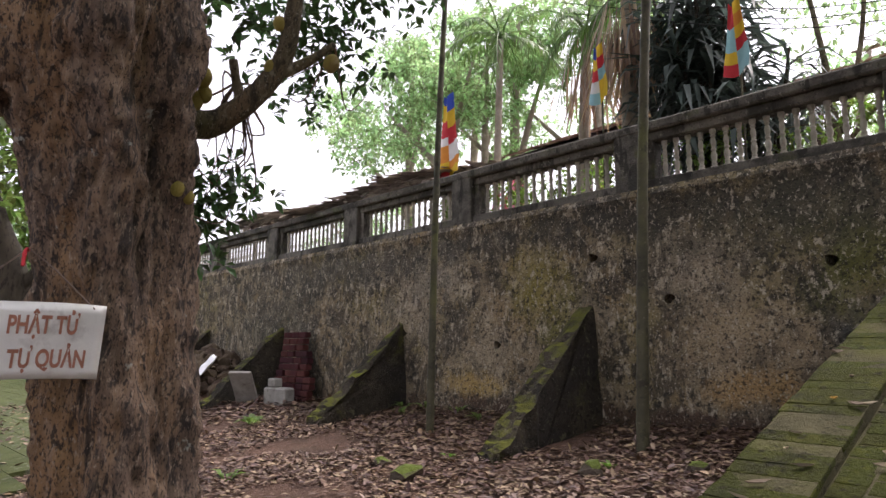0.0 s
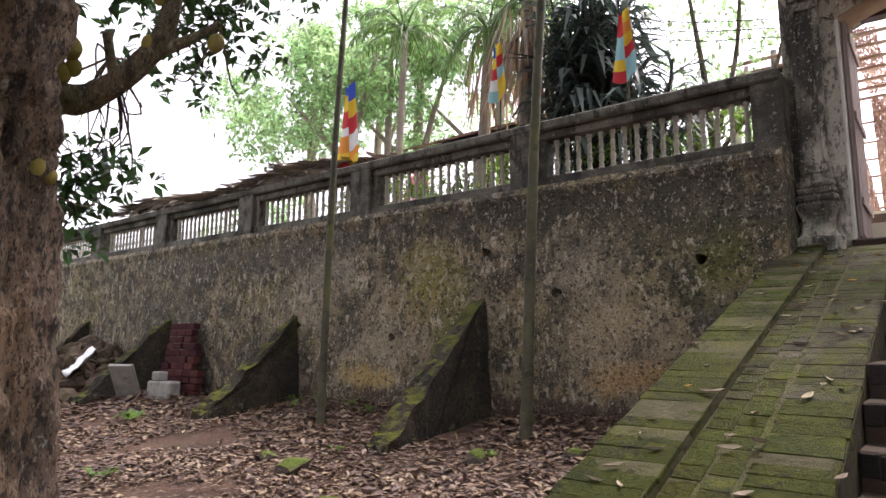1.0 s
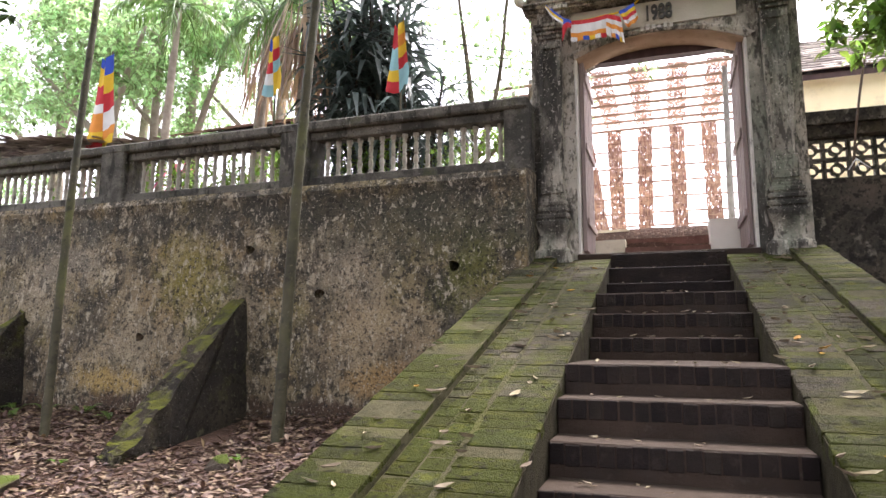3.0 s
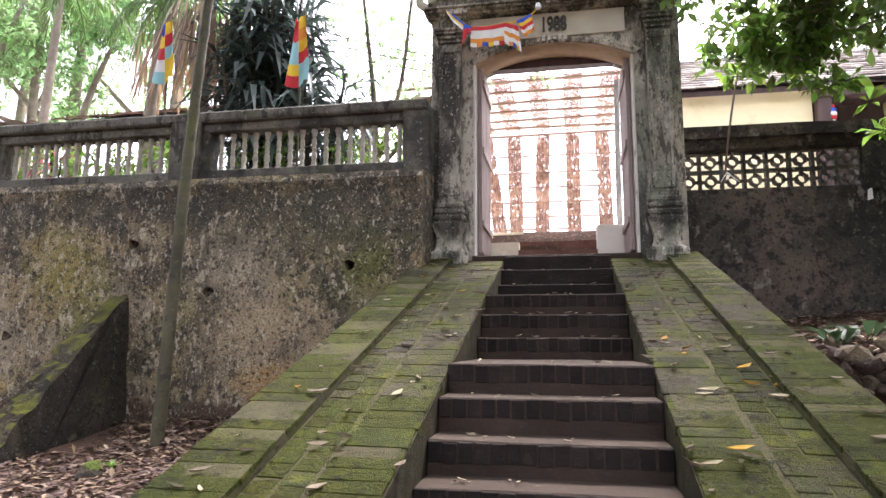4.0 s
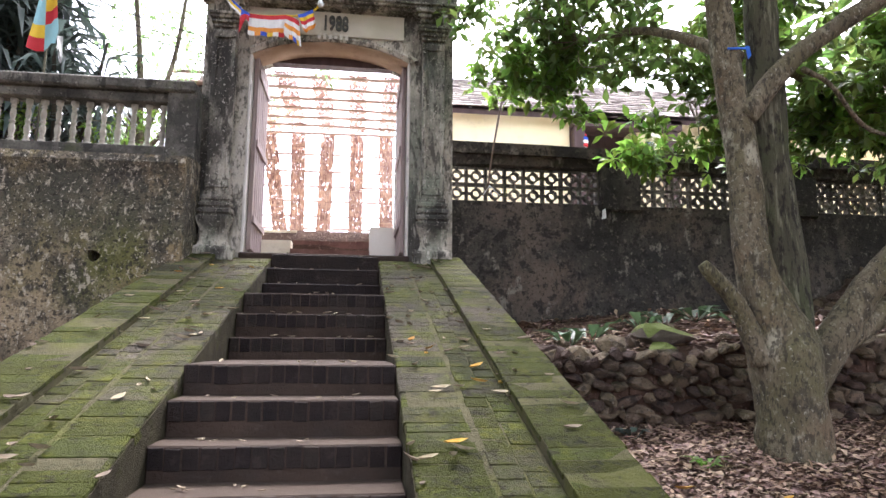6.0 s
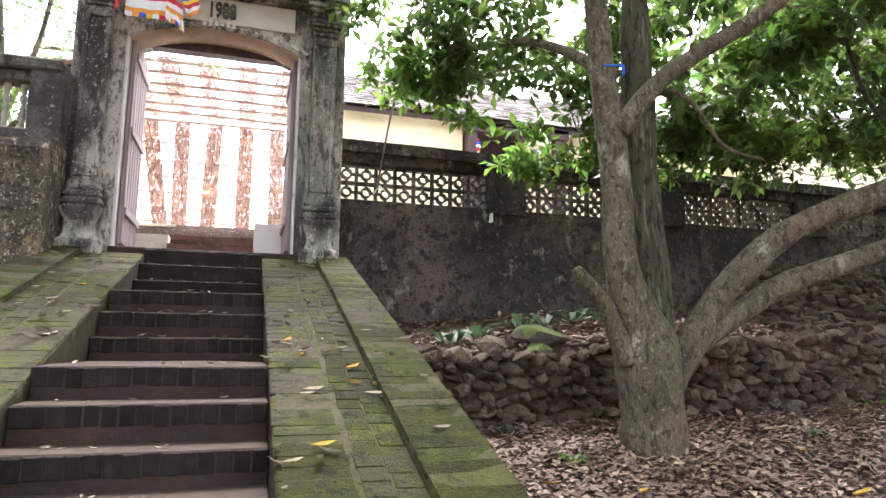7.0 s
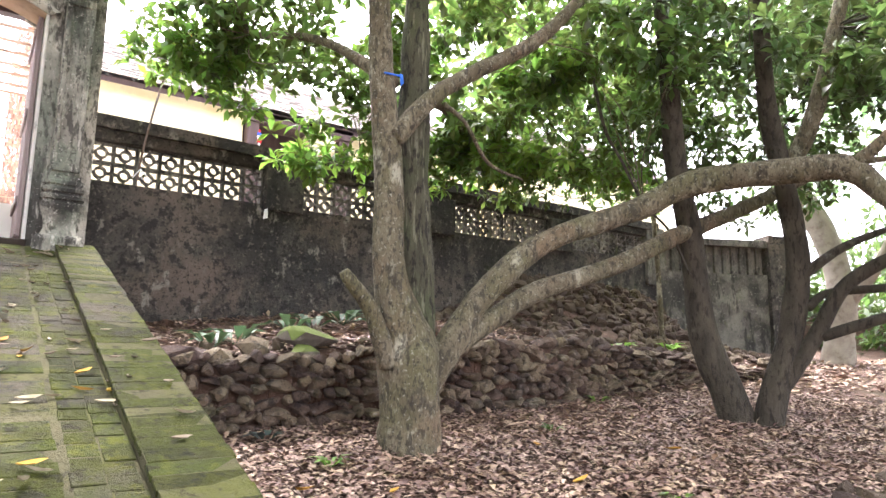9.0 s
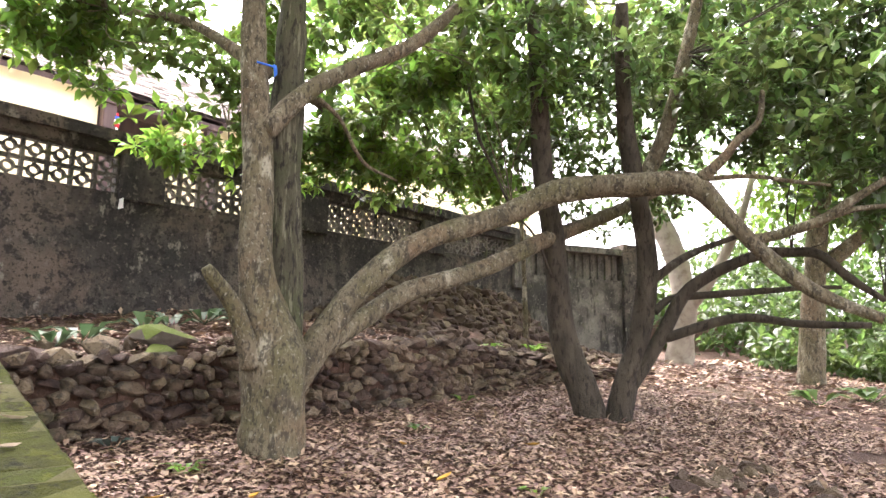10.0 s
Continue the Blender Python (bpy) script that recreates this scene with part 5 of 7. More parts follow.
treeB = tree("forked_tree", "dark forked tree leaning over leaf litter", [
    ([(7.2, 3.75, 0.8), (7.1, 3.85, 1.3), (7.0, 4.03, 1.88), (6.9, 4.07, 2.9), (6.7, 4.08, 3.7), (6.45, 3.95, 4.5), (6.1, 3.8, 5.3)], [0.19, 0.16, 0.14, 0.12, 0.11, 0.09, 0.06]),
    ([(7.25, 3.6, 0.85), (7.3, 3.5, 1.36), (7.4, 3.37, 1.9), (7.4, 3.25, 2.6), (7.25, 3.25, 3.35), (7.0, 3.25, 4.1), (6.6, 3.05, 5.2)], [0.18, 0.15, 0.13, 0.12, 0.11, 0.1, 0.07]),
    ([(7.32, 3.45, 1.4), (7.48, 3.17, 1.9), (7.57, 2.88, 2.4), (7.74, 2.32, 2.7), (7.85, 1.98, 2.73), (7.90, 1.75, 2.69), (7.95, 1.52, 2.45), (8.00, 1.27, 2.24)], [0.1, 0.085, 0.075, 0.065, 0.055, 0.05, 0.045, 0.03]),
    ([(7.5, 3.12, 1.9), (7.75, 2.5, 2.1), (7.9, 1.95, 2.04), (8.05, 1.4, 2.02)], [0.06, 0.05, 0.045, 0.03]),
    ([(7.38, 3.25, 2.45), (7.6, 2.9, 2.75), (7.9, 2.5, 2.95)], [0.06, 0.05, 0.03]),
    ([(7.30, 3.23, 3.51), (7.35, 3.04, 3.89), (7.40, 2.90, 4.33), (7.45, 2.77, 4.87), (7.50, 2.62, 5.55), (7.50, 2.50, 6.42)], [0.1, 0.09, 0.075, 0.05], "bark"),
    ([(7.45, 3.21, 2.17), (7.60, 3.09, 2.31), (7.70, 2.71, 2.34), (7.80, 2.31, 2.36), (7.90, 1.92, 2.38), (8.00, 1.61, 2.38)], [0.05, 0.045, 0.035, 0.02]),
], [(6.6, 3.4, 4.8, 1.2, 1.1, 0.6), (7.6, 2.0, 4.4, 0.9, 0.9, 0.5), (8.1, 1.2, 3.7, 0.8, 0.8, 0.7), (8.4, 0.3, 4.2, 1.0, 1.0, 0.9), (8.2, 2.9, 4.5, 1.2, 1.2, 0.6), (9.6, 4.6, 4.2, 1.3, 1.2, 0.8), (9.8, 1.6, 4.6, 1.3, 1.5, 1.0), (8.6, 1.0, 2.9, 0.6, 0.6, 0.5), (7.2, 4.4, 4.2, 1.0, 0.7, 0.4), (9.0, 3.2, 5.6, 1.8, 1.8, 0.7), (7.8, 0.4, 5.2, 1.5, 1.5, 0.7)],
    M["bark_dark"], M["leaf_forked"], 0.135, 84, 9, -0.05, 16, 0.12, grain=1.5, width=0.45, slim=0.88,
    low=[(8.5, 2.4, 4.9, 0.6, 0.5, 0.4), (8.5, 1.6, 4.9, 0.6, 0.5, 0.4), (8.6, 2.5, 4.1, 0.5, 0.35, 0.25), (8.4, 1.6, 4.3, 0.6, 0.5, 0.4), (8.4, 0.9, 4.2, 0.6, 0.5, 0.5), (8.4, 0.6, 3.6, 0.5, 0.45, 0.35), (8.5, 1.2, 3.6, 0.5, 0.5, 0.3), (8.3, 0.4, 3.1, 0.4, 0.4, 0.3), (7.3, 1.1, 3.4, 0.4, 0.35, 0.3), (7.2, 1.5, 3.65, 0.45, 0.4, 0.25), (7.6, 1.3, 3.0, 0.35, 0.3, 0.2), (7.1, 1.0, 3.95, 0.4, 0.35, 0.3), (7.8, 1.7, 3.2, 0.4, 0.35, 0.2), (7.6, 0.9, 2.7, 0.3, 0.3, 0.2)])

# trees beyond the yard and behind the walls
tree("pale_tree", "pale-barked tree standing behind the end of the wall", [
    ([(13.80, 5.74, 1.32), (13.80, 5.67, 1.98), (13.80, 5.56, 2.76), (13.80, 5.72, 3.69), (13.70, 5.99, 4.48), (13.60, 6.34, 5.30), (13.40, 6.43, 6.77), (13.20, 6.34, 9.25)], [0.3, 0.24, 0.23, 0.22, 0.2, 0.18, 0.12]),
    ([(13.8, 5.5, 2.6), (13.9, 5.0, 3.3), (14.1, 4.5, 4.4), (14.3, 4.2, 5.6)], [0.12, 0.1, 0.08, 0.05])],
    [(13, 5.5, 7.2, 2.0, 2.0, 1.2), (15, 4.0, 6.6, 1.8, 1.8, 1.2), (14.6, 6.5, 5.6, 1.5, 1.5, 1.0), (12.6, 3.6, 6.4, 1.5, 1.4, 0.9)], M["bark_pale"], M["leaf_far"], 0.22, 16, 8, -0.15)
tree("slope_tree", "brown-trunked tree among bright undergrowth", [
    ([(13.55, 3.35, 0.9), (13.5, 3.3, 1.4), (13.55, 3.2, 2.6), (13.4, 3.0, 4.0), (13.2, 2.6, 5.6)], [0.3, 0.22, 0.19, 0.16, 0.1]),
    ([(13.5, 3.1, 3.2), (13.9, 2.2, 4.0), (14.2, 1.4, 4.8)], [0.14, 0.1, 0.06])],
    [(13.4, 2.2, 4.6, 1.6, 1.6, 0.9), (14.4, 0.6, 4.2, 1.6, 1.6, 1.2), (12.4, 1.2, 5.4, 1.5, 1.5, 0.9), (15.5, 3.0, 5.0, 2.0, 2.0, 1.2), (12.6, 3.4, 5.6, 1.4, 1.2, 0.8)], M["bark"], M["leaf_lime"], 0.2, 22, 8, -0.15)
for k, (x, y, r, h) in enumerate(((19, 9.0, 2.4, 2.4), (20, 5.0, 2.6, 2.6), (20.5, 1.0, 2.8, 3.0), (19.0, -3.0, 2.8, 3.2), (24, 7, 3.5, 4.5), (25, 1, 3.5, 5.0), (24, -5, 3.5, 5.0), (17.5, 0.5, 1.4, 1.2), (16.5, 4.4, 1.0, 0.7), (17.0, 2.4, 1.2, 0.9))):
    z = yard(x, y)
    tree("shrub_thicket", "bright green undergrowth on the far slope", [([(x, y, z - 0.2), (x + 0.1, y, z + h * 0.5), (x, y + 0.2, z + h)], [0.08, 0.06, 0.02])],
         [(x, y, z + h * 0.55, r, r, h * 0.6), (x + 0.6 * r, y + 0.5 * r, z + h * 0.35, r * 0.6, r * 0.6, h * 0.4), (x - 0.4 * r, y - 0.7 * r, z + h * 0.3, r * 0.6, r * 0.6, h * 0.35)],
         M["bark"], M["leaf_under"], 0.26, 9 if r > 2 else 40, 8, -0.2, 8, group="undergrowth thickets")
for x, y, h, r, m in ((-11.2, 10.8, 9.2, 2.3, "leaf_far"), (-10.4, 12.4, 10.6, 2.6, "leaf_far"), (-13.4, 14.0, 10.5, 2.2, "leaf_far"), (-24, 17.5, 8.6, 2.0, "leaf_far"), (-4.0, 18, 9.0, 2.0, "leaf_far"), (-14.6, 12.4, 11.2, 2.4, "leaf_far"), (-8.6, 13.5, 11.5, 2.2, "leaf_far")):
    tree("court_tree", "tall light-green tree behind the balustrade", [
        ([(x, y, 3.0), (x + 0.3, y, 5.0), (x, y + 0.2, 7.0), (x + 0.4, y, h)], [0.2, 0.17, 0.13, 0.06]),
        ([(x + 0.1, y, 5.6), (x + 1.0, y - 0.5, 7.0), (x + 1.6, y - 0.6, 8.2)], [0.1, 0.07, 0.03]),
        ([(x + 0.1, y, 6.0), (x - 1.0, y - 0.3, 7.2), (x - 1.7, y - 0.5, 8.0)], [0.09, 0.06, 0.03])],
        [(x + dx * r, y + dy * r, h - 1.6 + dz * r, r * 0.55, r * 0.55, r * 0.42) for dx, dy, dz in ((0, 0, 0.3), (0.75, -0.3, -0.1), (-0.75, -0.3, -0.2), (0.3, 0.6, -0.3), (-0.2, -0.7, -0.55), (0.9, 0.2, 0.5), (-0.5, 0.2, 0.6))],
        M["bark_pale"], M[m], 0.16, 44, 8, 0.02, 10, group="trees of the upper court", grain=1.1)
tree("yard_tree", "leaning dark tree at the yard's far side", [
    ([(-9.2, 1.2, 0.0), (-8.9, 1.35, 1.2), (-8.7, 1.6, 2.4), (-9.0, 1.3, 3.6), (-9.3, 1.2, 5.2)], [0.26, 0.2, 0.16, 0.13, 0.08]),
    ([(-8.75, 1.55, 2.2), (-8.5, 1.9, 2.8), (-8.2, 2.0, 3.8)], [0.1, 0.08, 0.04])],
    [(-9.0, 1.0, 3.9, 1.0, 1.0, 0.8), (-9.4, 0.2, 5.2, 1.6, 1.4, 0.9), (-9.6, 1.4, 2.9, 0.8, 0.8, 0.5), (-10.5, 1.0, 2.6, 1.0, 1.0, 0.6), (-10.50, 1.72, 5.19, 0.8, 0.7, 0.75), (-10.50, 1.96, 4.00, 0.8, 0.7, 0.75), (-10.50, 1.86, 3.10, 0.8, 0.7, 0.75), (-10.50, 1.82, 6.00, 0.8, 0.7, 0.75)], M["bark_dark"], M["leaf_deep"], 0.16, 60, 8, -0.1)
for x, y, r, h in ((-30, -2, 5, 7), (-32, 7, 5, 7), (-24, -6, 4, 6), (-40, 2, 6, 9)):
    z = yard(x, y)
    tree("wood_edge", "dense green trees at the far edge of the yard", [([(x, y, z - 0.2), (x, y, z + h * 0.5), (x + 0.3, y, z + h)], [0.3, 0.2, 0.06])],
         [(x, y, z + h * 0.6, r, r, h * 0.45), (x, y + r * 0.8, z + h * 0.3, r * 0.7, r * 0.7, h * 0.3), (x, y - r * 0.8, z + h * 0.35, r * 0.7, r * 0.7, h * 0.33)], M["bark"], M["leaf_far"], 0.4, 5, 8, -0.2, 8, group="far trees of the yard")
# ---- palms and strap-leaved plants of the upper court ----
def palm(name, label, base, top, r, fronds, reach, skirt=0, yellow=False, leaf="leaf_palm"):
    p = thing(name, label, "palm", "palms of the upper court", at=base)
    n = 26
    pts = [tuple(np.array(base) + (np.array(top) - np.array(base)) * k / n) for k in range(n + 1)]
    radii = [r * (1.0 + 0.12 * (k % 2)) * (1 - 0.25 * k / n) for k in range(n + 1)]
    v, f = tube(pts, radii, 10, 2)
    raw("trunk", v, f, M["bark_pale"], p, "ringed grey trunk", True)

    def frond(a, up, length, droop):
        d = np.array([math.cos(a), math.sin(a), 0])
        q = [np.array(top) + d * length * s + np.array([0, 0, up * s - droop * s * s]) for s in np.linspace(0, 1, 8)]
        return q
    bases, axes, lens, ribs = [], [], [], []
    for k in range(fronds):
        q = frond(2 * math.pi * k / fronds + rng.random() * 0.5, rng.uniform(0.3, 1.6), reach * rng.uniform(0.8, 1.1), rng.uniform(0.8, 1.9))
        ribs.append(tube(q, [0.025, 0.006], 5, 2))
        path = smooth_path(q, 5)
        for i in range(3, len(path) - 1):
            t = path[i + 1] - path[i]
            t = t / np.linalg.norm(t)
            s = np.cross(t, (0, 0, 1.0))
            for sg in (-1, 1):
                bases.append(path[i])
                axes.append(sg * s * 0.9 + t * 0.6 + np.array([0, 0, -0.45]) + unit(1)[0] * 0.15)
                lens.append(0.55 * reach / 1.8 * (1 - 0.5 * abs(i / len(path) - 0.5)))
    v, f = join(*ribs)
    raw("ribs", v, f, M["leaf_palm"], p)
    bases, axes, lens = np.array(bases), np.array(axes), np.array(lens)
    tagged(leaf_mesh("fronds", bases, axes, np.tile([0, 0, 1.0], (len(bases), 1)) + unit(len(bases)) * 0.3, lens, lens * 0.09, M["leaf_yellow" if yellow else leaf], p, 0.1, 0.25), kind="stuff")
    if skirt:
        n = skirt
        a = rng.random(n) * 2 * math.pi
        rad = r + 0.05 + 0.35 * rng.random(n)
        b = np.stack([np.cos(a) * rad, np.sin(a) * rad, -rng.random(n) * 0.9], 1) + np.array(top)
        ax = np.stack([np.cos(a) * 0.25, np.sin(a) * 0.25, -np.ones(n)], 1) + unit(n) * 0.15
        ln = rng.uniform(0.5, 1.3, n)
        tagged(leaf_mesh("dead_skirt", b, ax, np.stack([np.cos(a), np.sin(a), 0 * a], 1), ln, ln * 0.05, M["leaf_dry"], p, 0.05, 0.0, "hanging dry brown fronds"), kind="stuff")
    return p


palm("palm", "slender areca palm with yellowing fronds", (-6.30, 9.4, 3.1), (-6.01, 9.35, 7.24), 0.1, 16, 1.0, 60)
palm("palm", "slender areca palm with green fronds", (-8.47, 9.6, 3.1), (-8.14, 9.5, 7.97), 0.08, 13, 1.2)
palm("palm", "thick palm with a skirt of dry fronds", (-5.0, 8.9, 3.1), (-4.85, 8.8, 7.2), 0.15, 13, 1.0, 260)
palm("palm", "tall palm with green fronds", (-10.5, 11.5, 3.1), (-10.3, 11.4, 9.0), 0.1, 10, 1.0)


def strap_plant(name, label, at, height, n, length, mat, spread=0.6):
    p = thing(name, label, "plant", at=at)
    stems = []
    tops = []
    for k in range(max(2, n // 40)):
        a = rng.random() * 6.28
        tp = np.array(at) + np.array([math.cos(a) * spread * 0.6 * rng.random(), math.sin(a) * spread * 0.6 * rng.random(), height * rng.uniform(0.6, 1.0)])
        tops.append(tp)
        stems.append(tube([np.array(at) - (0, 0, 0.1), (np.array(at) + tp) / 2 + unit(1)[0] * 0.1, tp], [0.035, 0.03, 0.02], 6, 4))
    v, f = join(*stems)
    tagged(raw("stem_clump", v, f, M["bark_dark"], p), kind="stuff")
    idx = rng.integers(0, len(tops), n)
    b = np.array(tops)[idx] - np.stack([0 * idx, 0 * idx, rng.random(n) * height * 0.45], 1)
    ax = unit(n) * (1, 1, 0.5) + (0, 0, 0.2)
    ln = length * rng.uniform(0.6, 1.1, n)
    tagged(leaf_mesh("leaves", b, ax, np.tile([0, 0, 1.0], (n, 1)), ln, ln * 0.12, mat, p, 0.15, 0.55), kind="stuff")
    return p


strap_plant("dracaena", "dense dark strap-leaved dracaena behind the balustrade", (-3.75, 8.9, 3.1), 4.2, 1250, 0.75, M["leaf_dark"], 1.4)
strap_plant("dracaena", "dense dark strap-leaved dracaena behind the balustrade", (-3.1, 8.7, 3.1), 2.6, 340, 0.7, M["leaf_dark"], 1.0)
strap_plant("cordyline", "pink-leaved cordyline in the upper court", (-7.4, 8.8, 3.1), 2.5, 40, 0.5, M["leaf_pink"], 0.15)

tree("sapling", "thin-stemmed sapling with fresh light leaves", [
    ([(-2.1, 9.0, 3.0), (-2.2, 9.1, 4.6), (-2.3, 9.2, 5.6), (-2.5, 9.2, 7.2)], [0.06, 0.05, 0.04, 0.02]),
    ([(-2.15, 9.1, 4.4), (-1.85, 9.2, 5.6), (-1.7, 9.2, 7.0)], [0.04, 0.03, 0.02]),
    ([(-2.1, 9.0, 4.2), (-1.4, 8.9, 5.0), (-1.1, 8.8, 5.9)], [0.035, 0.03, 0.015])],
    [(-2.2, 9.6, 6.6, 1.1, 0.8, 0.7), (-1.5, 9.4, 5.6, 0.8, 0.6, 0.5), (-2.6, 9.3, 5.5, 0.6, 0.5, 0.4), (-1.6, 9.4, 4.6, 0.5, 0.4, 0.35)], M["bark"], M["leaf_far"], 0.12, 36, 6, -0.05, 8)
for k, (x, y, r) in enumerate(((-2.2, 8.5, 0.5), (-3.4, 8.4, 0.55), (-4.7, 8.3, 0.5), (-5.8, 8.4, 0.6), (-6.9, 8.4, 0.6), (-8.0, 8.4, 0.6), (-9.6, 9.0, 0.7), (-7.4, 9.0, 0.6), (-1.6, 8.6, 0.45), (-2.8, 8.8, 0.5), (-4.1, 8.6, 0.5), (-5.2, 8.8, 0.55), (-6.4, 8.8, 0.55), (-8.6, 8.8, 0.6))):
    tree("hedge_shrub", "light green shrub behind the balustrade", [([(x, y, 3.0), (x, y, 3.6), (x + 0.05, y, 4.4)], [0.03, 0.025, 0.01])],
         [(x, y, 4.2 + 0.12 * (k % 3), r, r * 0.6, 0.42)], M["bark"], M["leaf_lime"], 0.1, 150, 7, -0.05, 6, group="shrubs behind the balustrade")


# ---- roofs ----
def tiled_roof(name, label, x0, x1, ye, ze, yr, zr, mat, step=0.2, slabs=True):
    """A pitched roof slope from eave (ye, ze) to ridge (yr, zr), covered with overlapping courses."""
    r = thing(name, label, "roof", at=(x0, ye, ze))
    n = max(2, int(math.hypot(yr - ye, zr - ze) / step))
    m = int((x1 - x0) / 0.22)
    vs, fs = [], []
    up = np.array([0, -(zr - ze), yr - ye])
    up = up / np.linalg.norm(up)
    for j in range(n):
        for i in range(m):
            xa = x0 + (x1 - x0) * i / m + rng.uniform(0, 0.02)
            xb = x0 + (x1 - x0) * (i + 1) / m
            a0, a1 = j / n, min(1.0, (j + 1.35) / n)
            o = len(vs)
            lift = rng.uniform(0, 0.02)
            p0 = np.array([0, ye + (yr - ye) * a0, ze + (zr - ze) * a0]) + up * (0.035 + lift)
            p1 = np.array([0, ye + (yr - ye) * a1, ze + (zr - ze) * a1]) + up * 0.005
            for p in (p0, p1, p1 - up * 0.02, p0 - up * 0.02):
                vs += [(xa, p[1], p[2]), (xb, p[1], p[2])]
            fs += [(o, o + 1, o + 3, o + 2), (o + 6, o + 7, o + 1, o), (o, o + 2, o + 4, o + 6), (o + 1, o + 7, o + 5, o + 3)]
    tagged(raw("tile_courses", vs, fs, mat, r), kind="stuff")
    bm = bmesh.new()
    add_box(bm, x0, x1, ye + 0.1, yr, ze - 0.12, ze - 0.02)
    for v in bm.verts:
        if v.co.y > yr - 0.01:
            v.co.z += zr - ze
    part("boards", bm, M["wood_dark"], r)
    return r


for nm, lb, x0, x1, ye, ze, yr, zr in (("low_roof", "low old tiled roof of a court building", -9.2, -5.2, 10.6, 5.9, 13.2, 7.0), ("low_roof", "low old tiled roof of a court building", -4.6, -1.2, 10.4, 5.7, 12.6, 6.6)):
    tiled_roof(nm, lb, x0, x1, ye, ze, yr, zr, M["tile"])
    for px in (x0 + 0.3, (x0 + x1) / 2, x1 - 0.3):
        post = part("roof_post", box(px - 0.07, px + 0.07, ye + 0.4, ye + 0.54, COURT - 0.02, ze - 0.02, 0.01), M["wood_dark"])
        tagged(post, "dark wooden post under the low court roof", "post", "posts of the court roofs")

th = thing("thatch_shelter", "ragged palm-thatch lean-to roof behind the balustrade", "shelter", at=(-12, 7.4, COURT))
n = 4800
tx, ts = rng.uniform(-14.8, -7.6, n), rng.random(n)
b = np.stack([tx, 7.1 + 2.4 * ts, 4.52 + 0.75 * ts + 0.1 * np.sin(tx * 1.3) * (1 - ts) + 0.09 * rng.random(n) - 0.05 * np.maximum(0, tx + 9.0)], 1)
ax = np.stack([rng.normal(0, 0.5, n), -np.abs(rng.normal(0.9, 0.3, n)), rng.normal(-0.12, 0.07, n)], 1)
ln = rng.uniform(0.2, 0.6, n)
tagged(leaf_mesh("thatch", b, ax, np.tile([0, 0, 1.0], (n, 1)), ln, ln * 0.32, M["thatch"], th, 0.05, 0.04), kind="stuff")
for x in (-14.5, -11.2, -8.0):
    v, f = tube([(x, 7.6, COURT), (x, 7.6, 3.9), (x, 7.6, 4.55)], [0.04, 0.035], 8, 3)
    raw("post", v, f, M["bamboo_dry"], th)
v, f = tube([(-14.8, 7.5, 4.5), (-11, 7.5, 4.52), (-7.6, 7.5, 4.35)], [0.04, 0.035], 8, 4)
raw("purlin", v, f, M["bamboo_dry"], th)

# ---- temple house beyond the pierced wall ----
house = thing("temple_house", "ochre-walled temple house with tiled roof and dark wooden porch", "house", at=(2, 13, COURT))
part("wall", box(2.35, 5.1, 13.0, 17.0, COURT - 0.1, 6.66, 0.01), M["yellow_wall"], house, "sunlit ochre limewashed wall")
part("porch_wall", box(5.1, 6.7, 13.9, 17.0, COURT - 0.1, 7.15, 0.01), M["wood_dark"], house, "dark wooden porch front")
part("front_wall", box(6.7, 11.5, 13.3, 17.0, COURT - 0.1, 6.8, 0.01), M["yellow_wall"], house, "sunlit ochre limewashed wall")
part("beam", box(5.1, 7.5, 12.75, 13.0, 6.25, 6.47, 0.01), M["wood_dark"], house)
part("porch_ceiling", box(5.1, 7.5, 13.0, 13.9, 6.44, 6.5, 0.01), M["wood_dark"], house)
for x in (5.25, 7.3):
    part("column", box(x - 0.12, x + 0.12, 12.8, 13.04, COURT - 0.1, 6.25, 0.02), M["wood_dark"], house)
part("side_wall", box(12.6, 19.5, 13.0, 17.0, COURT - 0.1, 7.24, 0.01), M["yellow_wall"], house, "ochre limewashed wall")
tiled_roof("temple_roof", "old grey-brown tiled temple roof above the pierced wall", 2.1, 12.0, 12.65, 6.5, 15.5, 8.3, M["tile_pale"], 0.22)
tiled_roof("temple_roof", "old grey-brown tiled temple roof above the pierced wall", 12.2, 20.0, 12.65, 7.1, 15.5, 9.0, M["tile_pale"], 0.22)

# ---- bamboo pergola seen through the gate ----
per = thing("pergola", "bamboo pergola hung with brown woven strips in the sunny court", "pergola", at=(0.4, 13, COURT))
for k, y in enumerate(np.linspace(10.2, 13.0, 7)):
    v, f = tube([(-2.2, y, 5.86 + 0.03 * (k % 2)), (0.4, y + 0.03, 5.9), (1.95, y, 5.86 + 0.04 * ((k + 1) % 2))], [0.03, 0.026], 8, 4)
    raw("roof_pole", v, f, M["bamboo_dry"], per, smooth=True)
for k, z in enumerate((3.45, 3.7, 3.95, 4.2, 4.5, 4.8, 5.1, 5.45)):
    v, f = tube([(-2.2, 13.05, z), (0.4, 13.06, z + 0.02), (1.95, 13.05, z)], [0.02, 0.018], 6, 4)
    raw("cross_pole", v, f, M["bamboo_dry"], per, smooth=True)
for x, y in ((-1.6, 10.3), (1.35, 10.6), (1.55, 13.1), (-1.8, 13.1)):
    v, f = tube([(x, y, COURT), (x, y, 4.5), (x + 0.02, y, 6.0)], [0.05, 0.045], 8, 4)
    raw("post", v, f, M["cement_pale"], per, smooth=True)


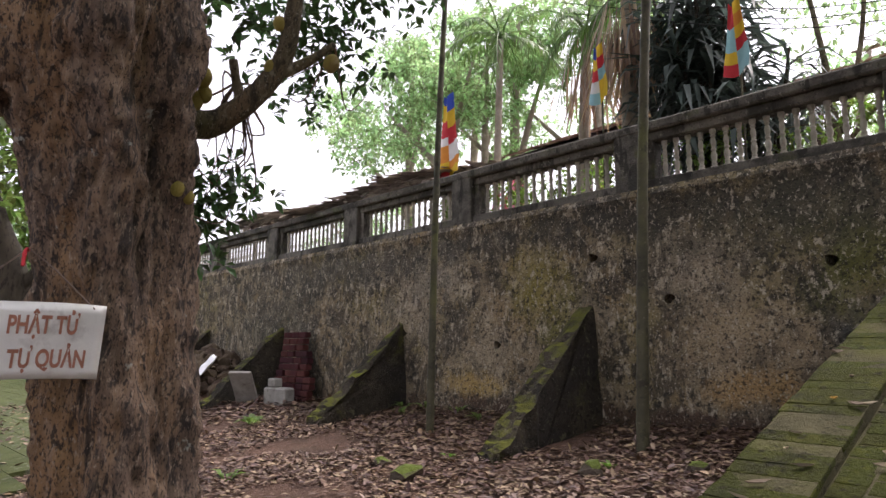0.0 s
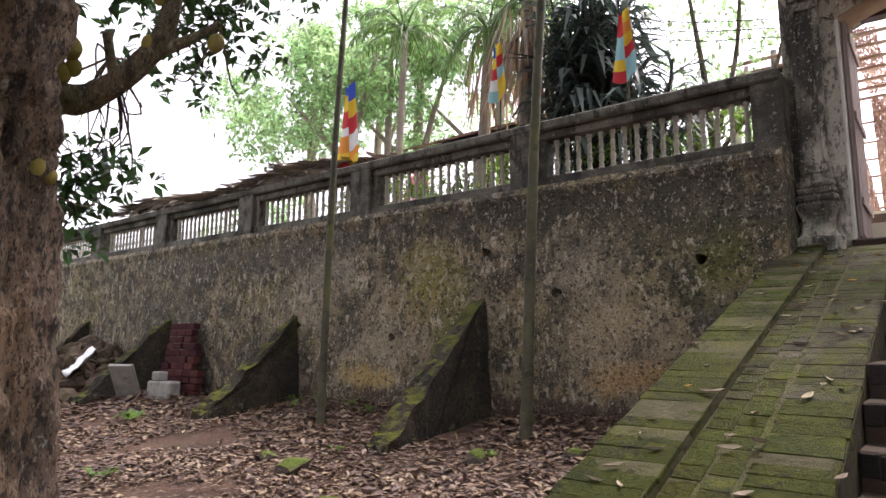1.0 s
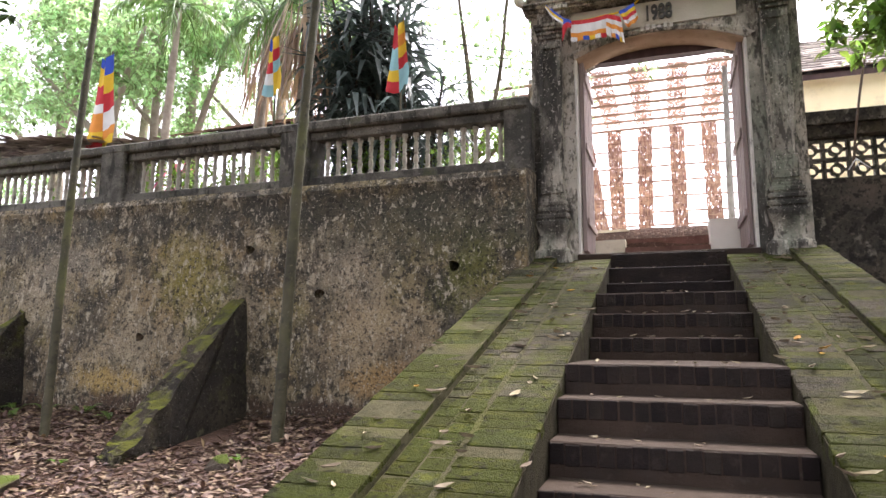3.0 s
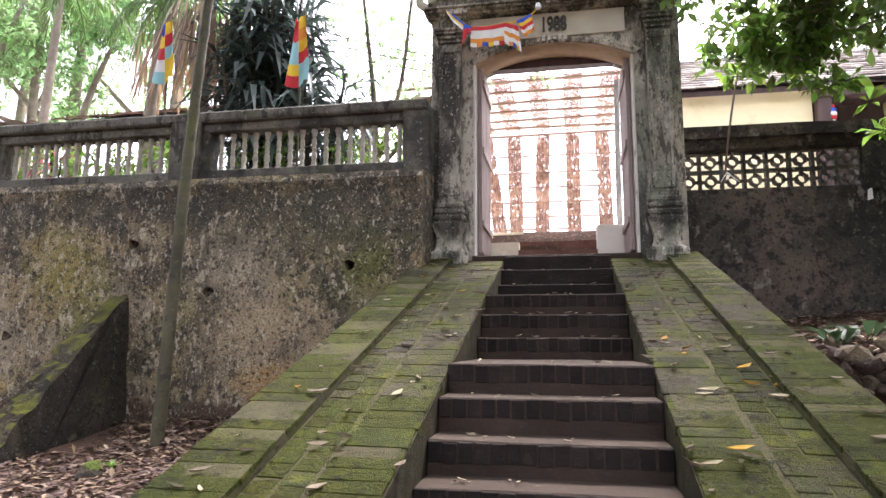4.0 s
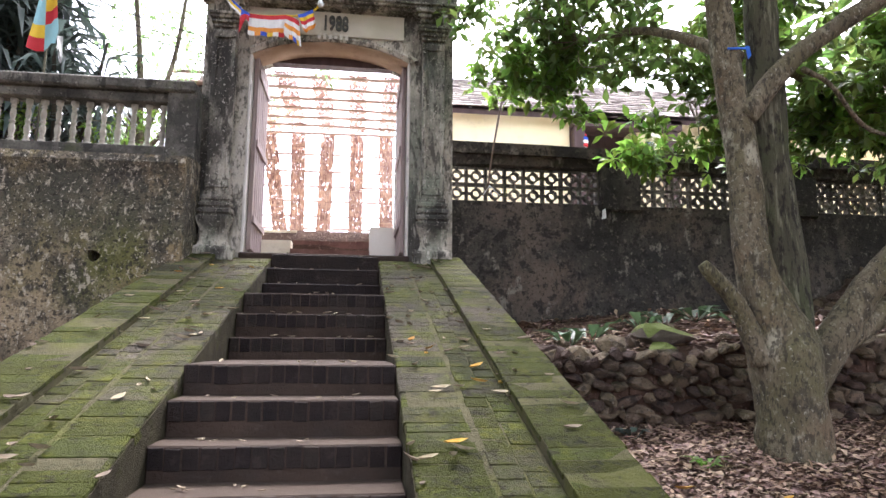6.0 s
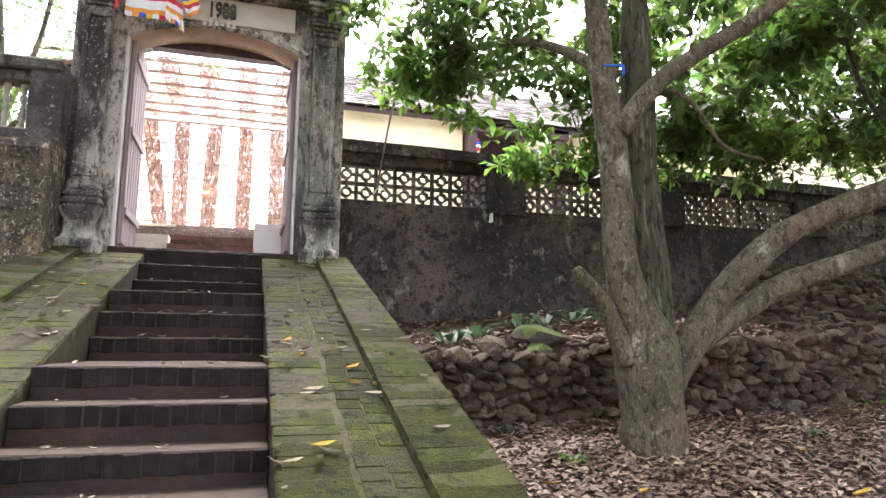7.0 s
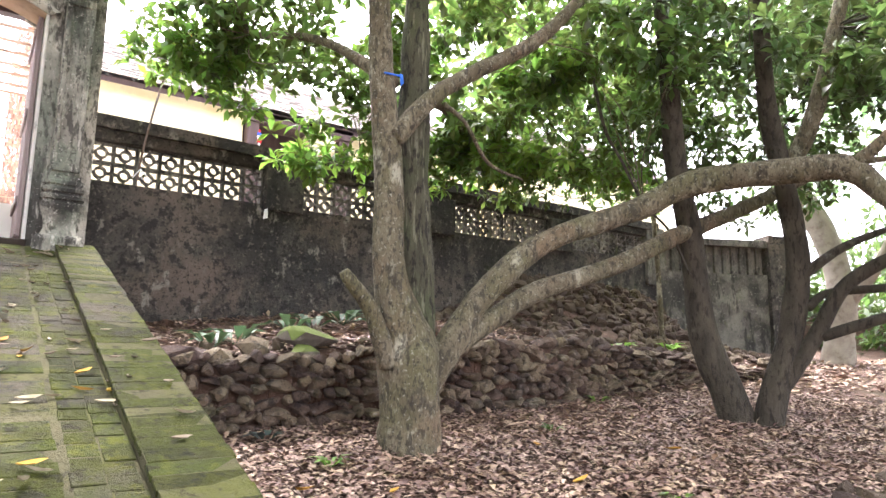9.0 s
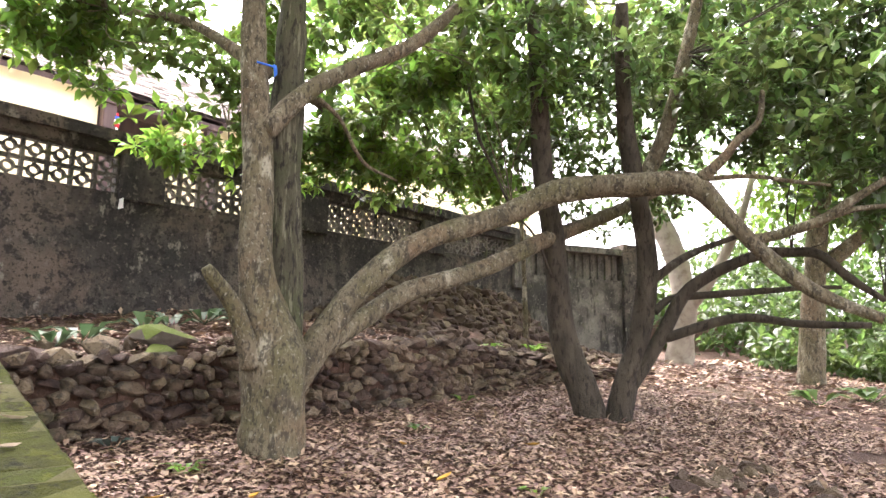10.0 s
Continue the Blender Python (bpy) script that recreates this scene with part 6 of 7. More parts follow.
def woven(x, lean, w):
    """One hanging strip: a mesh of short slats down the back and over the roof."""
    vs, fs = [], []

    def slat(c, d, s, lw, ll):
        nonlocal vs, fs
        o = len(vs)
        nrm = np.cross(d, s) * 0.006
        for q in (-d * ll - s * lw, d * ll - s * lw, d * ll + s * lw, -d * ll + s * lw):
            vs.append(c + q + nrm)
        fs.append((o, o + 1, o + 2, o + 3))
    for k, z in enumerate(np.arange(COURT + 0.08, 5.88, 0.05)):
        bind = k % 6 == 0
        for i in range(13):
            u = (i - 6) / 6
            c = np.array([x + lean * (5.9 - z) + u * w + rng.normal(0, 0.003), 13.0 + 0.012 * (i % 2) + 0.003 * (k % 4), z + rng.uniform(-0.02, 0.02)])
            if bind or rng.random() < 0.9:
                slat(c, np.array([rng.normal(0, 0.07), 0, 1.0]), np.array([1.0, 0, 0]), 0.0125 if bind else 0.0108, 0.048)
        if bind:
            slat(np.array([x + lean * (5.9 - z), 12.98, z]), np.array([1.0, 0, 0]), np.array([0, 0, 1.0]), 0.009, w * 1.12)
    back = (list(vs), list(fs))
    vs, fs = [], []
    for k, y in enumerate(np.arange(10.2, 13.0, 0.06)):
        for i in range(13):
            u = (i - 6) / 6
            c = np.array([x + lean * 0.3 + u * w * 1.15 + rng.normal(0, 0.006), y + rng.uniform(-0.02, 0.02), 5.95 + rng.uniform(-0.015, 0.015)])
            if rng.random() < 0.9:
                slat(c, np.array([rng.normal(0, 0.12), 1.0, 0]), np.array([1.0, 0, 0]), 0.0115, 0.05)
        if k % 7 == 0:
            slat(np.array([x + lean * 0.3, y, 5.935]), np.array([1.0, 0, 0]), np.array([0, 1.0, 0]), 0.02, w * 1.25)
    return back, (vs, fs)


for x, lean in ((-1.06, 0.15), (-0.48, 0.02), (0.1, -0.02), (0.68, 0.0), (1.25, 0.02)):
    for v, f in woven(x, lean, 0.125):
        raw("woven_strip", v, f, M["mat"], per)
vine = crown_points([(-0.6, 9.2, 5.35, 0.45, 0.3, 0.25), (0.35, 9.3, 5.6, 0.35, 0.3, 0.15)], 260, -0.1, 1.5)
vn = thing("vine", "light green vine hanging behind the gate arch", "vine", at=(-0.4, 9.2, 5.5))
v, f = tube([(-1.4, 9.2, COURT), (-1.3, 9.2, 4.6), (-0.9, 9.2, 5.5), (0.5, 9.3, 5.65)], [0.02, 0.012], 6, 5)
raw("stem", v, f, M["bark"], vn)
tagged(rosettes("leaves", vine, 6, 0.09, M["leaf_far"], vn), kind="stuff")

# ---- stones ----
def stone_mesh(seed):
    """An angular field stone: the hull of a few scattered points."""
    r = random.Random(seed)
    bm = bmesh.new()
    for k in range(26):
        z, a = r.uniform(-1, 1), r.uniform(0, 6.283)
        h = (1 - z * z) ** 0.5
        q = Vector((h * math.cos(a), h * math.sin(a), z))
        q /= max(abs(q.x), abs(q.y), abs(q.z)) ** 0.58
        bm.verts.new(q * r.uniform(0.82, 1.02))
    hull = bmesh.ops.convex_hull(bm, input=bm.verts[:])
    bmesh.ops.delete(bm, geom=list({g for g in hull["geom_interior"] + hull["geom_unused"] if isinstance(g, bmesh.types.BMVert)}), context="VERTS")
    bmesh.ops.recalc_face_normals(bm, faces=bm.faces)
    me = bpy.data.meshes.new("stone")
    bm.to_mesh(me)
    bm.free()
    return me


STONES = []
for k in range(12):
    me = stone_mesh(k + 1)
    me.materials.append(M["stone"])
    STONES.append(me)


def build_stone_wall():
    w = thing("stone_retaining_wall", "low dry-stone retaining wall of brown field stones", "stone wall", kind="structure")
    vs, fs = [], []
    count = 0
    x = 2.0
    rows = 8
    for j in range(rows):
        x = 2.0 + 0.07 * (j % 2)
        while x < 11.2:
            wd = random.choice((0.08, 0.1, 0.12, 0.14, 0.17, 0.23)) * random.uniform(0.85, 1.15)
            e = terrace_edge(x)
            zb = yard(x, e) - 0.05
            zt = terrace(x) + 0.0
            if x > 10.2:
                zt = min(zt, zb + 0.5)
            h = (zt - zb) / rows
            zc = zb + h * (j + 0.5) + 0.035 * math.sin(x * 3.1 + j) + random.uniform(-0.03, 0.03)
            y = e - 0.1 + 0.05 * j / rows + random.uniform(-0.03, 0.03)
            count += 1
            if count <= 640:
                o = link("stone", random.choice(STONES), None, w)
                o.location = (x + wd / 2, y, zc)
                o.scale = (wd * random.uniform(0.5, 0.6), random.uniform(0.09, 0.13), h * random.uniform(0.45, 0.8))
                o.rotation_euler = (random.uniform(-0.25, 0.25), random.uniform(-0.45, 0.45), random.uniform(-0.3, 0.3))
            x += wd
    bm = bmesh.new()
    for k in range(46):
        xa, xb = 2.0 + k * 0.2, 2.2 + k * 0.2
        add_box(bm, xa, xb, terrace_edge(xa) - 0.05, terrace_edge(xa) + 0.3, yard(xa, 5.4) - 0.3, terrace(xa) - 0.08)
    part("earth_core", bm, M["soil"], w)


build_stone_wall()


def scatter_stones(name, label, spots, mat, size, top=0.0):
    """Many loose stones in one mesh of stuff."""
    vs, fs = [], []
    for x, y, s in spots:
        me = random.choice(STONES)
        m = Matrix.Translation((x, y, ground_z(x, y) + s * size * 0.25)) @ Euler((random.random() * 6, random.random() * 0.6, random.random() * 6)).to_matrix().to_4x4() @ Matrix.Diagonal((s * size, s * size * 0.8, s * size * 0.55, 1))
        o = len(vs)
        vs.extend(m @ v.co for v in me.vertices)
        fs.extend(tuple(i + o for i in p.vertices) for p in me.polygons)
    return tagged(raw(name, vs, fs, mat), label, "rubble", kind="stuff")


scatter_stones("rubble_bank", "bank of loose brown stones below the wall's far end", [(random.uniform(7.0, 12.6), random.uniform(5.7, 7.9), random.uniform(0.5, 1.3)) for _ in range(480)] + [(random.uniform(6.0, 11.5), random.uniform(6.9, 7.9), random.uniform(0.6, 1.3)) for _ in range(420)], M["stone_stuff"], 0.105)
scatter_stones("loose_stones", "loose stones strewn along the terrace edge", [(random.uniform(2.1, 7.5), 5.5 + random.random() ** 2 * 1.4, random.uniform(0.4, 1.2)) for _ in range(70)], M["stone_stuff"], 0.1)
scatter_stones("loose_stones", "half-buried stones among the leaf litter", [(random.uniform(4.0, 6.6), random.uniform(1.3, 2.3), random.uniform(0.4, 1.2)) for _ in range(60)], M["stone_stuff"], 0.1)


def big_stone(at, s, rot, mat, label):
    me = stone_mesh(random.randint(10, 60))
    o = link("boulder", me, mat, None)
    o.location, o.scale, o.rotation_euler = at, s, rot
    tagged(o, label, "stone", "larger stones")


M["mossy_top"] = topped_moss(surface("mossy_topped_stone", (0.08, 0.065, 0.05), (0.17, 0.14, 0.11), 4.0, ((14.0, (0.24, 0.2, 0.17), 0.58, 0.68, 0.5, ONE),), 0.95, 0.8, 40.0), (0.085, 0.115, 0.016), 0.3, 0.65)
big_stone((3.45, 5.72, 1.8), (0.3, 0.2, 0.11), (0.15, 0.05, 0.1), M["mossy_top"], "flat green moss-covered stone on the terrace edge")
big_stone((2.35, 5.65, 1.62), (0.3, 0.24, 0.11), (0, 0.03, 0.1), M["stone"], "squared brown stone slab beside the stair cheek")
big_stone((2.9, 5.6, 1.7), (0.16, 0.14, 0.12), (0, 0.1, 0.6), M["stone"], "rounded brown stone on the terrace edge")
big_stone((2.6, 5.55, 1.62), (0.14, 0.13, 0.09), (0, 0.1, 0.2), M["stone"], "rounded brown stone on the terrace edge")
big_stone((3.3, 5.5, 1.66), (0.17, 0.15, 0.09), (0.1, 0.0, 0.9), M["mossy_top"], "mossy stone on the terrace edge")
big_stone((5.1, 6.3, 1.98), (0.2, 0.16, 0.14), (0.1, 0.0, 0.9), M["stone"], "large brown stone below the pierced wall")
for x, y, s in ((-4.4, 3.9, 0.17), (-3.05, 4.72, 0.14), (-2.3, 5.0, 0.1), (-5.0, 4.1, 0.1), (-3.4, 3.4, 0.12)):
    big_stone((x, y, ground_z(x, y) + s * 0.25), (s, s * 0.8, s * 0.6), (0, 0.1, x), M["mossy_top"], "small moss-capped stone in the leaf litter")


# ---- leaf litter ----
def litter(name, label, xs, ys, n, size, seed_keep=None, z=ground_z, mat="litter"):
    p = np.stack([rng.uniform(*xs, n), rng.uniform(*ys, n)], 1)
    keep = np.array([(noise.noise(Vector((x * 0.8, y * 0.8, 3))) > -0.28 + 0.3 * rng.random() - 0.25) and not (-1.15 < x < 1.9 and y > 0.8) and (seed_keep is None or seed_keep(x, y)) for x, y in p], bool)
    p = p[keep]
    n = len(p)
    b = np.array([(x, y, z(x, y) + 0.008 + 0.03 * rng.random()) for x, y in p])
    ax = unit(n) * (1, 1, 0.14)
    nr = unit(n) * 0.28 + (0, 0, 1)
    ln = size * (0.4 + 1.3 * rng.random(n) ** 1.6)
    return tagged(leaf_mesh(name, b, ax, nr, ln, ln * rng.uniform(0.35, 0.6, n), M[mat], None, 0.22, rng.uniform(-0.1, 0.1)), label, "leaf litter", kind="stuff")


litter("leaf_litter", "thick layer of dry brown fallen leaves under the wall", (-9.0, -1.1), (-1.2, 6.5), 56000, 0.066, mat="litter_damp")
litter("leaf_litter", "thick layer of dry brown fallen leaves", (-17, -9.0), (1.5, 6.5), 11000, 0.11, mat="litter_damp")
litter("leaf_litter", "thick layer of dry brown and pinkish fallen leaves under the trees", (1.9, 9.5), (-0.6, 5.4), 95000, 0.058)
litter("leaf_litter", "dry fallen leaves on the stony terrace", (1.95, 8.0), (5.4, 7.9), 8000, 0.075)
litter("leaf_litter", "scattered dry leaves on the trodden earth below the stairs", (-10.0, 10.0), (-4.5, 0.9), 14000, 0.07)
litter("leaf_litter", "dry fallen leaves on the far slope", (9.5, 17.0), (-3, 6.0), 13000, 0.1)

# single leaves on the cheeks and treads
FALLEN = []
for mname, label, cat in (("pale_leaf", "curled pale dry leaf on the stairs", "leaf"), ("yellow_leaf", "yellow fallen leaf on the stairs", "leaf")):
    me = bpy.data.meshes.new("fallen_leaf")
    vs = [(0, 0, 0.004), (0.02, 0.017, 0.014), (0.045, 0, 0.004), (0.02, -0.017, 0.016), (0.06, 0.015, 0.018), (0.06, -0.013, 0.014), (0.095, 0.004, 0.022), (-0.02, 0.004, 0.012)]
    me.from_pydata(vs, [], [(0, 2, 1), (0, 3, 2), (1, 2, 4), (3, 5, 2), (2, 6, 4), (2, 5, 6), (7, 0, 1), (7, 3, 0)])
    me.materials.append(M[mname])
    FALLEN.append((me, label, cat))


def drop_leaf(x, y, z, pitch=0.0, kind=0, s=1.0):
    me, label, cat = FALLEN[kind]
    o = new("fallen_leaf", me)
    o.location, o.scale = (x, y, z), (s, s, s)
    o.rotation_euler = (pitch + random.uniform(-0.1, 0.1), random.uniform(-0.15, 0.15), random.uniform(0, 6.28))
    tagged(o, label, cat, "fallen leaves on the stairs")


for k in range(130):
    left = k % 2 == 0
    u = random.random()
    x = (XL - 0.9 * u) if left else (XR + 0.88 * u)
    y = 2.2 + 4.8 * random.random() ** 0.9
    up = 0.06 if u > 0.63 else 0.008
    drop_leaf(x, y, cheek_z(y) + up, math.atan(0.31), 1 if random.random() < 0.04 else 0, random.uniform(0.55, 1.05))
for x, y, kind in ((1.17, 4.17, 1), (1.13, 5.05, 0), (1.44, 3.49, 0), (1.13, 2.95, 1), (1.21, 2.89, 0), (1.39, 3.85, 1), (-0.63, 3.81, 0), (-0.35, 3.41, 0), (-0.57, 2.87, 0), (-0.3, 4.86, 0), (0.99, 4.84, 0)):
    drop_leaf(x, y, cheek_z(y) + 0.01, math.atan(0.31), kind, 0.95)
for k in range(60):
    y, z = NOSE[k % 10]
    drop_leaf(random.uniform(XL + 0.05, XR - 0.1), y + random.uniform(0.03, 0.2), z + 0.008, 0, 0, random.uniform(0.35, 0.7))
for x, y in ((2.2, 3.2), (2.6, 3.9), (3.1, 3.6), (2.4, 2.6), (4.6, 4.0), (5.6, 3.4), (2.9, 2.9), (4.2, 3.2)):
    drop_leaf(x, y, ground_z(x, y) + 0.04, 0, 1, 1.3)


# ---- small plants ----
def plant(label, at, n, length, mat, wide=0.4, rise=0.7):
    p = thing("plant", label, "plant", "small plants on the ground", at=at)
    a = rng.random(n) * 6.28
    ax = np.stack([np.cos(a), np.sin(a), rise * rng.uniform(0.6, 1.6, n)], 1)
    ln = length * rng.uniform(0.6, 1.1, n)
    b = np.tile(np.array(at), (n, 1)) + np.stack([np.cos(a), np.sin(a), 0 * a + 0.6], 1) * length * 0.25
    stems = [tube([at, (np.array(at) + q) / 2, q], [0.006, 0.004], 4, 2) for q in b]
    v, f = join(*stems)
    raw("stems", v, f, mat, p)
    leaf_mesh("leaves", b, ax, np.tile([0, 0, 1.0], (n, 1)), ln, ln * wide, mat, p, 0.15, 0.35)


for x, y, n, l, m in ((2.75, 6.25, 10, 0.3, "leaf_broad"), (3.0, 6.35, 9, 0.3, "leaf_broad"), (4.0, 6.8, 11, 0.3, "leaf_broad"), (4.4, 6.9, 10, 0.3, "leaf_broad"), (3.7, 6.75, 10, 0.3, "leaf_broad"), (4.7, 6.6, 9, 0.3, "leaf_broad"), (2.86, 5.1, 10, 0.16, "leaf_dark"), (3.0, 4.3, 14, 0.13, "leaf_lime"), (5.1, 4.3, 9, 0.12, "leaf_deep"), (4.6, 2.7, 7, 0.12, "leaf_lime"),
                      (-5.6, 6.1, 8, 0.16, "leaf_deep"), (-5.2, 6.2, 9, 0.15, "leaf_deep"), (-7.0, 6.0, 9, 0.16, "leaf_deep"), (-4.6, 4.6, 9, 0.1, "leaf_lime"), (-3.0, 4.9, 9, 0.1, "leaf_lime"), (-6.0, 3.0, 8, 0.16, "leaf_lime"), (-8.6, 4.6, 16, 0.22, "leaf_deep"), (6.5, 5.0, 8, 0.15, "leaf_lime"), (8.0, 5.9, 10, 0.2, "leaf_lime"), (9.6, 6.3, 12, 0.25, "leaf_lime"),
                      (5.0, 2.0, 8, 0.16, "leaf_lime"), (11.0, 2.6, 14, 0.35, "leaf_under"), (12.2, 2.2, 16, 0.4, "leaf_under"), (11.8, 1.4, 16, 0.4, "leaf_under"), (13.0, 1.6, 18, 0.45, "leaf_under")):
    plant("low broad-leaved green plant in the leaf litter", (x, y, ground_z(x, y)), n, l, M[m])
# fine climbing weeds rooted in the wall foot
for x in (-6.2, -6.8, -7.3):
    plant("thin weeds at the foot of the plaster wall", (x, 6.3, ground_z(x, 6.3)), 10, 0.18, M["leaf_deep"], 0.25)


# ---- bamboo poles, flags, bunting, lamp ----
def bamboo_pole(a, b, r, bend):
    p = thing("bamboo_pole", "tall green-brown bamboo pole planted in the leaf litter", "pole", "bamboo poles", at=a)
    mid = (np.array(a) + np.array(b)) / 2 + bend
    path = smooth_path([a, mid, b], 40)
    rad = []
    for k in range(len(path)):
        rad.append(r * (1 - 0.4 * k / len(path)) * (1.13 if k % 5 == 0 else 1.0))
    v, f = tube([tuple(q) for q in path], rad, 10, 1)
    raw("cane", v, f, M["bamboo"], p, smooth=True)


bamboo_pole((-5.78, 5.42, 0.55), (-5.5, 5.5, 7.6), 0.048, np.array([-0.06, 0, 0]))
bamboo_pole((-3.03, 5.48, 0.65), (-2.62, 5.5, 7.0), 0.058, np.array([-0.05, 0, 0]))


def hanging_flag(at, h, w, cols, label, lean=0.0):
    fl = thing("flag", label, "flag", "festival flags", at=at)
    x, y, z = at
    v, f = tube([(x, y + 0.03, COURT), (x + 0.02, y + 0.03, z - 0.3), (x + 0.04, y + 0.03, z + 0.1)], [0.015, 0.012], 6, 3)
    raw("staff", v, f, M["bamboo"], fl)
    rows, per = len(cols), len(cols[0])
    for j in range(rows):
        for i in range(per):
            vs, fs = [], []
            for a in range(4):
                for b in range(4):
                    u, t = (i + a / 3) / per, (j + b / 3) / rows
                    ww = w * (0.35 + 0.6 * min(1, t * 1.2)) * (1 - 0.25 * max(0, t - 0.8) * 5 * (u - 0.3))
                    vs.append((x + (u - 0.5) * ww + lean * t, y - 0.02 + 0.035 * math.sin(u * 9 + t * 3), z - h * t - 0.05 * math.sin(u * 5)))
            for a in range(3):
                for b in range(3):
                    fs.append((a * 4 + b, a * 4 + b + 1, a * 4 + b + 5, a * 4 + b + 4))
            raw("stripe", vs, fs, CLOTH[cols[j][i]], fl, smooth=True)


hanging_flag((-7.5, 7.42, 6.0), 1.42, 0.6, (("blue", "blue"), ("yellow", "blue"), ("yellow", "yellow"), ("red", "yellow"), ("red", "red"), ("white", "red"), ("orange", "white"), ("orange", "white"), ("yellow", "orange"), ("red", "yellow")), "draped five-colour Buddhist flag hanging by the balustrade")
hanging_flag((-4.55, 7.42, 5.85), 0.8, 0.34, (("blue", "yellow"), ("yellow", "red"), ("red", "teal"), ("white", "yellow"), ("teal", "yellow")), "draped five-colour Buddhist flag with faded panels")
hanging_flag((-2.7, 7.42, 5.75), 0.88, 0.34, (("red", "yellow"), ("red", "orange"), ("teal", "yellow"), ("teal", "red"), ("yellow", "teal"), ("red", "teal")), "draped five-colour Buddhist flag with faded panels")

bun = thing("bunting", "crumpled string of small multicolour prayer flags drooping over the arch", "bunting", at=(-0.2, 7.0, 5.2))
cord = [(-0.75, 7.03, 5.46), (-0.57, 7.01, 5.28), (-0.48, 7.0, 5.22), (-0.29, 6.99, 5.205), (-0.1, 6.99, 5.225), (0.03, 7.0, 5.24), (0.2, 7.03, 5.33), (0.28, 7.05, 5.45)]
v, f = tube(cord, [0.011, 0.011], 6, 5)
raw("cord", v, f, CLOTH["yellow"], bun)


def banner(path, drop, rows, cols, sway=0.03):
    """Sewn rows of cloth hung from a path; drop gives the hanging vector at each point."""
    path, drop = smooth_path(path, cols), smooth_path(drop, cols)
    n = len(path) - 1
    for j, c in enumerate(rows):
        for k in range(n):
            col = c if isinstance(c, str) else c[(k // 2) % len(c)]
            quad = []
            for kk, jj in ((k, j), (k + 1, j), (k + 1, j + 1), (k, j + 1)):
                q = path[kk] + drop[kk] * jj / len(rows)
                quad.append((q[0], q[1] - 0.012 - sway * (0.5 + 0.5 * math.sin(kk * 1.3 + jj * 0.5)) * jj / len(rows), q[2]))
            raw("pennant", quad, [(0, 1, 2, 3)], CLOTH[col], bun)


SQUARES = ("white", "orange", "blue", "yellow", "white", "red")
banner(cord[2:5], [(0, 0, -0.25), (0.01, 0, -0.245), (0.0, 0, -0.26)], ("red", "white", "white", "orange", SQUARES), 6)
banner([(-0.1, 6.985, 5.225), (-0.02, 6.98, 5.2), (0.05, 6.97, 5.16)], [(0.0, 0, -0.24), (0.04, 0, -0.3), (0.04, 0, -0.32)], ("red", "white", "orange", "white", SQUARES), 5, 0.05)
banner([(0.03, 6.99, 5.24), (0.1, 6.98, 5.26), (0.19, 7.0, 5.32)], [(0.08, 0, -0.2), (0.06, 0, -0.22), (0.04, 0, -0.2)], ("blue", "yellow", "red", "white", "orange"), 4, 0.05)
banner([(-0.75, 7.01, 5.46), (-0.66, 7.0, 5.37), (-0.56, 6.99, 5.27)], [(-0.01, 0, -0.04), (-0.02, 0, -0.08), (0.0, 0, -0.1)], ("blue", "yellow", "white"), 3)
banner([(-0.57, 6.99, 5.27), (-0.52, 6.98, 5.24), (-0.47, 6.98, 5.21)], [(0.0, 0, -0.3), (0.0, 0, -0.12), (0.0, 0, -0.1)], ("blue", "red", "red"), 3)

bulb = thing("lamp_bulb", "white bulb in a black socket hanging under the cornice", "lamp", at=(0.27, 7.02, 5.42))
v, f = lathe([(0.012, -0.075), (0.03, -0.065), (0.036, -0.04), (0.028, -0.01), (0.016, 0.01)], 12)
raw("bulb", [(x + 0.27, y + 6.98, z + 5.42) for x, y, z in v], f, M["glass"], bulb, "white glass bulb", True)
v, f = lathe([(0.018, 0.0), (0.02, 0.03), (0.014, 0.05)], 10)
raw("socket", [(x + 0.27, y + 6.98, z + 5.43) for x, y, z in v], f, M["cable"], bulb, "black socket", True)
v, f = tube([(0.27, 6.98, 5.47), (0.2, 7.0, 5.5), (0.12, 7.04, 5.44), (0.2, 7.09, 5.38)], [0.006, 0.006], 5, 5)
raw("cord", v, f, M["cable"], bulb)

cab = thing("power_cable", "bundle of black cables sagging from the gate to the palms", "cable", at=(-0.9, 7.3, 5.2))
for k in range(3):
    v, f = tube([(-0.95, 7.3, 4.85 + 0.1 * k), (-2.2, 7.6, 5.3 + 0.12 * k), (-4.0, 8.2, 6.3 + 0.14 * k), (-6.5, 9.2, 7.8 + 0.2 * k)], [0.006, 0.006], 5, 8)
    raw("wire", v, f, M["cable"], cab)

rope = thing("hanging_rope", "thin rope hanging from a branch over the pierced wall", "rope", at=(2.3, 7.7, 3.5))
v, f = tube([(2.6, 7.6, 5.25), (2.45, 7.68, 4.7), (2.32, 7.72, 3.95), (2.27, 7.75, 3.5)], [0.012, 0.012], 6, 6)
raw("strand", v, f, M["wire"], rope)
for k in range(3):
    v, f = tube([(2.3, 7.74, 3.62), (2.3 + 0.05 * (k - 1), 7.7, 3.55), (2.32 + 0.1 * (k - 1), 7.72, 3.5)], [0.006, 0.004], 5, 3)
    raw("frayed_end", v, f, M["plastic"], rope)
fs_ = thing("torn_flag", "small torn flag caught in the leaves", "flag", at=(2.6, 7.6, 5.3))
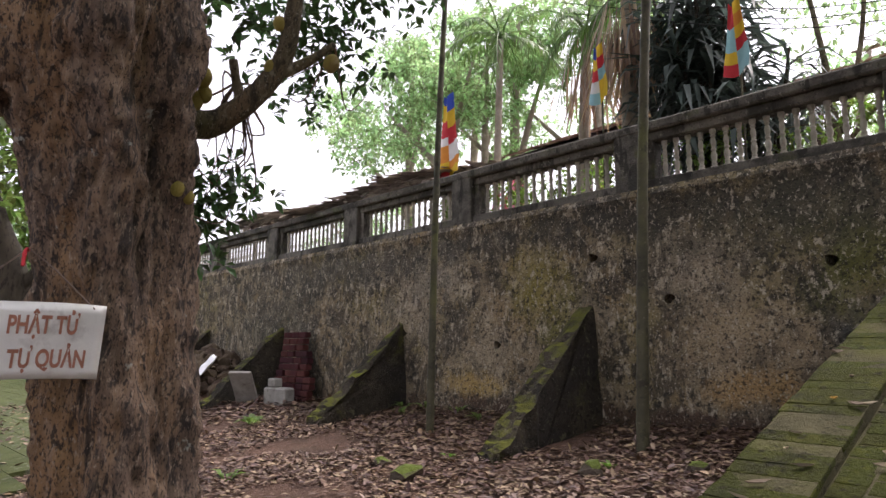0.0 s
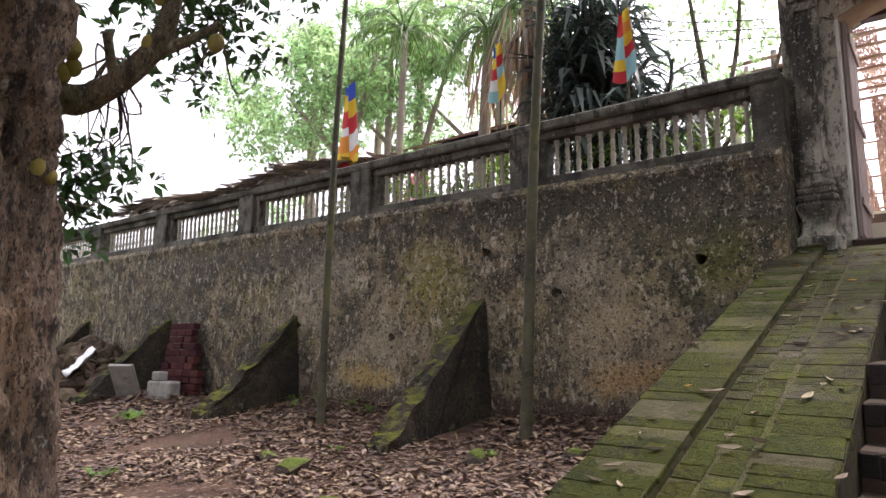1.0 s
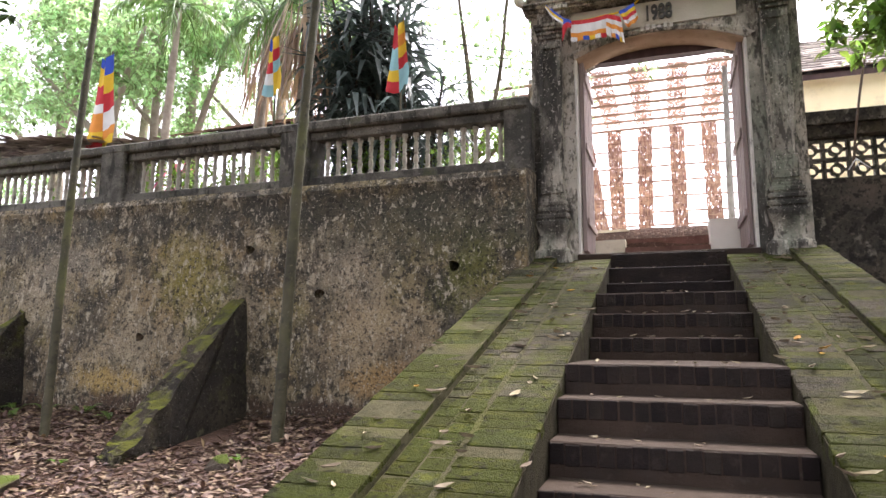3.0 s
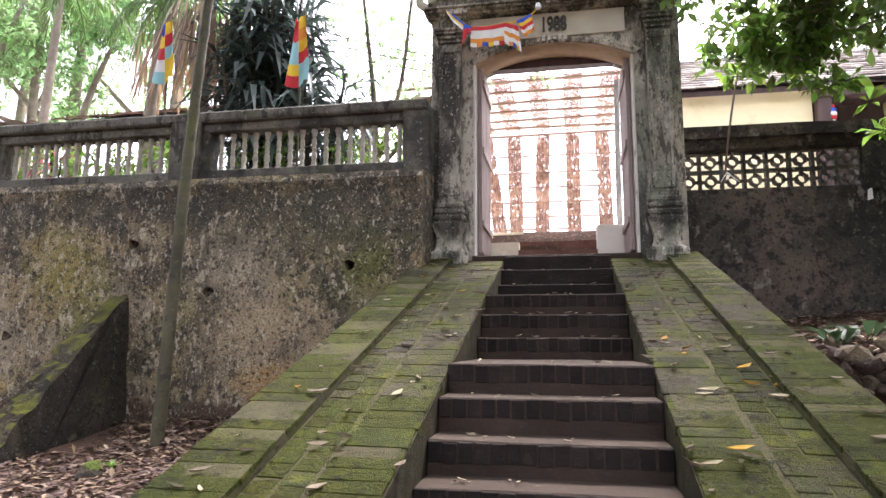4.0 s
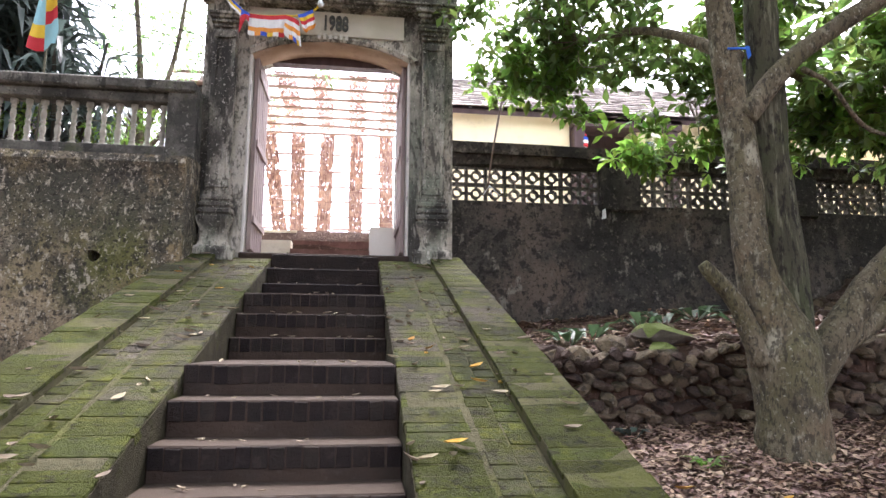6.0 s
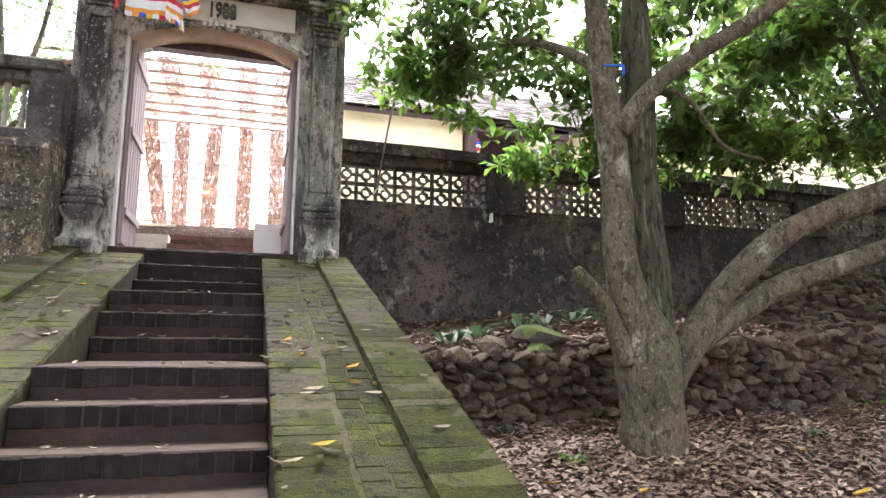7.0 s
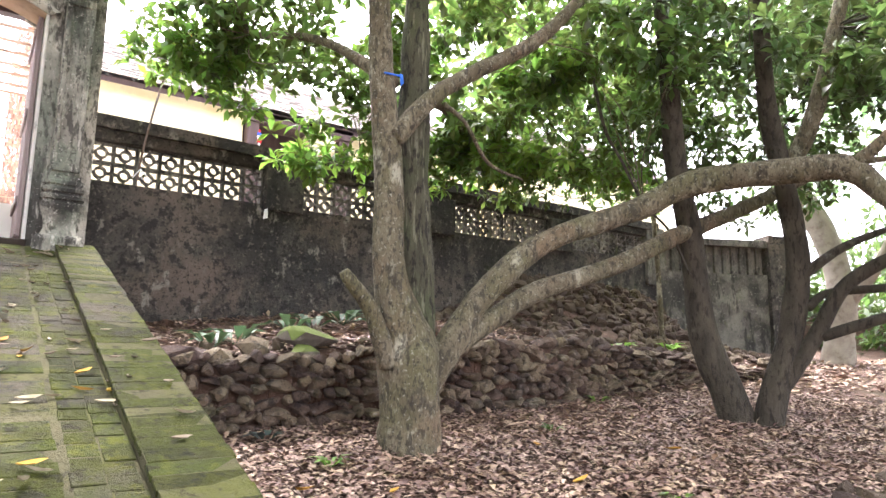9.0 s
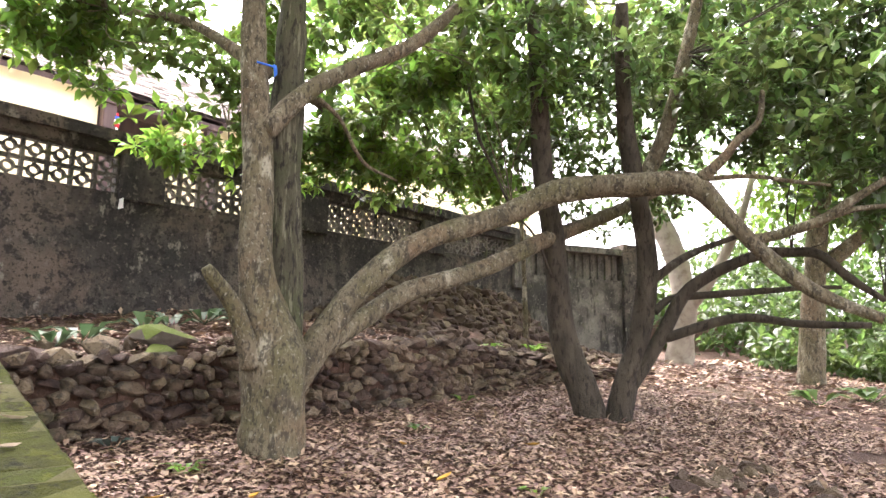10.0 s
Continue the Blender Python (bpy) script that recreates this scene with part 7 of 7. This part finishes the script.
raw("cloth", [(2.58, 7.6, 5.28), (2.72, 7.58, 5.24), (2.7, 7.6, 5.08), (2.62, 7.62, 5.12)], [(0, 1, 2, 3)], CLOTH["orange"], fs_)
raw("strip", [(2.58, 7.59, 5.28), (2.62, 7.61, 5.12), (2.56, 7.62, 5.1), (2.54, 7.6, 5.26)], [(0, 1, 2, 3)], CLOTH["white"], fs_)

# lanterns and loudspeaker under the porch
for x in (5.37, 6.8):
    ln_ = thing("lantern", "small red, white and blue lantern hanging under the porch beam", "lantern", "porch lanterns", at=(x, 12.87, 5.9))
    for j, c in enumerate(("white", "red", "white", "blue", "red")):
        r = (0.06, 0.085, 0.09, 0.085, 0.06)[j]
        v, f = lathe([(r * 0.85, 0), (r, 0.035), (r * 0.85, 0.07)], 10)
        raw("band", [(a + x, b + 12.87, q + 5.76 + 0.07 * j) for a, b, q in v], f, CLOTH[c], ln_, smooth=True)
    v, f = tube([(x, 12.87, 6.1), (x, 12.87, 6.2), (x, 12.87, 6.26)], [0.008, 0.008], 5, 2)
    raw("cord", v, f, M["cable"], ln_)
sp = thing("loudspeaker", "cream horn loudspeaker mounted under the porch eave", "loudspeaker", at=(6.4, 12.4, 5.9))
v, f = lathe([(0.06, 0), (0.09, 0.1), (0.16, 0.22), (0.29, 0.34), (0.3, 0.36), (0.26, 0.35), (0.1, 0.18), (0.04, 0.14)], 20)
R = Matrix.Translation((6.4, 12.5, 5.9)) @ Euler((radians(70), radians(15), radians(30))).to_matrix().to_4x4()
raw("horn", [R @ Vector(q) for q in v], f, M["cream"], sp, smooth=True)
v, f = tube([(6.4, 12.5, 5.9), (6.4, 12.7, 6.1), (6.4, 12.85, 6.3)], [0.03, 0.03], 8, 3)
raw("bracket", v, f, M["wood_dark"], sp)

# ---- sign, fruit and wire on the old tree ----
sign = thing("tin_sign", "scuffed curved tin sign wired to the tree, faded red lettering", "sign", at=(-3.27, 0.77, 1.72))
ctr, right = Vector((-3.285, 0.66, 1.73)), Vector((0.14, 0.66, -0.035)).normalized()
nrm = Vector((0.97, -0.21, 0.0)).normalized()
up = right.cross(nrm)
if up.z < 0:
    up = -up
W2, H2 = 0.33, 0.17


def on_sign(u, v_, lift=0.0):
    """u, v_ in metres from the sign's middle, over its curved face."""
    return ctr + right * u + up * (v_ + 0.01 * math.sin(u * 6)) + nrm * (0.03 - 0.35 * u * u + 0.05 * math.sin(v_ * 9) * 0.3 + lift)


vs, fs = [], []
for j in range(9):
    for i in range(17):
        vs.append(on_sign(-W2 + 2 * W2 * i / 16, -H2 + 2 * H2 * j / 8))
for j in range(8):
    for i in range(16):
        fs.append((j * 17 + i, j * 17 + i + 1, (j + 1) * 17 + i + 1, (j + 1) * 17 + i))
sh = raw("sheet", vs, fs, M["metal_sign"], sign, smooth=True)
sol = sh.modifiers.new("thickness", "SOLIDIFY")
sol.thickness, sol.offset = 0.003, -1
for body, size, u0, v0 in (("PHẬT TỬ", 0.11, 0.085, 0.065), ("TỰ QUẢN", 0.11, 0.118, -0.085)):
    me = text_mesh(body, size, 0.0008, 0.0035)
    for vert in me.vertices:
        vert.co = on_sign(u0 + 0.6 * vert.co.x, v0 + vert.co.y, 0.003 + vert.co.z)
    link("lettering", me, M["sign_red"], sh, "faded red painted words")
for u in (-0.28, 0.28):
    q = on_sign(u, 0.15)
    v, f = tube([tuple(q), tuple(ctr + right * u * 0.35 + up * 0.33 - nrm * 0.02), tuple(ctr + up * 0.42 - right * 0.02 - nrm * 0.06)], [0.004, 0.004], 5, 5)
    raw("wire", v, f, M["wire"], sign)
v, f = tube([tuple(ctr + up * 0.42 - right * 0.02 - nrm * 0.1), tuple(ctr + up * 0.4 - right * 0.03 - nrm * 0.02), tuple(ctr + up * 0.33 - right * 0.03)], [0.01, 0.008], 6, 3)
raw("red_tie", v, f, CLOTH["red"], sign)


def fruit(at, s):
    o = link("jackfruit", FRUIT, None, None, smooth=True)
    o.location, o.scale = at, (s, s, s * 1.25)
    o.rotation_euler = (random.uniform(-0.3, 0.3), random.uniform(-0.3, 0.3), random.random() * 6)
    tagged(o, "knobbly green-yellow young jackfruit growing from the bark", "fruit", "jackfruit on the tree")


bmf = bmesh.new()
bmesh.ops.create_icosphere(bmf, subdivisions=3, radius=1.0)
for v in bmf.verts:
    v.co *= 1 + 0.06 * noise.noise(v.co * 2.2) + 0.02 * noise.noise(v.co * 18)
FRUIT = bpy.data.meshes.new("jackfruit")
bmf.to_mesh(FRUIT)
bmf.free()
FRUIT.materials.append(M["fruit"])
for at, s in (((-3.38, 1.35, 2.55), 0.045), ((-3.38, 1.33, 2.63), 0.034), ((-3.38, 1.41, 2.52), 0.034), ((-3.55, 1.51, 3.31), 0.062), ((-3.61, 1.5, 3.17), 0.055), ((-3.58, 1.55, 3.21), 0.045), ((-3.48, 1.77, 3.21), 0.045),
              ((-3.34, 1.85, 3.4), 0.042), ((-3.15, 2.16, 3.46), 0.05), ((-3.23, 1.84, 3.64), 0.042)):
    fruit(at, s)

# ---- brick stack, cement block and rubbish by the wall ----
stack = thing("brick_stack", "leaning stack of dark red hollow bricks against the wall", "bricks", at=(-10.5, 6.2, 0.85))
me = bpy.data.meshes.new("brick")
b = box(-0.11, 0.11, -0.06, 0.06, 0, 0.1, 0.008)
b.to_mesh(me)
b.free()
me.materials.append(M["redbrick"])
for j in range(11):
    for i in range(3 if j > 7 else 4 if j > 3 else 5):
        o = link("brick", me, None, stack)
        o.location = (-10.75 + i * 0.235 + 0.02 * random.random() + 0.02 * j, 6.22 + 0.02 * j * 0.5 + random.uniform(-0.02, 0.02), 0.8 + j * 0.112)
        o.rotation_euler = (0, 0, random.uniform(-0.06, 0.06))
blk = part("cement_block", box(-10.5, -9.8, 5.8, 6.02, 0.7, 1.07, 0.03), M["cement_pale"])
tagged(blk, "pale cement block standing by the brick stack", "block")
blk = part("cement_offcut", box(-10.4, -10.15, 5.82, 5.98, 1.07, 1.22, 0.02), M["cement_pale"])
tagged(blk, "small pale cement offcut on top of the block", "block")
slab = bmesh.new()
add_box(slab, -0.03, 0.03, -0.2, 0.2, 0, 0.75, 0.01)
slab.transform(Matrix.Translation((-10.9, 5.75, 0.74)) @ Euler((0, radians(38), radians(-50))).to_matrix().to_4x4())
tagged(part("cement_board", slab, M["cement_pale"]), "broken pale cement board leaning on the block", "board")
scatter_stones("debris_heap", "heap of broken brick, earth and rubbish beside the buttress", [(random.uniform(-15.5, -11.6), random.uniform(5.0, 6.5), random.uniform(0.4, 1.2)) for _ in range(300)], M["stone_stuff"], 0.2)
ragp = bmesh.new()
bmesh.ops.create_grid(ragp, x_segments=8, y_segments=8, size=0.3)
for v in ragp.verts:
    v.co.z = 0.12 * noise.noise(v.co * 6) + 0.3 * v.co.y + 0.1
ragp.transform(Matrix.Translation((-12.0, 5.4, 1.28)) @ Euler((radians(30), 0, radians(-20))).to_matrix().to_4x4())
o = part("plastic_sack", ragp, M["plastic"], smooth=True)
o.modifiers.new("thickness", "SOLIDIFY").thickness = 0.01
tagged(o, "crumpled white plastic sack on the debris heap", "sack")

# blue bag on the trunk, pipe by the far wall, thin staff
bag = thing("blue_bag", "blue plastic scrap tied round the tree stem", "scrap", at=(3.45, 4.37, 3.82))
raw("scrap", [(3.505, 4.36, 3.88), (3.53, 4.35, 3.87), (3.54, 4.35, 3.8), (3.525, 4.37, 3.78)], [(0, 1, 2, 3)], M["blue_paint"], bag)
v, f = tube([(3.38, 4.385, 3.86), (3.44, 4.375, 3.86), (3.52, 4.385, 3.87)], [0.008, 0.008], 6, 3)
raw("tie", v, f, M["blue_paint"], bag)
v, f = tube([(9.88, 6.6, 1.7), (9.80, 6.6, 3.35), (9.60, 6.6, 5.27)], [0.045, 0.035], 8, 4)
st = thing("slender_stem", "slim straight grey stem growing on the stone bank", "tree", at=(9.88, 6.6, 1.7))
raw("trunk", v, f, M["bark"], st, smooth=True)
wm = thing("paper_scrap", "white paper scrap stuck in a hole of the dark wall", "scrap", at=(3.8, 7.93, 3.35))
raw("paper", [(3.76, 7.9, 3.28), (3.82, 7.9, 3.3), (3.81, 7.89, 3.42), (3.77, 7.9, 3.4)], [(0, 1, 2, 3)], M["plastic"], wm)
